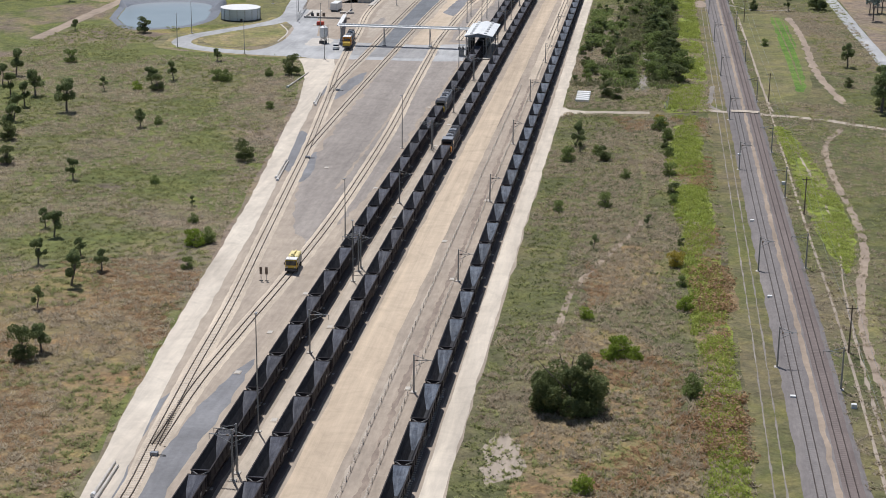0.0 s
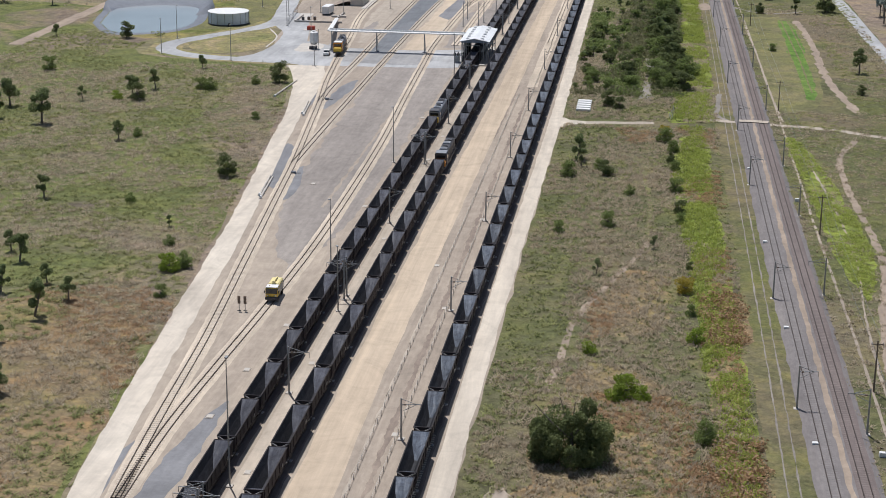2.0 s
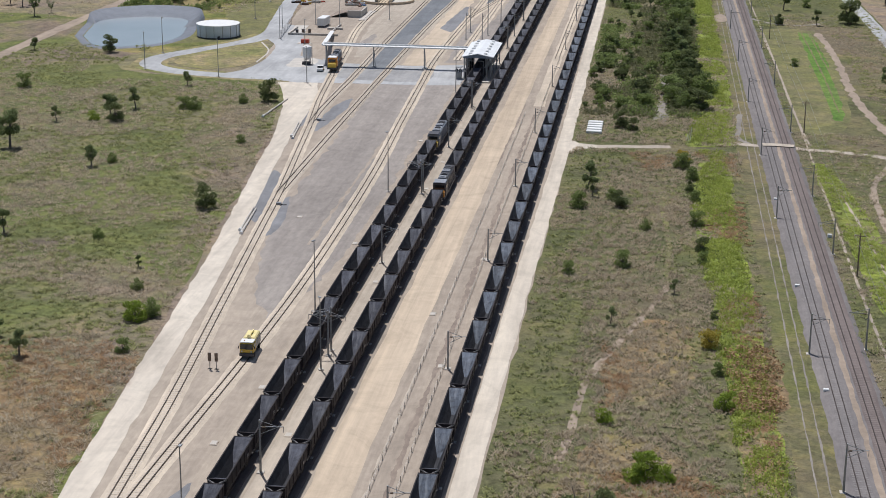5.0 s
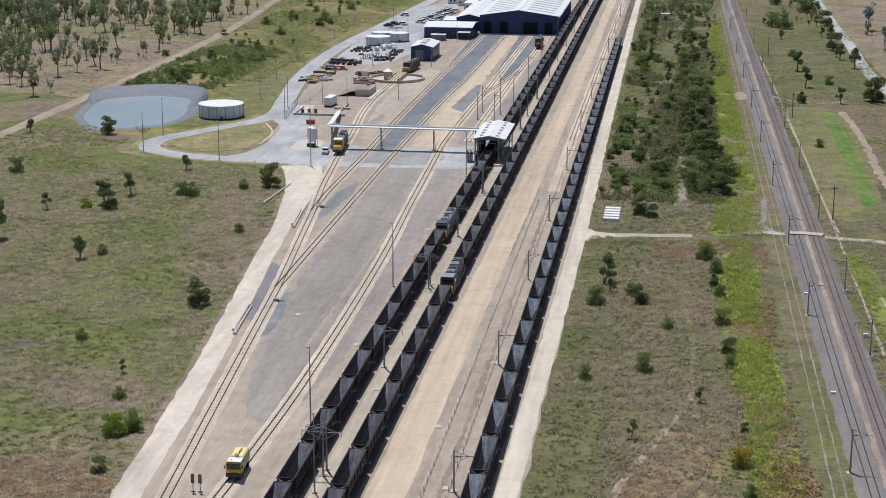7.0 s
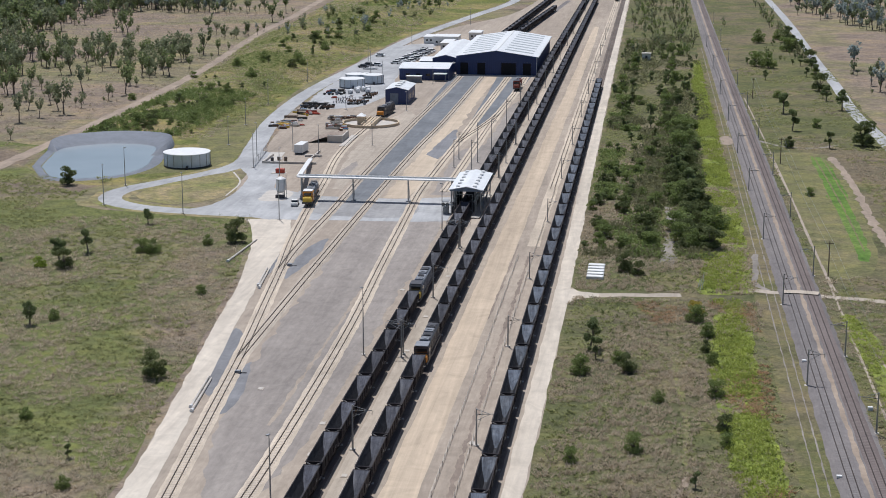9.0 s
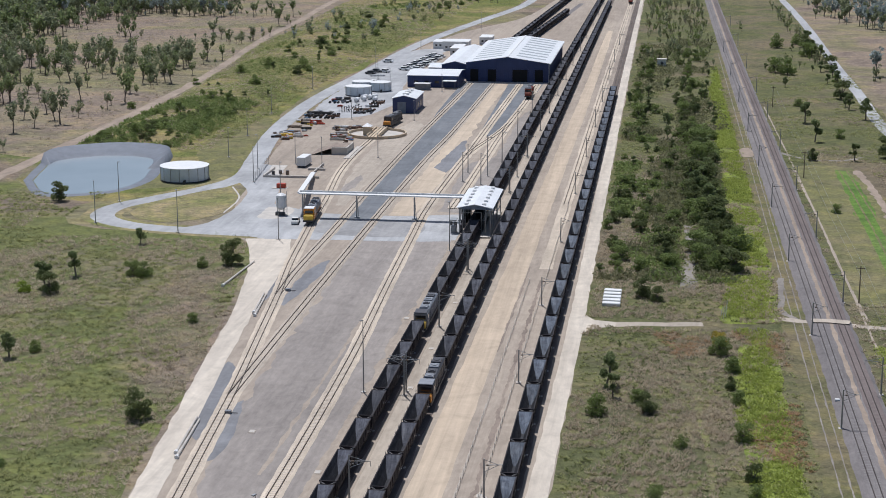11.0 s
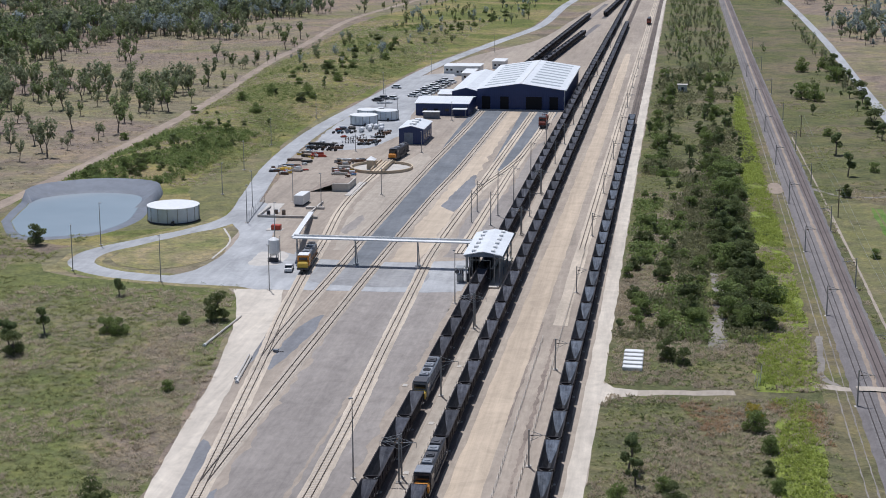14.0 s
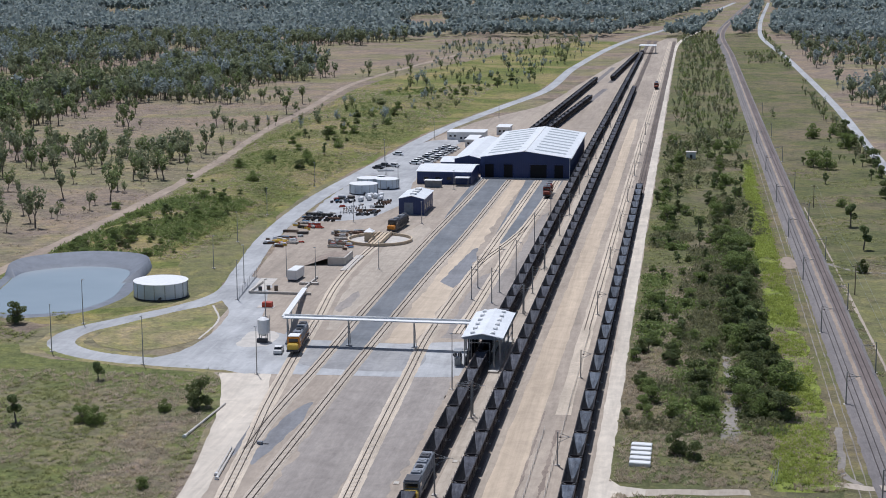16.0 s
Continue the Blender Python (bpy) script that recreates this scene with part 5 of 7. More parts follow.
# storage tanks
def water_tank(x, y, r, h, name, label, n=48):
    t = thing(name, label, "tank", m=pose(x, y, 0))
    wall = Shape()
    wall.tube([(0, 0, -0.2), (0, 0, h)], [r, r], n, cap=False)
    w = part("wall", wall, M["tank"], t)
    for k in range(0, n, 3):
        a = 2 * math.pi * (k + 0.5) / n
        ca, sa = math.cos(a), math.sin(a)
        part("seam", Shape().beam((ca * (r + 0.02), sa * (r + 0.02), 0), (ca * (r + 0.02), sa * (r + 0.02), h), 0.14), M["galv"], w)
    rf = Shape()
    rf.tube([(0, 0, h - 0.02), (0, 0, h + 0.12), (0, 0, h + r * 0.05)], [r + 0.12, r + 0.12, 0.3], n)
    part("roof", rf, M["white"], t)
    part("base_ring", Shape().tube([(0, 0, -0.2), (0, 0, 0.3)], [r + 0.15, r + 0.15], n), M["loco_dark"], t)
    part("outlet", Shape().tube([(r * 0.3, -r, 0.8), (r * 0.3, -r - 1.0, 0.8)], [0.3, 0.3], 8).box(r * 0.3 - 0.4, r * 0.3 + 0.4, -r - 1.2, -r - 0.6, -0.1, 0.6), M["loco_dark"], t)
    part("ladder", Shape().beam((r + 0.2, 0.2, 0), (r + 0.2, 0.2, h + 0.3), 0.07).beam((r + 0.2, -0.2, 0), (r + 0.2, -0.2, h + 0.3), 0.07), M["galv"], t)
    return t


water_tank(-113.2, 352.6, 6.75, 3.95, "water_tank", "large round pale steel water tank beside the pond")
water_tank(-97.2, 532, 5.0, 3.4, "fuel_tank", "round white fuel storage tank in the depot", 36)
water_tank(-91.0, 545, 4.2, 3.4, "fuel_tank", "round white fuel storage tank in the depot", 36)
water_tank(-98.5, 548, 4.2, 3.2, "fuel_tank", "round white fuel storage tank in the depot", 36)

# lined pond
POND = [(-157, 345), (-161, 365), (-163, 384), (-150, 396), (-136, 396), (-129, 390), (-125, 368), (-122.5, 348), (-128, 331), (-144, 325)]
pond = thing("pond", "plastic-lined water storage pond", "pond", kind="structure")
pts = [p.xy for p in lerp_line(POND + POND[:1], 3)[:-1]]
c = sum(pts, Vector((0, 0))) / len(pts)
rings = ((1.04, -0.05), (1.0, 0.22), (0.8, -0.14))
lin = Shape()
for k, z in rings:
    back = 1.0
    lin.v += [((p.x - c.x) * k + c.x, (p.y - c.y) * k + c.y + (0 if k > 0.9 else -4), z + (2.3 if p.y > 372 and 0.9 < k < 1.02 else 0.0)) for p in pts]
n = len(pts)
for a in range(len(rings) - 1):
    for i in range(n):
        j = (i + 1) % n
        lin.f.append((a * n + i, a * n + j, (a + 1) * n + j, (a + 1) * n + i))
lin.m = [0] * len(lin.f)
part("liner", lin, M["liner"], pond, "grey plastic liner", True)
wat = Shape().add([((p.x - c.x) * 0.86 + c.x + 0.5, (p.y - c.y) * 0.84 + c.y - 4.0, 0.05) for p in pts], [tuple(range(n))])
part("water", wat, M["water"], pond, "still grey-blue water")

# turntable
tt = thing("turntable", "round concrete locomotive turntable pit with a bridge", "turntable", m=pose(-73.3, 437.6, 0))
ring = Shape()
n = 48
for i in range(n):
    a = 2 * math.pi * i / n
    ca, sa = math.cos(a), math.sin(a)
    ring.v += [(ca * 9.7, sa * 9.7, -0.05), (ca * 9.7, sa * 9.7, 0.9), (ca * 9.3, sa * 9.3, 0.9), (ca * 9.3, sa * 9.3, 0.05)]
for i in range(n):
    j = (i + 1) % n
    for k in range(3):
        if i in (11, 12, 35, 36):
            continue
        ring.f.append((i * 4 + k, j * 4 + k, j * 4 + k + 1, i * 4 + k + 1))
ring.m = [0] * len(ring.f)
part("pit_wall", ring, M["sandstone"], tt)
part("pit_floor", Shape().tube([(0, 0, -0.05), (0, 0, 0.06)], [9.35, 9.35], n), M["concrete"], tt)
br = part("bridge", Shape().box(-1.7, 1.7, -9.6, 9.6, 0.05, 0.85).box(-1.9, -1.6, -9.2, 9.2, 0.3, 1.4).box(1.6, 1.9, -9.2, 9.2, 0.3, 1.4), M["sandstone"], tt)
for sx in (-1, 1):
    part("rail", Shape().box(sx * 0.55 - 0.05, sx * 0.55 + 0.05, -9.6, 9.6, 0.85, 1.0), M["rail"], br)
cabn = part("control_cabin", Shape().box(-4.3, -1.9, -2.2, 0.4, 0.05, 2.9), M["sandstone"], tt)
part("cabin_roof", Shape().add([(-4.6, -2.5, 2.9), (-1.6, -2.5, 2.9), (-1.6, 0.7, 2.9), (-4.6, 0.7, 2.9), (-3.1, -0.9, 4.0)], [(3, 2, 1, 0), (0, 1, 4), (1, 2, 4), (2, 3, 4), (3, 0, 4)]), M["white"], cabn)

# fuel and sand point
si = thing("sand_silo", "white sand silo on steel legs", "silo", m=pose(-75.2, 309, 0))
part("vessel", Shape().tube([(0, 0, 1.3), (0, 0, 2.0), (0, 0, 5.0), (0, 0, 5.5)], [0.5, 1.3, 1.3, 0.5], 20), M["white"], si, smooth=False)
for a in range(4):
    x, y = 1.05 * math.cos(a * math.pi / 2 + 0.78), 1.05 * math.sin(a * math.pi / 2 + 0.78)
    part("leg", Shape().beam((x, y, -0.1), (x, y, 2.4), 0.18), M["galv"], si)
part("ladder", Shape().beam((1.45, -0.2, 0), (1.45, -0.2, 6), 0.06).beam((1.45, 0.2, 0), (1.45, 0.2, 6), 0.06), M["galv"], si)
part("pump_skid", Shape().box(-1.2, 1.2, -1.5, -0.7, -0.1, 0.9, bevel=0.05), M["loco_dark"], si)
cr = thing("concrete_ramp", "pale concrete retaining wall ramp by the curved track", "wall", m=pose(0, 0, 0))
part("wall", Shape().box(-80.4, -75.6, 397.8, 398.3, -0.1, 2.3).box(-76.0, -75.6, 398.3, 409, -0.1, 2.2), M["concrete"], cr)
part("fill", Shape().add([(-80.4, 398.3, 1.9), (-76.0, 398.3, 1.9), (-76.0, 409, 1.9), (-80.4, 409, 1.9), (-87, 396, -0.1), (-87, 409, -0.1)], [(0, 1, 2, 3), (0, 3, 5, 4)]), M["brown_soil"], cr, "earth fill behind the wall")
part("slab", Shape().box(-75.4, -73.2, 391, 413, -0.1, 0.2), M["concrete"], cr)
bx = thing("box_van", "white box body parked in the fuelling compound", "container", m=pose(-84.6, 378, 0, 0, 0, -4))
part("box", Shape().box(-1.3, 1.3, -3.4, 3.4, 0.5, 3.0, bevel=0.08), M["white"], bx)
part("chassis", Shape().box(-1.1, 1.1, -3.2, 3.2, -0.05, 0.5), M["loco_dark"], bx)
cw = thing("compound_wall", "low pale concrete bund round the fuelling compound", "wall")
for x0, x1, y0, y1 in ((-92, -76, 358.5, 359), (-92.3, -91.8, 359, 372), (-79.4, -79, 364, 380), (-82, -77, 371, 372)):
    part("bund", Shape().box(x0, x1, y0, y1, -0.1, 0.6), M["concrete"], cw)
rt = thing("red_tank", "small red equipment cabinet on a pale pad", "cabinet", m=pose(-83.3, 343.5, 0))
part("cabinet", Shape().box(-1.2, 1.2, -0.8, 0.8, 0.1, 1.3, bevel=0.08), M["red"], rt)
part("pad", Shape().box(-2.4, 1.8, -1.4, 1.2, -0.1, 0.1), M["concrete"], rt)
for k, (x, y, h) in enumerate(((-89.5, 360, 1.5), (-86.0, 362.5, 1.3), (-88.4, 364, 1.0))):
    d = thing("drum", "dark drum in the fuelling compound", "drum", "drums", pose(x, y, 0))
    part("shell", Shape().tube([(0, 0, -0.1), (0, 0, h)], [0.5, 0.5], 12), M["timber"] if k else M["loco_dark"], d)
    part("lid", Shape().tube([(0, 0, h), (0, 0, h + 0.05)], [0.52, 0.52], 12), M["loco_dark"], d)

# concrete panels stacked on the verge, hut
for k in range(5):
    d = thing("concrete_beam", "pale precast concrete beam lying on the grass", "beam", "concrete beams", pose(10.6, 231.5 + k * 2.6, -0.04, 0, 0, -4))
    part("beam", Shape().box(-1.8, 1.8, -0.8, 0.8, 0, 0.7, bevel=0.12), M["white"], d)
ht = thing("signal_hut", "small white equipment hut beside the yard road", "hut", m=pose(18, 643, 0))
part("wall", Shape().box(-1.9, 1.9, -1.6, 1.6, -0.3, 3.0), M["white"], ht)
part("roof", Shape().box(-2.2, 2.2, -2, 2, 3.0, 3.2, bevel=0.05), M["concrete"], ht)
part("door", Shape().box(-0.5, 0.5, -1.65, -1.58, -0.1, 2.1), M["loco_dark"], ht)

# ---- vegetation ----
rng = np.random.default_rng(7)


def cloud(centres, radii, count, size, squash=0.8, seed=0):
    """Leaf clumps: small quads, randomly turned, scattered over several rounded masses. Returns an array (n, 4, 3)."""
    r = np.random.default_rng(seed)
    k = r.integers(0, len(centres), count)
    d = r.normal(size=(count, 3))
    d /= np.linalg.norm(d, axis=1)[:, None]
    rad = np.array(radii)[k] * r.uniform(0.45, 1.05, count) ** 0.6
    p = np.array(centres)[k] + d * rad[:, None] * np.array((1, 1, squash))
    a = r.normal(size=(count, 3))
    a /= np.linalg.norm(a, axis=1)[:, None]
    b = np.cross(a, r.normal(size=(count, 3)))
    b /= np.linalg.norm(b, axis=1)[:, None]
    s = size * r.uniform(0.6, 1.3, count)[:, None]
    a, b = a * s, b * s * 0.7
    return np.stack([p - a - b * 0.3, p - b, p + a + b * 0.3, p + b], 1)


def quads_mesh(name, q, mat):
    n = len(q)
    me = bpy.data.meshes.new(name)
    me.vertices.add(4 * n)
    me.vertices.foreach_set("co", q.reshape(-1).astype(np.float32))
    me.loops.add(4 * n)
    me.loops.foreach_set("vertex_index", np.arange(4 * n, dtype=np.int32))
    me.polygons.add(n)
    me.polygons.foreach_set("loop_start", np.arange(0, 4 * n, 4, dtype=np.int32))
    me.materials.append(mat)
    me.update(calc_edges=True)
    me.validate()
    return me


def spread(q, places, scales, turns):
    """Copies of one clump of quads at many places."""
    c, s = np.cos(turns), np.sin(turns)
    x = q[None, :, :, 0] * c[:, None, None] - q[None, :, :, 1] * s[:, None, None]
    y = q[None, :, :, 0] * s[:, None, None] + q[None, :, :, 1] * c[:, None, None]
    out = np.stack([x, y, np.broadcast_to(q[None, :, :, 2], x.shape)], -1) * scales[:, None, None, None]
    return (out + places[:, None, None, :]).reshape(-1, 4, 3)


def tree_parts(seed, h, spread_, leaves, size, bushy=False, lean=0.1):
    """Trunk with limbs, and leaf masses at the limb ends; h metres high."""
    r = random.Random(seed)
    t = Shape()
    th = h * (0.25 if bushy else 0.42)
    top = (r.uniform(-lean, lean) * h, r.uniform(-lean, lean) * h, th)
    rad = 0.024 * h + 0.03
    t.tube([(0, 0, -0.3), (top[0] * 0.4, top[1] * 0.4, th * 0.5), top], [rad * 1.3, rad, rad * 0.7], 7)
    cs, rs = [], []
    n = r.randint(5, 8)
    for k in range(n):
        a = 2 * math.pi * (k + r.uniform(-0.3, 0.3)) / n
        up = r.uniform(0.15, 0.85) if bushy else r.uniform(0.0, 0.88)
        d = spread_ * r.uniform(0.35, 0.85) * (1 if k else 0.1) * (1 if bushy else 1.05 - 0.55 * up)
        e = (top[0] + d * math.cos(a), top[1] + d * math.sin(a), th + (h - th) * up)
        m = tuple((p + q) / 2 + r.uniform(-0.2, 0.2) for p, q in zip(top, e))
        t.tube([top, m, e], [rad * 0.55, rad * 0.38, rad * 0.14], 5)
        cs.append(e)
        rs.append(spread_ * (r.uniform(0.32, 0.52) if bushy else r.uniform(0.26, 0.44)))
    cs.append((top[0], top[1], h * 0.8))
    rs.append(spread_ * 0.42)
    if bushy:
        for k in range(6):
            a = k * 1.05 + r.random()
            cs.append((spread_ * 0.6 * math.cos(a), spread_ * 0.6 * math.sin(a), h * 0.25))
            rs.append(spread_ * 0.4)
    return t, cloud(cs, rs, leaves, size, 0.75 if bushy else 1.05, seed)


def gum_parts(seed, h, spread_, leaves, size):
    """A eucalypt: bare forked trunk, upright limbs, loose separate clumps of hanging leaves."""
    r = random.Random(seed)
    t = Shape()
    th = h * r.uniform(0.24, 0.4)
    top = (r.uniform(-0.05, 0.05) * h, r.uniform(-0.05, 0.05) * h, th)
    rad = 0.017 * h + 0.03
    t.tube([(0, 0, -0.3), (top[0] * 0.3, top[1] * 0.3, th * 0.5), top], [rad * 1.3, rad, rad * 0.8], 6)
    cs, rs = [], []
    n = r.randint(3, 5)
    for k in range(n):
        a = 2 * math.pi * (k + r.uniform(-0.35, 0.35)) / n
        d = spread_ * r.uniform(0.3, 0.95)
        z = h * (0.98 if k == 0 else r.uniform(0.62, 0.95))
        e = (top[0] + d * math.cos(a), top[1] + d * math.sin(a), z)
        m = (top[0] + d * 0.55 * math.cos(a) + r.uniform(-0.2, 0.2), top[1] + d * 0.55 * math.sin(a), th + (z - th) * 0.5)
        t.tube([top, m, e], [rad * 0.6, rad * 0.4, rad * 0.12], 5)
        for c, g in ((e, 1.0), (tuple((p + q) / 2 for p, q in zip(m, e)), 0.85), (m, 0.5)):
            cs.append(tuple(v + r.uniform(-0.3, 0.3) * spread_ * 0.4 for v in c))
            rs.append(spread_ * (0.35 + 0.65 * g) * r.uniform(0.3, 0.46))
    return t, cloud(cs, rs, leaves, size, 1.15, seed)


def tree_proto(name, label, category, group, seed, h, spread_, leaves, size, mat, bushy=False):
    trunk, q = tree_parts(seed, h, spread_, leaves, size, bushy)
    tr = thing(name, label, category, group)
    part("trunk", trunk, M["bark"], tr)
    part("crown", quads_mesh("crown", q, mat), mat, tr)
    return tr


PROTO = {
    "gum": [tree_proto("gum_tree", "slender gum tree with sparse olive crown", "tree", "field trees", 11 + k, 7.0, 2.2, 2700, 0.16, M["leaf_gum"]) for k in range(6)],
    "dark": [tree_proto("dense_tree", "dense dark green rounded tree on the grass", "tree", "field trees", 31 + k, 5.0, 2.1, 3400, 0.14, M["leaf_dark"], True) for k in range(4)],
    "bush": [tree_proto("bush", "mid-green leafy bush in the grass", "bush", "bushes", 51 + k, 3.0, 1.6, 1900, 0.115, M["leaf_mid"], True) for k in range(4)],
    "bright": [tree_proto("bright_bush", "bright yellow-green bush in the grass", "bush", "bushes", 71 + k, 3.0, 1.7, 1600, 0.14, M["leaf_bright"], True) for k in range(2)],
    "gold": [tree_proto("golden_bush", "golden flowering bush in green weeds", "bush", "bushes", 91, 3.0, 1.8, 1600, 0.14, M["leaf_gold"], True)],
}
SIZE = {"gum": 7.0, "dark": 5.0, "bush": 3.0, "bright": 3.0, "gold": 3.0}
used = set()


def plant(kind, x, y, h, wide=1.0):
    ps = PROTO[kind]
    p = ps[int(abs(x * 7.3 + y * 3.1)) % len(ps)]
    k = h / SIZE[kind]
    m = Matrix.LocRotScale((x, y, bank_height(x, y) - 0.25), Euler((0, 0, (x * 12.9 + y * 4.7) % 6.28)), (k * wide, k * wide, k))
    if p.name in used:
        t = copy_thing(p, m)
        t.matrix_basis = m
    else:
        used.add(p.name)
        p.matrix_basis = m


for kind, x, y, h in (
    ("dark", -137.5, 318, 5.7), ("gum", -118.9, 195, 9.5), ("gum", -106.9, 229.6, 6.5), ("dark", -104.5, 226, 5.0), ("gum", -104, 240, 6), ("bush", -92.5, 243, 3.2), ("bush", -89.5, 242, 3.6),
    ("dark", -73.5, 255, 6.2), ("dark", -61.6, 152, 5.2), ("gum", -93.5, 128.6, 5.2), ("gum", -68.9, 58.3, 6.4), ("gum", -66.3, 67, 4.6), ("gum", -82.1, 86, 5.8), ("gum", -78.8, 69, 5.2),
    ("bright", -54.4, 85, 3.5), ("bush", -52.6, 87.5, 3.2), ("gum", -62.5, 112, 2.6), ("dark", -63.7, 22.7, 5.6), ("gum", -62, 26, 5.2), ("gum", -123.6, 170, 7.5), ("gum", -134, 213, 8), ("gum", -140, 211, 7),
    ("gum", -100, 272, 4.4), ("bush", -69, 208, 2.4), ("gum", -95, 181, 5.2), ("bush", -142, 262.5, 4), ("gum", -160, 317, 4.5), ("gum", -70.3, 46, 4), ("dark", -113, 140, 4.6), ("bush", -52, 71, 2.3),
    ("bush", -75.2, 128, 2.2), ("gum", -118.5, 223.5, 4), ("bush", -91.8, 185, 2.4), ("bush", -79.5, 252, 2.6), ("gum", -128, 182, 7), ("gum", -86, 92, 4.5), ("gum", -73, 75, 4), ("bush", -59, 100, 2.2), ("bright", -110, 226, 2.6), ("bush", -127, 160, 3),
    ("gum", -132, 200, 7), ("gum", -150, 240, 8), ("gum", -148, 225, 6), ("gum", -130, 150, 6), ("dark", -122, 163, 5), ("gum", -110, 105, 5), ("gum", -75, 20, 5),
    ("bush", 10.7, 163.6, 3.8), ("gum", 11.7, 179, 6.0), ("dark", 18.9, 166, 3.8), ("bush", 17.4, 171, 2.6), ("dark", 17.1, 239, 4.6), ("dark", 19.6, 236, 3.4), ("dark", 21.2, 270, 5.6), ("bush", 20.4, 125.7, 3.0), ("bush", 11.3, 120, 2.4),
    ("gold", 34.7, 86.7, 2.9), ("bright", 36, 62, 2.8), ("bush", 36.7, 23.3, 3.4), ("bright", 26.0, 38, 3.6), ("bright", 28.4, 37, 2.2), ("bright", 24.6, 36.5, 2.6), ("bright", 22.5, -11.5, 2.6), ("gum", 19.4, 95, 3.0),
    ("bush", 30.9, 200, 3.8), ("dark", 34.2, 137, 3.0), ("bush", 33.6, 154, 3.0), ("bush", 33.4, 172, 2.6), ("dark", 35.7, 99.5, 1.8), ("gum", 29.4, 112, 2.8), ("gold", 31.5, 206, 2.6), ("bush", 34.4, 130, 2.2),
    ("gum", 86.4, 296, 8.0), ("gum", 88.4, 231, 12), ("dark", 90, 236, 7), ("dark", 83.2, 264, 3.2), ("gum", 92, 260, 8), ("bush", 64, 330, 2.5), ("dark", 14, 505, 4.6), ("bush", 17, 498, 3.4), ("bush", 12, 470, 3), ("gum", 20, 478, 3.4),
    ("bush", 33, 190, 3.2), ("dark", 32.5, 180, 2.6), ("bush", 35.5, 75, 2.0), ("bush", 24, 150, 2.2), ("gum", 13, 173, 4.5), ("bright", 20, 55, 2.2), ("dark", 30, 505, 6), ("gum", 20, 560, 5),
):
    plant(kind, x, y, h)
# the great dark tree by the east road, made of several stems
big = thing("great_tree", "large spreading dark green tree over dry grass", "tree", m=pose(19.2, 15.0, -0.1))
trunk, q = tree_parts(5, 10.2, 6.0, 30000, 0.17, True)
rr = random.Random(8)
cs, rs = [], []
for k in range(34):
    a, f = rr.uniform(0, 6.28), rr.random() ** 0.5
    z = rr.uniform(0.8, 8.2) * (1 - 0.62 * f * f)
    cs.append((5.0 * f * math.cos(a), 4.6 * f * math.sin(a), max(1.0, z)))
    rs.append(rr.uniform(1.0, 1.9))
q = cloud(cs, rs, 34000, 0.16, 1.1, 8)
part("trunk", trunk, M["bark"], big)
part("crown", quads_mesh("crown", q, M["leaf_dark"]), M["leaf_dark"], big)
# scrub belt between the yard and the main line: tall thicket along the gully's far side, lower growth nearer the yard
r = random.Random(3)
for kind, x, y, h in (("dark", 20.5, 286, 6.0), ("dark", 30.7, 288, 6.5), ("dark", 33.2, 315, 7.0), ("dark", 36, 302, 5.5), ("dark", 32, 300, 6.5), ("dark", 30.5, 276, 4.6), ("bush", 31, 268, 3.2), ("dark", 14.6, 305, 4.5), ("gum", 31.5, 331, 7.5), ("dark", 34, 341, 6.0), ("gum", 29, 352, 7), ("dark", 32, 366, 6)):
    plant(kind, x, y, h, 1.1)
for k in range(170):
    y = r.uniform(256, 450)
    tall = r.random() < 0.5
    x = r.gauss(31.5, 2.6) if tall else r.uniform(7, 24)
    if (y > 405 and r.random() < 0.55) or 24.4 < x < 28.8 and y < 312 or (y < 262 and tall):
        continue
    kind = r.choice(("dark", "dark", "gum", "bush")) if tall else r.choice(("bush", "bush", "dark", "gum"))
    plant(kind, x, y, r.uniform(3.0, 6.2) if tall else r.uniform(1.3, 3.4), r.uniform(1.0, 1.4))
for k in range(95):
    y = r.uniform(440, 700)
    x = r.choice((r.uniform(7, 14), r.uniform(18, 38), r.uniform(24, 40)))
    plant(r.choice(("dark", "bush", "gum", "gum", "bush")), x, y, r.uniform(1.8, 5.0), r.uniform(0.9, 1.2))
# shrubs on the embankment, thickest at its near end and along the crest
for k in range(120):
    y = r.uniform(404, 1150)
    x0 = -126 if y < 720 else -126 + (y - 720) * 0.1
    x = x0 - abs(r.gauss(0, 16)) - 2
    plant(r.choice(("dark", "bush", "gum", "bush")), x, y, r.uniform(1.2, 4.6), r.uniform(0.9, 1.4))
for k in range(60):
    y = r.uniform(402, 480)
    plant(r.choice(("bush", "bush", "dark")), r.uniform(-162, -133) + max(0, y - 430) * 0.12, y, r.uniform(1.2, 2.4), 1.5)
# trees between the main line and the public road
for k in range(34):
    y = r.uniform(400, 760)
    plant(r.choice(("gum", "dark", "gum", "bush")), r.choice((r.uniform(84, 90.5), r.uniform(62, 90))), y, r.uniform(2.5, 8.5))

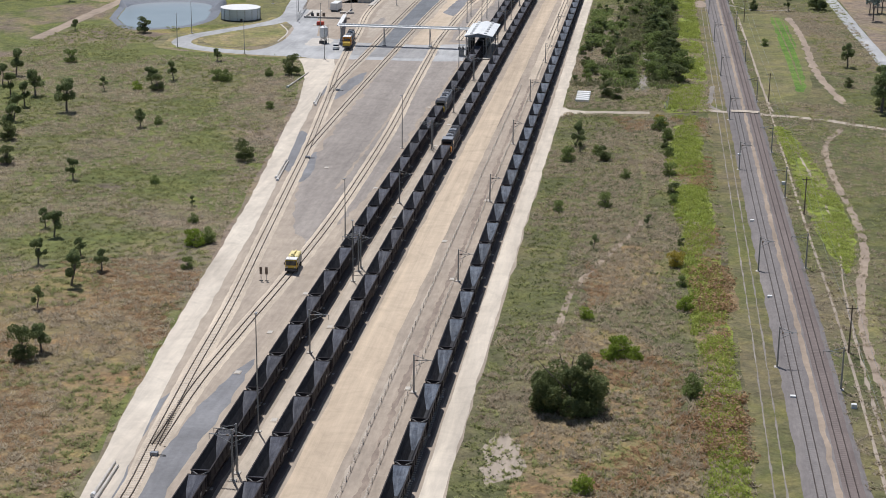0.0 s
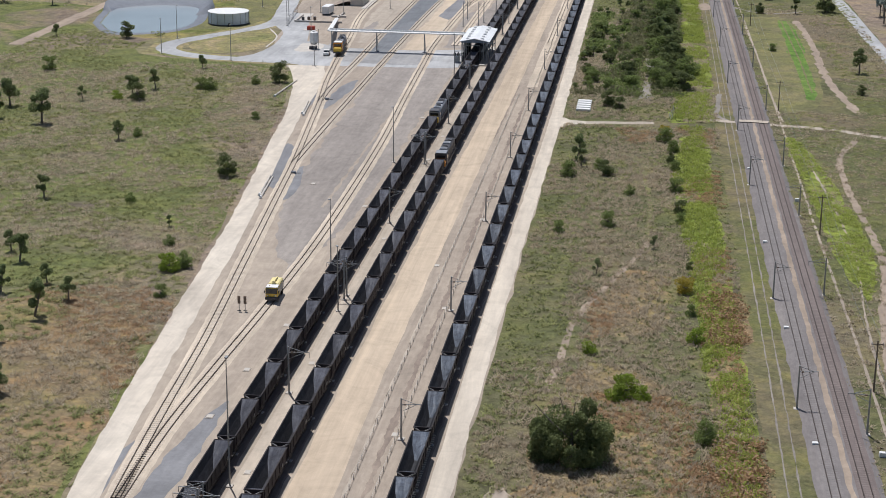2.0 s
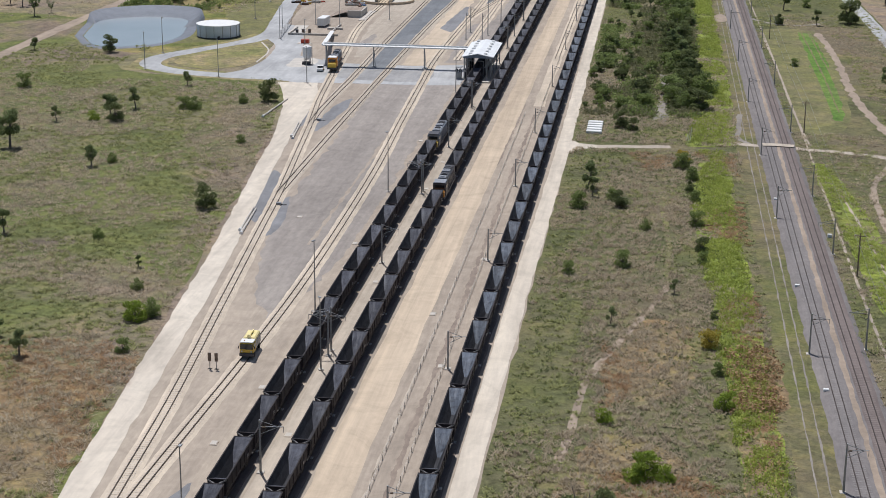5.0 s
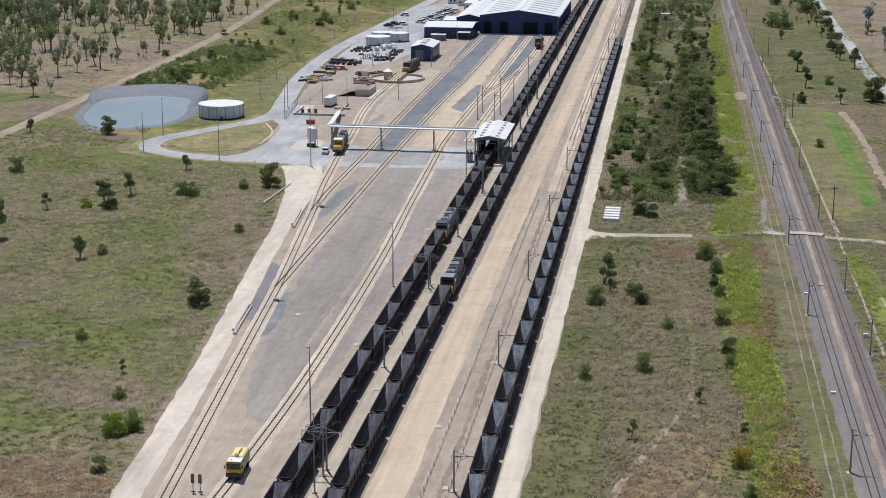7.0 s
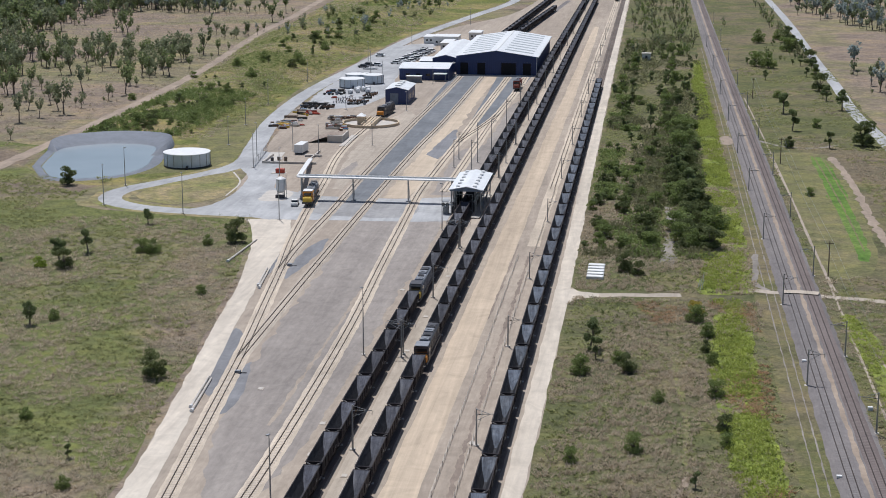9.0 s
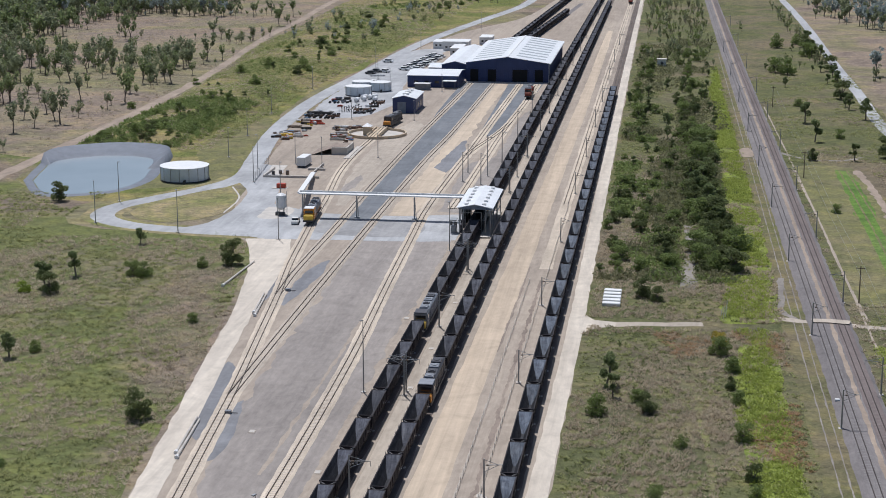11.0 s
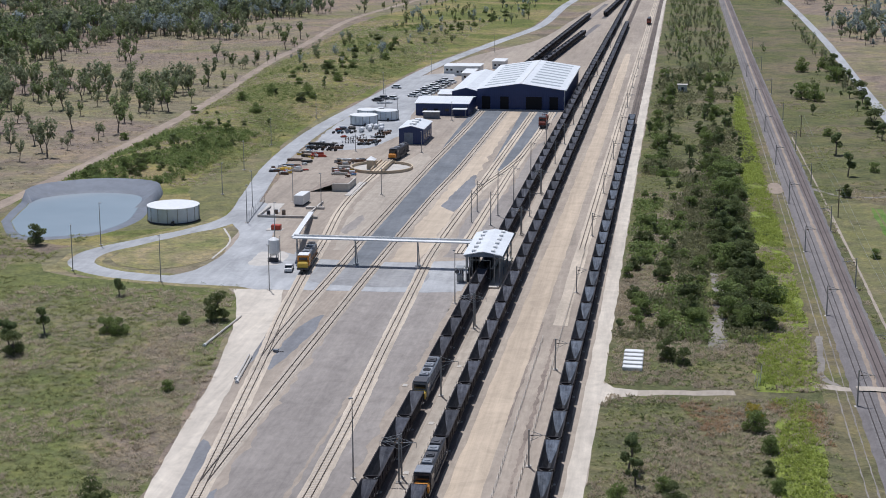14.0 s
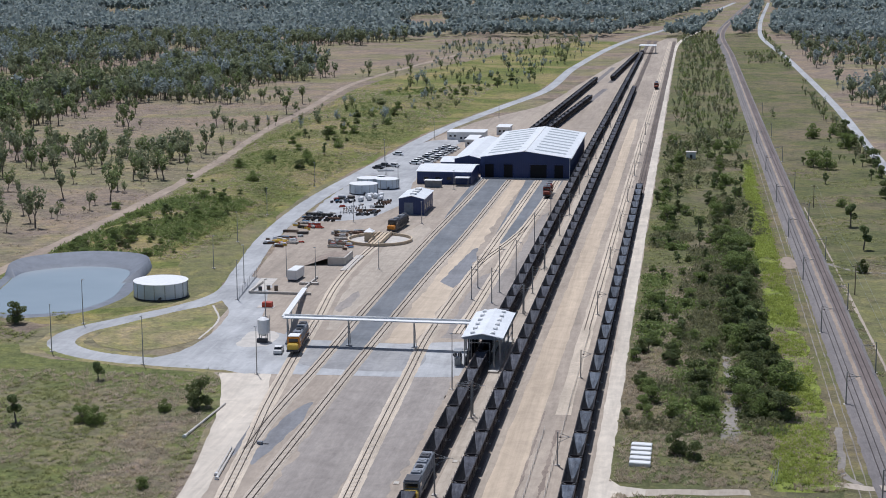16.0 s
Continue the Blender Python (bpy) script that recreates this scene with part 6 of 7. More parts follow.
# woods, too many to count
def woods(name, label, places, heights, mats, leaves, size, trunks, seed):
    ob_t = thing(name, label, "woodland", kind="stuff")
    turns = rng.uniform(0, 6.28, len(places))
    pick = rng.integers(0, 6, len(places))
    which = rng.integers(0, len(mats), len(places))
    for v in range(6):
        t, q = gum_parts(seed + v, 8.0, 2.3, leaves, size)
        for w, mat in enumerate(mats):
            sel = (pick == v) & (which == w)
            if not sel.any():
                continue
            o = part("crowns", quads_mesh("crowns", spread(q, places[sel], heights[sel] / 8.0, turns[sel]), mat), mat, ob_t)
            o["kind"] = "stuff"
        if trunks:
            sel = pick == v
            tv = np.array([[t.v[i] for i in f] for f in t.f if len(f) == 4])
            o = part("trunks", quads_mesh("trunks", spread(tv, places[sel], heights[sel] / 8.0, turns[sel]), M["bark"]), M["bark"], ob_t)
            o["kind"] = "stuff"
    return ob_t


def scatter(n, x0, x1, y0, y1, keep):
    p = np.stack([rng.uniform(x0, x1, n), rng.uniform(y0, y1, n), np.full(n, -0.3)], 1)
    ok = [keep(a, b, noise.noise(Vector((a * 0.012, b * 0.006, 0.3)))) for a, b in p[:, :2]]
    return p[np.array(ok)]


def thin(p, x0, k):
    """Heights: mostly middling trees, some saplings, a few tall ones."""
    return np.clip(rng.gamma(5.0, k / 5.0, len(p)), 1.8, x0)


near_l = scatter(2500, -430, -178, 372, 1060, lambda x, y, n: x < -178 - (y - 430) * 0.03 and n > -0.7 + 0.0035 * max(0, x + 330) and not (640 < y < 850 and x > -300 and noise.noise(Vector((x * 0.02, y * 0.02, 9))) < 0.22))
woods("open_woodland", "scattered gum trees on dry grazing land", near_l, thin(near_l, 12.5, 6.8), [M["leaf"], M["leaf_gum"], M["leaf"]], 300, 0.36, True, 201)
front_l = scatter(200, -330, -176, 375, 660, lambda x, y, n: x < -178)
woods("open_woodland", "scattered tall gum trees near the dirt track", front_l, thin(front_l, 12.5, 7.4), [M["leaf"], M["leaf_gum"]], 460, 0.27, True, 211)
mid_l = scatter(6000, -760, -190, 850, 1480, lambda x, y, n: (n > -0.2 and x < -225 - max(0, y - 1020) * 0.12) or n > 0.22)
woods("gum_woodland", "grey-green gum woodland beyond the pasture", mid_l, thin(mid_l, 14, 9.0), [M["leaf_hazy"], M["leaf"], M["leaf"]], 110, 0.62, True, 221)
left_d = scatter(1900, -560, -290, 420, 920, lambda x, y, n: n > -0.25)
woods("gum_woodland", "grey-green gum woodland beyond the pasture", left_d, thin(left_d, 13, 8.5), [M["leaf"], M["leaf_gum"]], 150, 0.52, True, 231)


def clear_far(x, y, n):
    road = 2 + (y - 1819) * 0.103 if y > 1819 else -45 + (y - 1483) * 0.14
    line = 45 + max(0, y - 1640) * 0.064
    hw = 84 + max(0, y - 1640) * 0.05
    return (x < road - 25 or abs(x - (road + line) / 2) < abs(line - road) / 2 - 22 or line + 12 < x < hw - 8 or x > hw + 10) and n > (-0.25 if y > 1550 else 0.05)


far = scatter(9000, -900, 420, 1480, 2100, clear_far)
woods("far_forest", "continuous eucalypt forest in the distance", far, rng.uniform(9, 14, len(far)), [M["leaf_hazy"]], 34, 1.5, False, 241)
far2 = scatter(12000, -1500, 600, 2100, 3600, lambda x, y, n: clear_far(x, y, n + 0.3))
woods("far_forest", "continuous eucalypt forest in the distance", far2, rng.uniform(11, 16, len(far2)), [M["leaf_hazy"]], 18, 2.6, False, 251)
east = scatter(4200, 104, 420, 330, 1480, lambda x, y, n: n > (0.0 if y < 850 else -0.25))
woods("roadside_woodland", "gum trees beside the public road", east, thin(east, 12, 7.5), [M["leaf"], M["leaf_hazy"]], 130, 0.58, True, 261)
bank_l = scatter(620, -196, -50, 720, 1500, lambda x, y, n: x < np.interp(y, (720, 854, 965, 1157, 1483), (-112, -96, -82, -78, -58)) and (n > 0.0 or y > 1150))
woods("bank_trees", "scattered gums and shrubs on olive grass", bank_l, thin(bank_l, 9, 4.5), [M["leaf"], M["leaf_dark"], M["leaf_hazy"]], 170, 0.4, True, 281)
belt = scatter(2300, 8, 92, 640, 1640, lambda x, y, n: (8 < x < 41 and n > -0.5) or (x > 58 and x < 82 and n > 0.18) or (83 < x < 89.5 and n > -0.3))
woods("railside_scrub", "scrubby trees between the yard and the railway", belt, thin(belt, 7.5, 3.4), [M["leaf_mid"], M["leaf"], M["scrub_olive"], M["leaf_dark"]], 130, 0.4, True, 271)


# ---- tussocks ----
def blades(count, seed):
    """A loose tuft of narrow bent blades about a point."""
    g = np.random.default_rng(seed)
    a, f = g.uniform(0, 6.283, count), g.uniform(0, 6.283, count)
    base = np.stack([np.cos(a), np.sin(a), np.zeros(count)], 1) * (0.6 * g.random(count) ** 0.5)[:, None]
    lean, ln, w = g.uniform(0.75, 1.45, count), g.uniform(0.35, 0.85, count), g.uniform(0.05, 0.12, count)
    d = np.stack([np.cos(f), np.sin(f), np.zeros(count)], 1)
    side = np.stack([-np.sin(f), np.cos(f), np.zeros(count)], 1) * w[:, None]
    tip = base + d * (np.sin(lean) * ln)[:, None]
    tip[:, 2] += np.cos(lean) * ln
    return np.stack([base - side, base + side, tip + side * 0.45, tip - side * 0.45], 1)


def tussocks(name, label, n, x0, x1, y0, y1, keep, mat, hmin, hmax, seed, leaf=0):
    """Many low clumps: tufts of blades, or with leaf given, mounds of that many leaves."""
    if leaf:
        q = cloud([(0, 0, 0.35), (0.5, 0.2, 0.25), (-0.3, 0.5, 0.2)], [0.6, 0.45, 0.4], leaf, 0.17, 0.8, seed)
        q[:, :, 2] = np.maximum(q[:, :, 2], 0.0)
    else:
        q = blades(15, seed)
    p = scatter(n, x0, x1, y0, y1, keep)
    p[:, 2] = [bank_height(a, b) - 0.04 for a, b in p[:, :2]] if x1 < -100 else -0.04
    ob = new(name, quads_mesh(name, spread(q, p, rng.uniform(hmin, hmax, len(p)), rng.uniform(0, 6.28, len(p))), mat))
    return tagged(ob, label, "grass", kind="stuff")


def edge_w(y):
    return -40 - max(0, y + 20) * 0.1 - max(0, y - 212) * 0.09


def fine(x, y, k=0.06):
    return noise.noise(Vector((x * k, y * k * 0.7, 5.0)))


tussocks("grass_tussocks", "dry brown grass tussocks over the pasture", 26000, -165, -38, -50, 300, lambda x, y, n: x < edge_w(y) and not (y > 278 and x > -135) and fine(x, y) < 0.12, M["tuft"], 0.5, 1.25, 301)
tussocks("grass_tussocks", "green grass tussocks over the pasture", 24000, -165, -38, -50, 330, lambda x, y, n: x < edge_w(y) and not (y > 278 and x > -128) and fine(x, y) > -0.02, M["tuft_green"], 0.5, 1.2, 302)
tussocks("verge_tussocks", "dry grass tussocks on the verge", 16000, 6.4, 44, -50, 420, lambda x, y, n: fine(x, y) < 0.15 and abs(y - 219) > 3, M["tuft"], 0.5, 1.2, 303)
tussocks("verge_tussocks", "green weeds on the verge", 12000, 6.6, 44, -50, 640, lambda x, y, n: fine(x, y) > -0.05 and abs(y - 219) > 3, M["tuft_green"], 0.5, 1.2, 304)
tussocks("rusty_tussocks", "rust-brown dry grass clumps", 9000, 13, 43, -50, 215, lambda x, y, n: fine(x, y, 0.05) > 0.06 and x > 17 + 16 * fine(x, y, 0.03), M["tuft_rust"], 0.5, 1.1, 305)
tussocks("rusty_tussocks", "rust-brown dry grass clumps in the pasture", 5000, -95, -42, -45, 75, lambda x, y, n: x < edge_w(y) and fine(x, y, 0.04) > 0.02, M["tuft_rust"], 0.5, 1.1, 306)
tussocks("lush_weeds", "dense bright green weeds along the drain strip", 15000, 33, 44.5, -50, 640, lambda x, y, n: fine(x, y, 0.1) > -0.22 and abs(y - 221) > 4 and x > np.interp(y, (-60, 0, 75, 155, 190, 212, 221, 275, 323, 640), (37, 38.5, 36.5, 33.6, 33.9, 37, 33, 34.2, 36, 39)) + 2.2 * fine(x, y, 0.09) and x < np.interp(y, (-60, 60, 160, 212, 276, 324, 640), (44, 43, 41, 40.5, 44, 43.6, 41.5)), M["tuft_lush"], 0.6, 1.2, 307, 14)
tussocks("lush_weeds", "bright green weeds on the bank", 4500, 59, 70, 86, 208, lambda x, y, n: fine(x, y, 0.1) > -0.2 and np.interp(y, (86, 118, 164, 210), (65, 62, 60.7, 59.3)) < x < np.interp(y, (86, 95, 114, 140, 170, 208), (65, 67.2, 69.2, 68.5, 66.3, 62)), M["tuft_lush"], 0.4, 0.9, 308)
tussocks("dark_weeds", "low dark olive weeds dotted over the pasture", 7000, -165, -38, -50, 285, lambda x, y, n: x < edge_w(y) - 0.6 and fine(x, y, 0.09) > -0.05, M["leaf_dark"], 0.35, 0.9, 320, 12)
tussocks("dark_weeds", "low dark olive weeds dotted over the verge", 3200, 6.8, 38, -50, 255, lambda x, y, n: fine(x, y, 0.09) > -0.1 and abs(y - 219) > 3, M["leaf_dark"], 0.35, 0.9, 321, 12)
tussocks("rusty_tussocks", "tall rust-brown weeds beside the green strip", 900, 37, 44.5, 0, 90, lambda x, y, n: (60 < y < 86 or y < 24) and fine(x, y, 0.1) > -0.2, M["tuft_rust"], 0.7, 1.5, 322, 14)
tussocks("bank_grass", "green grass clumps on the embankment", 14000, -180, -110, 400, 900, lambda x, y, n: x > -164 - max(0, y - 530) * 0.09 and x < -119 + max(0, y - 560) * 0.05 and fine(x, y, 0.03) > -0.15, M["tuft_green"], 0.7, 1.6, 309)
tussocks("low_scrub", "low dense olive scrub on the verge", 4300, 7, 36, 252, 460, lambda x, y, n: fine(x, y, 0.05) > -0.12 and not (24.4 < x < 28.6 and y < 312), M["scrub_olive"], 0.9, 2.0, 310, 26)
tussocks("low_scrub", "mid-green low scrub on the verge", 2400, 7, 36, 252, 470, lambda x, y, n: fine(x, y, 0.07) > 0.08 and not (24.4 < x < 28.6 and y < 312), M["leaf_mid"], 0.9, 2.2, 316, 26)
tussocks("low_scrub", "dark low scrub on the verge", 1300, 7, 40, 256, 700, lambda x, y, n: fine(x, y, 0.05) > 0.15, M["leaf_dark"], 0.8, 1.9, 311, 26)
tussocks("low_scrub", "olive scrub on the far verge", 2200, 8, 41, 460, 760, lambda x, y, n: fine(x, y, 0.04) > 0.0, M["scrub_olive"], 0.9, 2.0, 317, 24)
tussocks("bank_scrub", "dense green thicket on the mound", 2400, -163, -128, 402, 500, lambda x, y, n: fine(x, y, 0.05) > -0.25 and x < -128 - max(0, 430 - y) * 0.1, M["leaf_mid"], 0.9, 1.9, 318, 26)
tussocks("bank_scrub", "patches of green scrub along the mound", 2600, -182, -112, 480, 960, lambda x, y, n: bank_height(x, y) > 0.6 and fine(x, y, 0.03) > 0.12, M["leaf_mid"], 0.9, 2.0, 319, 22)
tussocks("verge_tussocks", "dry grass tussocks beyond the main line", 9000, 57, 100, -40, 420, lambda x, y, n: fine(x, y) < 0.1 and not (58 < x < 80 and 240 < y < 402) and x < 97, M["tuft"], 0.5, 1.1, 312)
tussocks("verge_tussocks", "green grass tussocks beyond the main line", 9000, 57, 97, -40, 620, lambda x, y, n: fine(x, y) > 0.0 and not (58 < x < 80 and 240 < y < 402), M["tuft_green"], 0.5, 1.1, 313)
tussocks("bank_grass", "dry grass clumps on the embankment", 9000, -185, -104, 400, 1000, lambda x, y, n: x > -164 - max(0, y - 530) * 0.09 and x < -118 + max(0, y - 560) * 0.05 and fine(x, y, 0.03) < 0.1, M["tuft"], 0.7, 1.5, 314)
tussocks("plain_tussocks", "sparse dry tussocks on the grazing land", 6000, -330, -172, 380, 900, lambda x, y, n: x < -172 - max(0, y - 600) * 0.1, M["tuft"], 0.5, 1.2, 315)

# ---- masts, lights, wires ----
def mast(x, y, h, arm, group, label, z0=-0.15):
    """Overhead line mast with a stayed bracket arm towards arm metres aside."""
    t = thing("line_mast", label, "mast", group, pose(x, y, z0))
    part("post", Shape().box(-0.14, 0.14, -0.14, 0.14, 0, h, top=(0.05, 0.05)), M["galv"], t)
    part("footing", Shape().box(-0.45, 0.45, -0.45, 0.45, -0.1, 0.3, bevel=0.06), M["concrete"], t)
    for a in (arm if isinstance(arm, tuple) else (arm,)):
        s = Shape().beam((0, 0, h - 0.9), (a, 0, h - 0.75), 0.09)
        s.beam((0, 0, h - 0.1), (a * 0.75, 0, h - 0.75), 0.06)
        s.beam((0, 0, h - 1.9), (a * 0.8, 0, h - 0.8), 0.06)
        s.beam((a, 0, h - 0.75), (a, 0, h - 1.5), 0.06)
        b = part("bracket", s, M["galv"], t)
        part("insulator", Shape().tube([(a * 0.12, 0, h - 0.9), (a * 0.25, 0, h - 0.88)], [0.12, 0.12], 8), M["timber"], b)
    return t


for k, y in enumerate((-15, 32, 74, 121, 169, 211.3, 255.5, 291.2, 345, 368.7, 401.6, 454, 494, 540, 590, 640, 700, 760, 830, 900, 980)):
    mast(-21.4 if y < 300 else -20.9, y, 7.2, (-2.9, 2.6) if k % 2 == 0 else 3.0, "masts between train rows", "grey steel overhead line mast with bracket arms")
    if k % 2 == 0 and y < 420:
        mast(-21.4 if y < 300 else -20.9, y + 2.2, 7.0, -2.9, "masts between train rows", "grey steel overhead line mast with bracket arm")
for y in (18.2, 71.1, 125.2, 178.4, 229.5, 287.5, 346.4, 405, 465, 525, 590, 655, 730):
    mast(-3.2, y, 6.0, 2.6, "masts beside the east train", "slim grey overhead line mast beside train")
for k, y in enumerate((-22, 29, 88.8, 138.8, 180.1, 240, 300, 360, 425, 490, 560, 640, 730, 830)):
    mast(58.6 - k * 0.35, y, 6.8, -2.9, "main line masts", "grey overhead line mast beside the main line", -0.25)
for k, y in enumerate((37, 85.7, 162, 215, 275, 335, 395, 460, 530, 610, 700)):
    mast(49.6 - k * 0.3, y, 6.6, 2.6, "main line masts", "grey overhead line mast beside the main line", -0.25)
for x, y, h in ((-35.3, 359.6, 8.5), (-35.5, 373.5, 8.5), (-29.8, 356, 9), (-29.4, 369, 12), (-26.8, 384.6, 11), (-26.8, 435, 10), (-26.4, 486.4, 9)):
    mast(x, y, h, 1.6, "yard masts", "grey steel mast in the yard behind the shed")


def light_pole(x, y, h, turn=0.0):
    t = thing("light_pole", "tall slim galvanised yard light pole", "street lamp", "light poles", pose(x, y, -0.1, 0, 0, turn))
    part("pole", Shape().tube([(0, 0, 0), (0, 0, h * 0.5), (0, 0, h)], [0.13, 0.1, 0.06], 8), M["galv"], t)
    part("base", Shape().box(-0.4, 0.4, -0.4, 0.4, -0.1, 0.25, bevel=0.05), M["concrete"], t)
    head = part("lamp_head", Shape().box(-0.55, 0.1, -0.18, 0.18, h, h + 0.14, bevel=0.04), M["galv"], t)
    part("lens", Shape().box(-0.5, 0.0, -0.14, 0.14, h - 0.03, h - 0.001), M["white"], head)


for x, y, h in ((-21.9, 0.7, 17), (-27.4, 93, 12), (-28.4, 169.7, 12.5), (-23.3 + 2.0, 68.1, 11), (-27.8, 274.7, 11.5), (-121.4, 320, 10.5), (-118.5, 293.4, 10.5), (-95.1, 285.4, 10.5), (-69.3, 281, 10), (-93, 351, 10), (-97, 371.8, 10), (-110.4, 389.3, 9), (-87.8, 380.7, 9), (-78.8, 376, 9),
                (-65.5, 394.8, 7.5), (-81.2, 333.5, 9), (-115, 430, 9), (-119, 480, 9), (-118, 545, 9), (-98, 580, 9), (-87, 545, 9), (-66, 470, 7), (-66.5, 545, 7), (-106, 620, 9), (-98, 700, 9), (-80, 800, 9), (-88, 470, 7)):
    light_pole(x, y, h, (x * 37) % 360)


def wires(name, label, runs, r=0.02):
    t = thing(name, label, "cable")
    for a, b, sag in runs:
        a, b = Vector(a), Vector(b)
        s = Shape()
        pts = [a.lerp(b, k / 8) - Vector((0, 0, 4 * sag * (k / 8) * (1 - k / 8))) for k in range(9)]
        s.tube(pts, [r] * 9, 4)
        part("wire", s, M["galv"], t)


# poles of the distribution line along the verge
PY = (-30, 45, 126, 240, 378, 520)
for k, y in enumerate(PY):
    t = thing("power_pole", "weathered timber power pole with crossarm", "utility pole", "power poles", pose(61.5 - k * 0.5, y, -0.25))
    part("pole", Shape().tube([(0, 0, 0), (0, 0, 8)], [0.15, 0.1], 8), M["timber"], t)
    part("crossarm", Shape().box(-0.9, 0.9, -0.06, 0.06, 7.4, 7.55), M["timber"], t)
    for x in (-0.8, 0.8):
        part("insulator", Shape().tube([(x, 0, 7.55), (x, 0, 7.75)], [0.05, 0.04], 6), M["white"], t)
wires("power_line", "thin pale wires between timber poles", [((61.5 - k * 0.5 + s, PY[k], 7.4), (61 - k * 0.5 + s, PY[k + 1], 7.4), 0.9) for k in range(5) for s in (-0.8, 0.8)])
strip("cable_route", [(59.8, -60), (60.9, 46), (60.1, 126), (59.6, 240), (58.2, 378), (56, 520)], 0.45, -0.03, M["yard"], "pale worn cable route in grass", "track", 0.12, 3)
strip("wheel_rut", [(65, -30), (64.6, 27), (64.2, 50), (66.5, 78), (70, 104), (70.3, 127), (69.4, 160), (70.5, 190), (76, 208)], 1.4, -0.04, M["soil"], "dirt vehicle track in the grass", "track", 0.5, 2)
strip("wheel_rut", [(62, -30), (62.5, 40), (63.5, 75), (65.5, 110), (65, 150), (62.5, 190)], 0.4, -0.045, M["yard"], "worn wheel rut in dry grass", "track", 0.3, 2)
for k in range(7):
    strip("mown_line", [(59.6 + k * 2.2, 250 + k * 3), (60 + k * 2.2, 320), (59.4 + k * 2.2, 396)], 0.5, -0.035 + 0.001 * k, M["mown"], "pale mowing line across the paddock", "grass", 0.25, 4)

# signs beside the yard track
for x in (-37.2, -36.2):
    t = thing("track_sign", "dark rectangular board on a post facing the track", "sign", "track signs", pose(x, 66, -0.1))
    part("post", Shape().box(-0.05, 0.05, -0.05, 0.05, 0, 2.6), M["galv"], t)
    part("board", Shape().box(-0.24, 0.24, -0.09, -0.05, 1.3, 2.6), M["timber"], t)
    part("foot", Shape().box(-0.3, 0.3, -0.2, 0.2, -0.05, 0.12), M["rubber"], t)
# long pale members stored along the haul road
for x0, y0, x1, y1, n in ((-50.2, 135, -51.6, 152, 2), (-58.2, 214, -59.8, 230, 2), (-36.6, -24, -37.1, -13, 2), (-70.6, 236, -69.4, 258, 1)):
    for k in range(n):
        t = thing("concrete_pole", "pale concrete pole lying beside the haul road", "pole", "stored poles", pose(0, 0, 0))
        part("pole", Shape().tube([(x0 - k * 0.7, y0 + k * 2, 0.2), (x1 - k * 0.7, y1 + k, 0.2)], [0.26, 0.16], 8), M["concrete"], t)
        part("end_collar", Shape().tube([(x0 - k * 0.7, y0 + k * 2 - 0.3, 0.2), (x0 - k * 0.7, y0 + k * 2 + 0.3, 0.2)], [0.34, 0.34], 8), M["white"], t)
    if n == 2:
        t = thing("point_machine", "grey points motor beside the turnout", "machine", "point machines", pose(x1 + 3.6, y1 + 4, 0))
        part("case", Shape().box(-0.5, 0.5, -0.35, 0.35, -0.1, 0.55, bevel=0.06), M["loco_grey"], t)
        part("rod", Shape().beam((0.5, 0, 0.15), (1.6, 0, 0.15), 0.1), M["iron"], t)
# pale markers and pits in the yard
for x, y in ((-8.7, 95), (-20.6, 229), (-20.8, 196.4), (-28.5, 216.3), (-21.0, 173), (-20.6, 44), (-28.2, 132), (-28, 60), (-29.5, 40), (-30.2, 22), (-27.2, 118), (-42, 148), (-20.6, 110), (-4.2, 19.5), (-4.3, 72), (-3.9, 126), (-20.7, 5)):
    t = thing("pit_lid", "small pale concrete cable pit lid", "pit lid", "cable pits", pose(x, y, -0.08))
    part("slab", Shape().box(-0.5, 0.5, -0.7, 0.7, 0, 0.16, bevel=0.04), M["sleeper"], t)
    part("lid", Shape().box(-0.38, 0.38, -0.55, 0.55, 0.16, 0.2), M["concrete"], t)
for x, y in ((51, 24), (59.4, 22), (50.4, 70), (49.8, 118), (49.6, 175), (58.0, 150)):
    t = thing("signal_case", "small white trackside equipment case", "cabinet", "trackside cases", pose(x, y, -0.2))
    part("case", Shape().box(-0.4, 0.4, -0.3, 0.3, 0, 0.8, bevel=0.06), M["white"], t)
    part("base", Shape().box(-0.5, 0.5, -0.4, 0.4, -0.1, 0.05), M["concrete"], t)
# low stub fence along both walkways
STUB = Shape().box(-0.05, 0.05, -0.05, 0.05, -0.1, 0.75, bevel=0.02).mesh("post", [M["concrete"]])
for x, y0, y1, label in ((-19.6, -40, 290, "low wire fence along the walkway"), (-7.2, -40, 250, "low wire fence beside the tan road"), (-3.9, -40, 330, "low wire fence beside the east train")):
    t = thing("wire_fence", label, "fence")
    y = y0
    while y <= y1:
        part("post", STUB, M["concrete"], t, m=pose(x, y, 0))
        y += 3.0
    for z in (0.35, 0.66):
        part("wire", Shape().beam((x, y0, z), (x, y1, z), 0.03), M["concrete"], t)
t = thing("crossing_gate", "white tubular gate posts beside the dirt track", "gate", m=pose(32.5, 224, -0.2))
for k, (x, h) in enumerate(((0, 2.6), (0.5, 3.6), (-0.3, 1.6))):
    part("post", Shape().beam((x, k * 1.5, 0), (x + 0.3, k * 1.5 + 0.4, h), 0.1), M["white"], t)


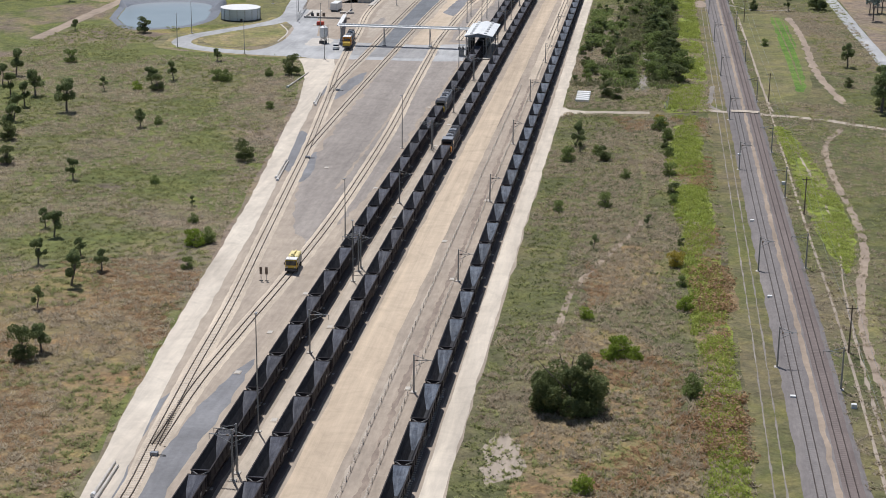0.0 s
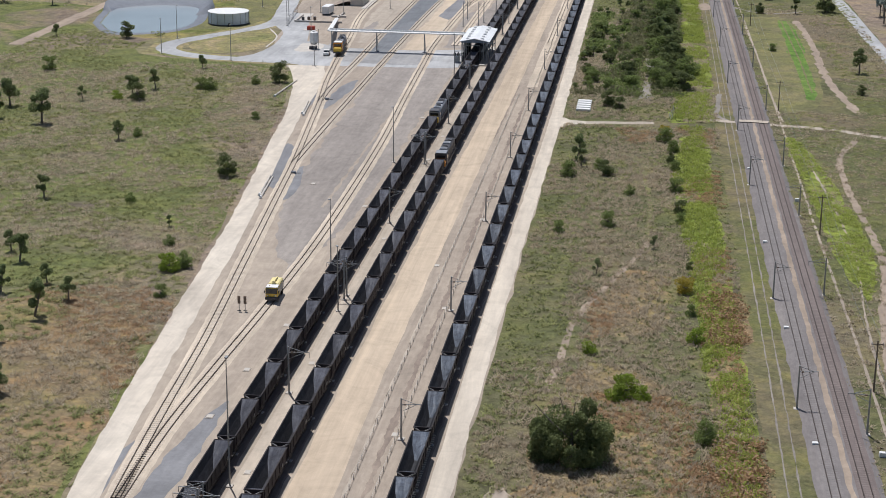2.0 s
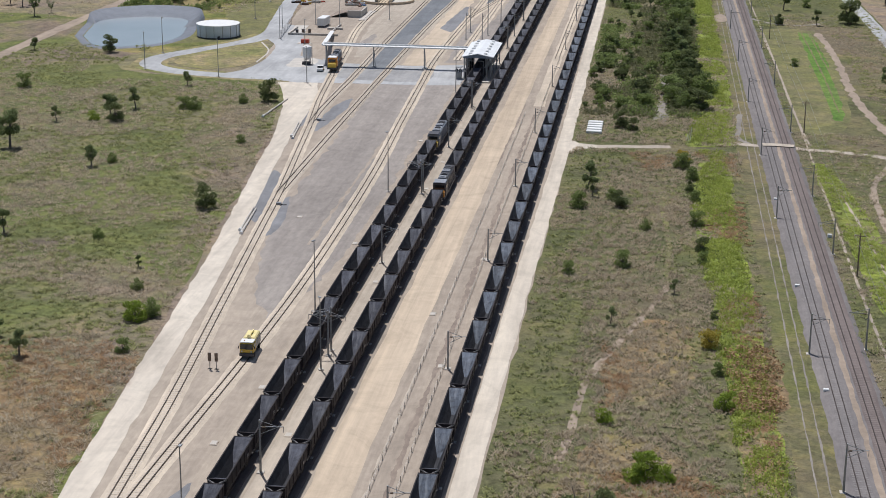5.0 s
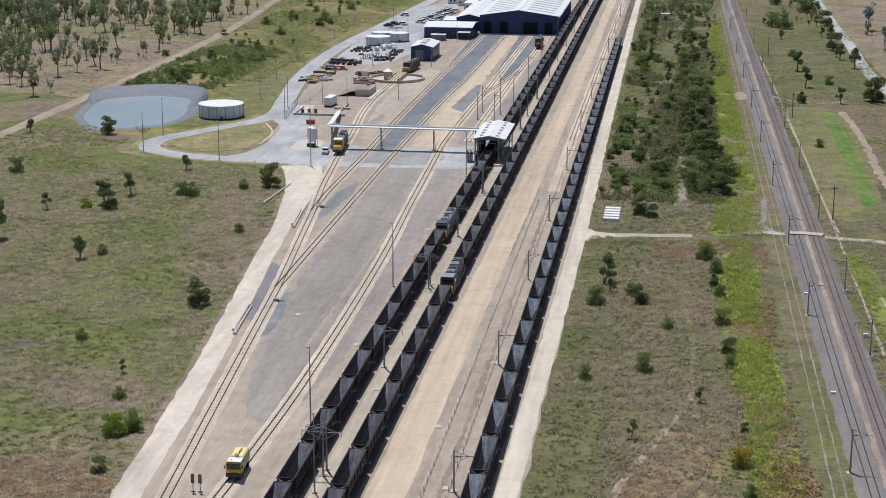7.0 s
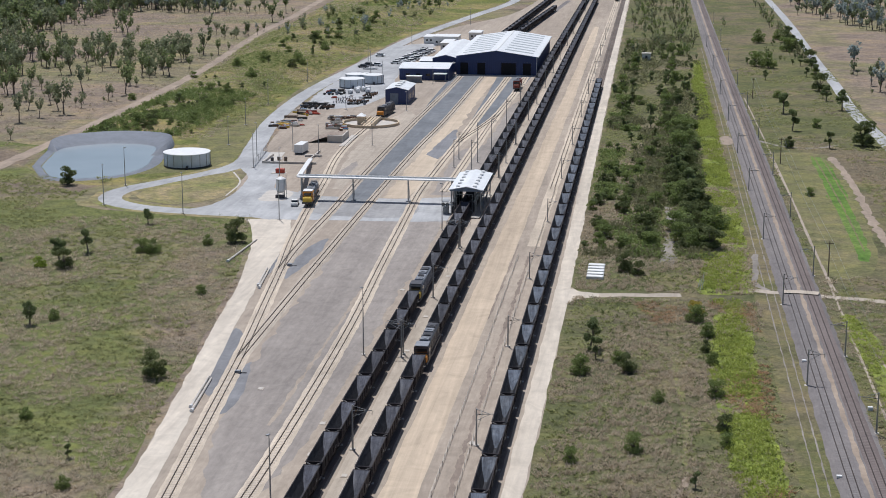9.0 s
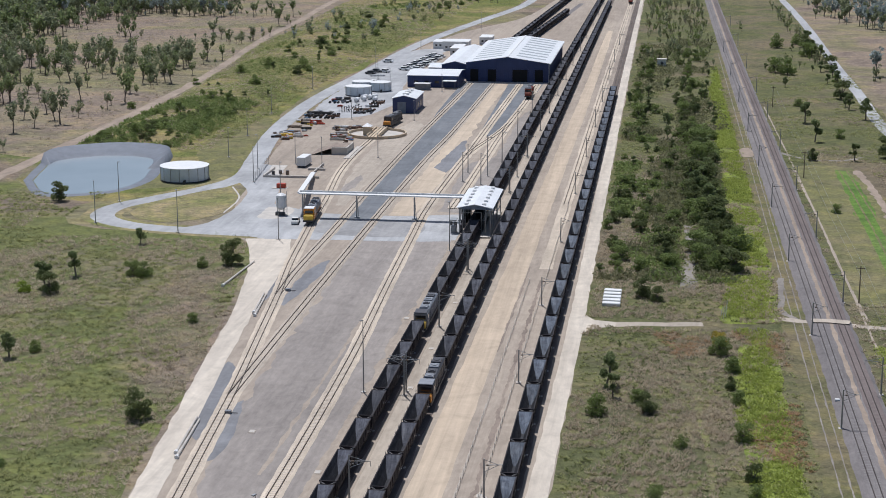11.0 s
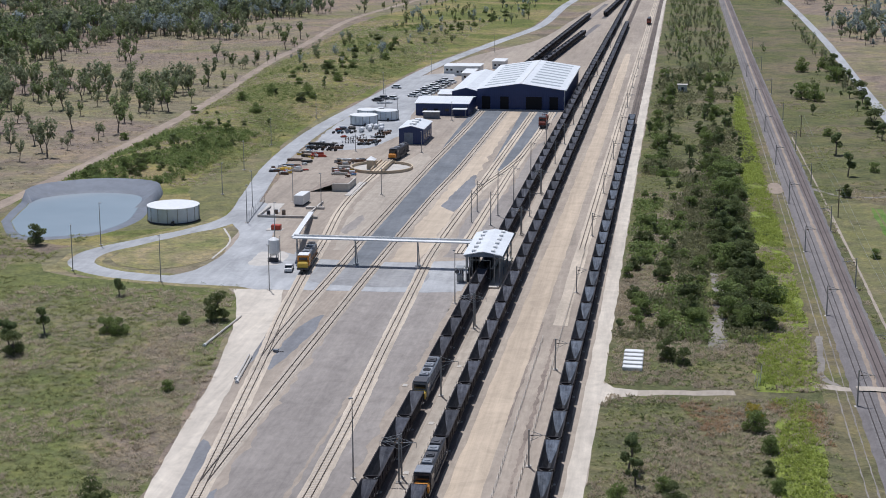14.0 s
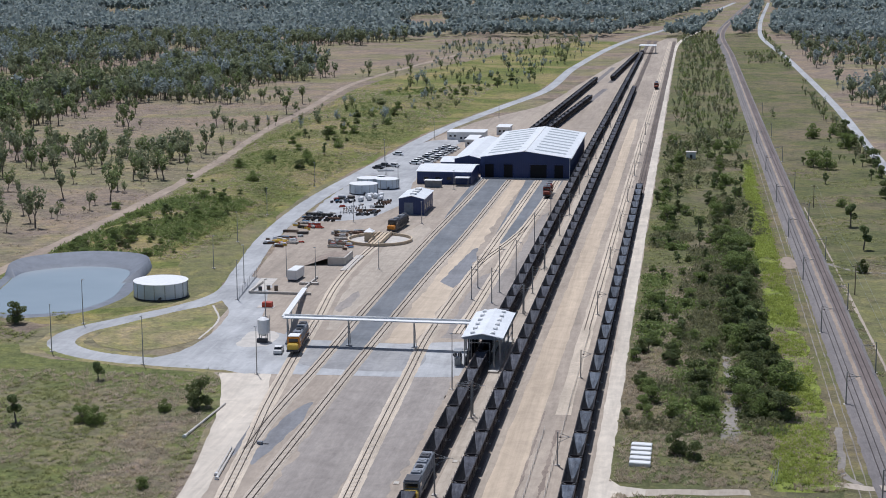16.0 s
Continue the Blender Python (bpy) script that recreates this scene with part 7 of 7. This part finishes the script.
# ---- vehicles and depot clutter ----
def car(x, y, turn, paint, name="car", label="white car parked in the depot", tray=False):
    c = thing(name, label, "car", "parked cars", pose(x, y, 0, 0, 0, turn))
    body = Shape().box(-0.88, 0.88, -2.35, 2.35, 0.32, 0.98, bevel=0.12)
    b = part("body", body, paint, c)
    cab = (-1.5, 1.3) if not tray else (-1.5, 0.2)
    part("cabin", Shape().box(-0.78, 0.78, cab[0], cab[1], 0.98, 1.5, top=(0.06, 0.2)), M["glass"], b)
    part("roof", Shape().box(-0.74, 0.74, cab[0] + 0.18, cab[1] - 0.18, 1.5, 1.6, bevel=0.05), paint, b)
    if tray:
        part("tray", Shape().box(-0.9, 0.9, 0.35, 2.4, 0.98, 1.2), M["galv"], b)
    for sx in (-1, 1):
        part("headlight", Shape().box(sx * 0.65 - 0.15, sx * 0.65 + 0.15, -2.4, -2.33, 0.65, 0.82), M["white"], b)
        for yy in (-1.45, 1.45):
            part("wheel", Shape().tube([(sx * 0.82 - 0.1, yy, 0.33), (sx * 0.82 + 0.1, yy, 0.33)], [0.34, 0.34], 12), M["rubber"], c)
    return c


car(-69.4, 299.5, 8, M["white"], "utility", "white utility parked beside the sand silo", True)
for k in range(11):
    car(-92.6 + k * 0.55 + (0.4 if k % 3 == 0 else 0), 612 + k * 5.6, 68, M["white"] if k % 5 != 3 else M["loco_grey"], "car", "white car in the staff parking row" if k % 5 != 3 else "grey car in the staff parking row")
for x, y, a in ((-104, 596, 75), (-103, 603, 75), (-99, 603, 60), (-104, 640, 80), (-97.5, 566, 70)):
    car(x, y, a, M["loco_dark"] if a == 75 else M["white"], "car", "dark parked car near the stores" if a == 75 else "white parked car near the stores")
r = random.Random(12)
for x, y in ((-94.3, 513), (-92, 516), (-90.8, 521), (-89.4, 523), (-93, 521), (-88, 516)):
    t = thing("gas_cylinder_tank", "white horizontal storage vessel on skids", "tank", "storage vessels", pose(x, y, 0, 0, 0, r.uniform(-20, 20)))
    part("vessel", Shape().tube([(0, -2.0, 0.9), (0, -1.7, 0.9), (0, 1.7, 0.9), (0, 2.0, 0.9)], [0.3, 0.75, 0.75, 0.3], 14), M["white"], t)
    part("skid", Shape().box(-0.6, 0.6, -1.4, -1.1, -0.1, 0.5).box(-0.6, 0.6, 1.1, 1.4, -0.1, 0.5), M["loco_grey"], t)


def stack(x, y, ln, n, mat, label, turn=0.0, h=2):
    """Long members stacked in layers on bearers."""
    t = thing("stacked_steel", label, "stack", "stored material", pose(x, y, 0, 0, 0, turn))
    for b in (-0.35, 0.35):
        part("bearer", Shape().box(ln * b - 0.1, ln * b + 0.1, -n * 0.3, n * 0.3, -0.1, 0.15), M["timber"], t)
    for z in range(h):
        for k in range(n - z):
            o = (k - (n - z - 1) / 2) * 0.42
            j = r.uniform(-0.5, 0.5)
            part("bar", Shape().box(-ln * 0.36 + j, ln * 0.36 + j, o - 0.13, o + 0.13, 0.15 + z * 0.28, 0.41 + z * 0.28), mat, t)


for x, y, ln, n, mat, label, turn in (
    (-104, 482, 6, 6, "iron", "dark steel rails stacked on bearers", 8), (-99.5, 481, 6, 5, "iron", "dark steel rails stacked on bearers", -10), (-101.8, 475, 7, 4, "iron", "dark steel rails stacked on bearers", 4),
    (-95, 474, 5, 4, "scrap", "rusty steel sections stacked", 12), (-101, 465, 8, 4, "concrete", "pale concrete sleepers stacked", 2), (-98.5, 457, 9, 3, "red", "red painted beams stacked", 2), (-103.5, 449, 6, 4, "timber", "weathered grey timber stack", 0),
    (-98.8, 446, 4, 5, "iron", "dark wheel parts stacked on the ground", 10), (-102, 438, 4, 4, "teal", "blue painted crates stacked", -5), (-102.5, 431, 6, 5, "yellow", "yellow frames and pale boards stacked", 4), (-98, 429.5, 4, 4, "concrete", "pale boards stacked flat", -6),
    (-86.5, 444, 5, 5, "scrap", "rusty scrap steel heap", 15), (-83.2, 449, 5, 5, "scrap", "rusty scrap steel heap", -12), (-84.8, 438, 6, 4, "concrete", "pale concrete blocks stacked", 3), (-84.5, 430, 7, 4, "timber", "weathered grey timber stack", 0), (-84, 425, 6, 3, "concrete", "pale concrete blocks stacked", 0),
    (-88.2, 484, 4, 5, "iron", "dark bogie frames stored in a row", 20), (-86.5, 492, 4, 5, "scrap", "rusty bogie frames stored in a row", 20), (-85.5, 500, 4, 5, "iron", "dark bogie frames stored in a row", 20), (-85, 510, 4, 5, "scrap", "rusty bogie frames stored in a row", 20),
    (-102.5, 520, 3, 4, "loco_grey", "grey equipment crates in the depot", 5), (-99, 518, 3, 4, "iron", "dark equipment crates in the depot", -5), (-103, 572, 5, 4, "concrete", "pale blocks near the road", 30), (-100, 590, 8, 3, "white", "white panels stacked flat", 15)):
    stack(x, y, ln, n, M[mat], label, turn)
for k in range(34):
    x, y = r.choice(((-101, 480), (-100, 462), (-101, 444), (-100, 431), (-85, 446), (-84, 428), (-87, 498), (-101, 518), (-97, 505)))
    mat, label = r.choice((("iron", "dark steel parts on a pallet"), ("scrap", "rusty steel parts on a pallet"), ("concrete", "pale crates on a pallet"), ("white", "white boxes on a pallet"), ("timber", "weathered timber offcuts on bearers"), ("red", "red steel parts on a pallet"), ("teal", "blue boxes on a pallet")))
    stack(x + r.uniform(-5, 5), y + r.uniform(-7, 7), r.uniform(1.2, 3.0), r.randint(2, 4), M[mat], label, r.uniform(-30, 30), r.randint(1, 2))
for x0, x1, y0, y1, h, label in ((-86, -74, 692, 704, 4.2, "white portable office block on stumps"), (-72, -66, 722, 735, 3.4, "white demountable building in the depot"), (-92, -87, 700, 712, 3.2, "white demountable building in the depot"), (-80, -75, 672, 690, 3.2, "white demountable building in the depot")):
    t = thing("portable_office", label, "building", "portable buildings")
    part("wall", Shape().box(x0, x1, y0, y1, -0.2, h), M["white"], t)
    part("roof", Shape().box(x0 - 0.3, x1 + 0.3, y0 - 0.3, y1 + 0.3, h, h + 0.2, bevel=0.06), M["white"], t)
    for k in range(2):
        part("window", Shape().box(x0 + 1 + k * 2, x0 + 2 + k * 2, y0 - 0.04, y0 + 0.02, 1.2, 2.1), M["glass"], t)
# spare wheelsets and bogies in rows on the hardstand
STOCK = {c: wheelset_shape().mesh("wheelset", [M[c]]) for c in ("iron", "scrap", "loco_grey")}
for x0, y0, cols, rows_, turn in ((-104.5, 470, 7, 3, 78), (-95.5, 486, 4, 4, 20), (-89, 483, 4, 3, 65), (-103.5, 508, 5, 2, 80), (-87.5, 505, 3, 3, 60)):
    for c in range(cols):
        for d in range(rows_):
            col = r.choice(("iron", "iron", "scrap", "loco_grey"))
            t = thing("spare_wheelset", "dark steel railway wheelset stored on the hardstand" if col != "scrap" else "rusty railway wheelset stored on the hardstand", "wheelset", "stored wheelsets", pose(x0 + c * 1.7 + r.uniform(-0.4, 0.4), y0 + d * 4.0 + r.uniform(-0.7, 0.7), -0.2, 0, 0, turn + r.uniform(-12, 12)))
            part("wheelset", STOCK[col], M[col], t)
for k in range(46):
    x, y = r.choice(((-101, 458), (-102, 434), (-85.5, 446), (-84.5, 430), (-102, 428)))
    ln = r.uniform(0.7, 2.6)
    mat, label = r.choice((("scrap", "rusty steel crate on the ground"), ("white", "white box on the ground"), ("concrete", "pale timber crate on the ground"), ("yellow", "yellow painted frame on the ground"), ("red", "red painted crate on the ground"), ("iron", "dark steel crate on the ground")))
    t = thing("crate", label, "crate", "stored crates", pose(x + r.uniform(-4.5, 4.5), y + r.uniform(-5, 5), 0, 0, 0, r.uniform(-25, 25)))
    part("body", Shape().box(-ln / 2, ln / 2, -0.35, 0.35, -0.1, r.uniform(0.3, 0.9), bevel=0.05), M[mat], t)
    part("lid", Shape().box(-ln * 0.4, ln * 0.4, -0.28, 0.28, 0.25, 0.95, bevel=0.03), M[r.choice(("timber", "galv", "white"))], t)
# second row of the staff car park
for k in range(9):
    car(-87.2 + k * 0.5, 614 + k * 6.0, 70, M["white"] if k % 4 != 2 else M["galv"], "car", "white car in the staff parking row" if k % 4 != 2 else "silver car in the staff parking row")
# compound fence
t = thing("mesh_fence", "grey steel mesh fence beside the apron", "fence")
for k in range(9):
    f = k / 8
    x, y = -92.9 - 3.2 * f, 350.6 + 30.6 * f
    part("post", Shape().beam((x, y, -0.1), (x, y, 2.2), 0.08), M["galv"], t)
for z in (0.2, 0.7, 1.2, 1.7, 2.15):
    part("rail", Shape().beam((-92.9, 350.6, z), (-96.1, 381.2, z), 0.05), M["galv"], t)
sheet("pale_pad", [(-94, 378), (-89.5, 378), (-88.5, 363), (-92.6, 364)], 0.055, M["concrete"], "pale concrete pad", "pad", 0.1, 2, smooth=False)
sheet("pale_pad", [(-80.5, 318), (-74, 318), (-73.5, 305), (-80, 304)], 0.056, M["concrete"], "pale spilled sand pad", "pad", 0.8, 2)
sheet("compound_floor", [(-89, 366), (-79.6, 366), (-76, 340), (-72, 316), (-80, 322), (-84, 345)], 0.05, M["yard"], "gravel floor of the fuelling compound", "yard", 0.2, 3, smooth=False)
# second gantry and siding shed far along the yard
t = thing("loading_shed", "small white-roofed shed over the far tracks", "shed", m=pose(-20, 1330, 0))
part("roof", Shape().box(-6, 8, -8, 8, 6, 6.6, bevel=0.2), M["white"], t)
for x in (-5.5, 7.5):
    for y in (-7, 7):
        part("column", Shape().beam((x, y, -0.2), (x, y, 6), 0.4), M["galv"], t)
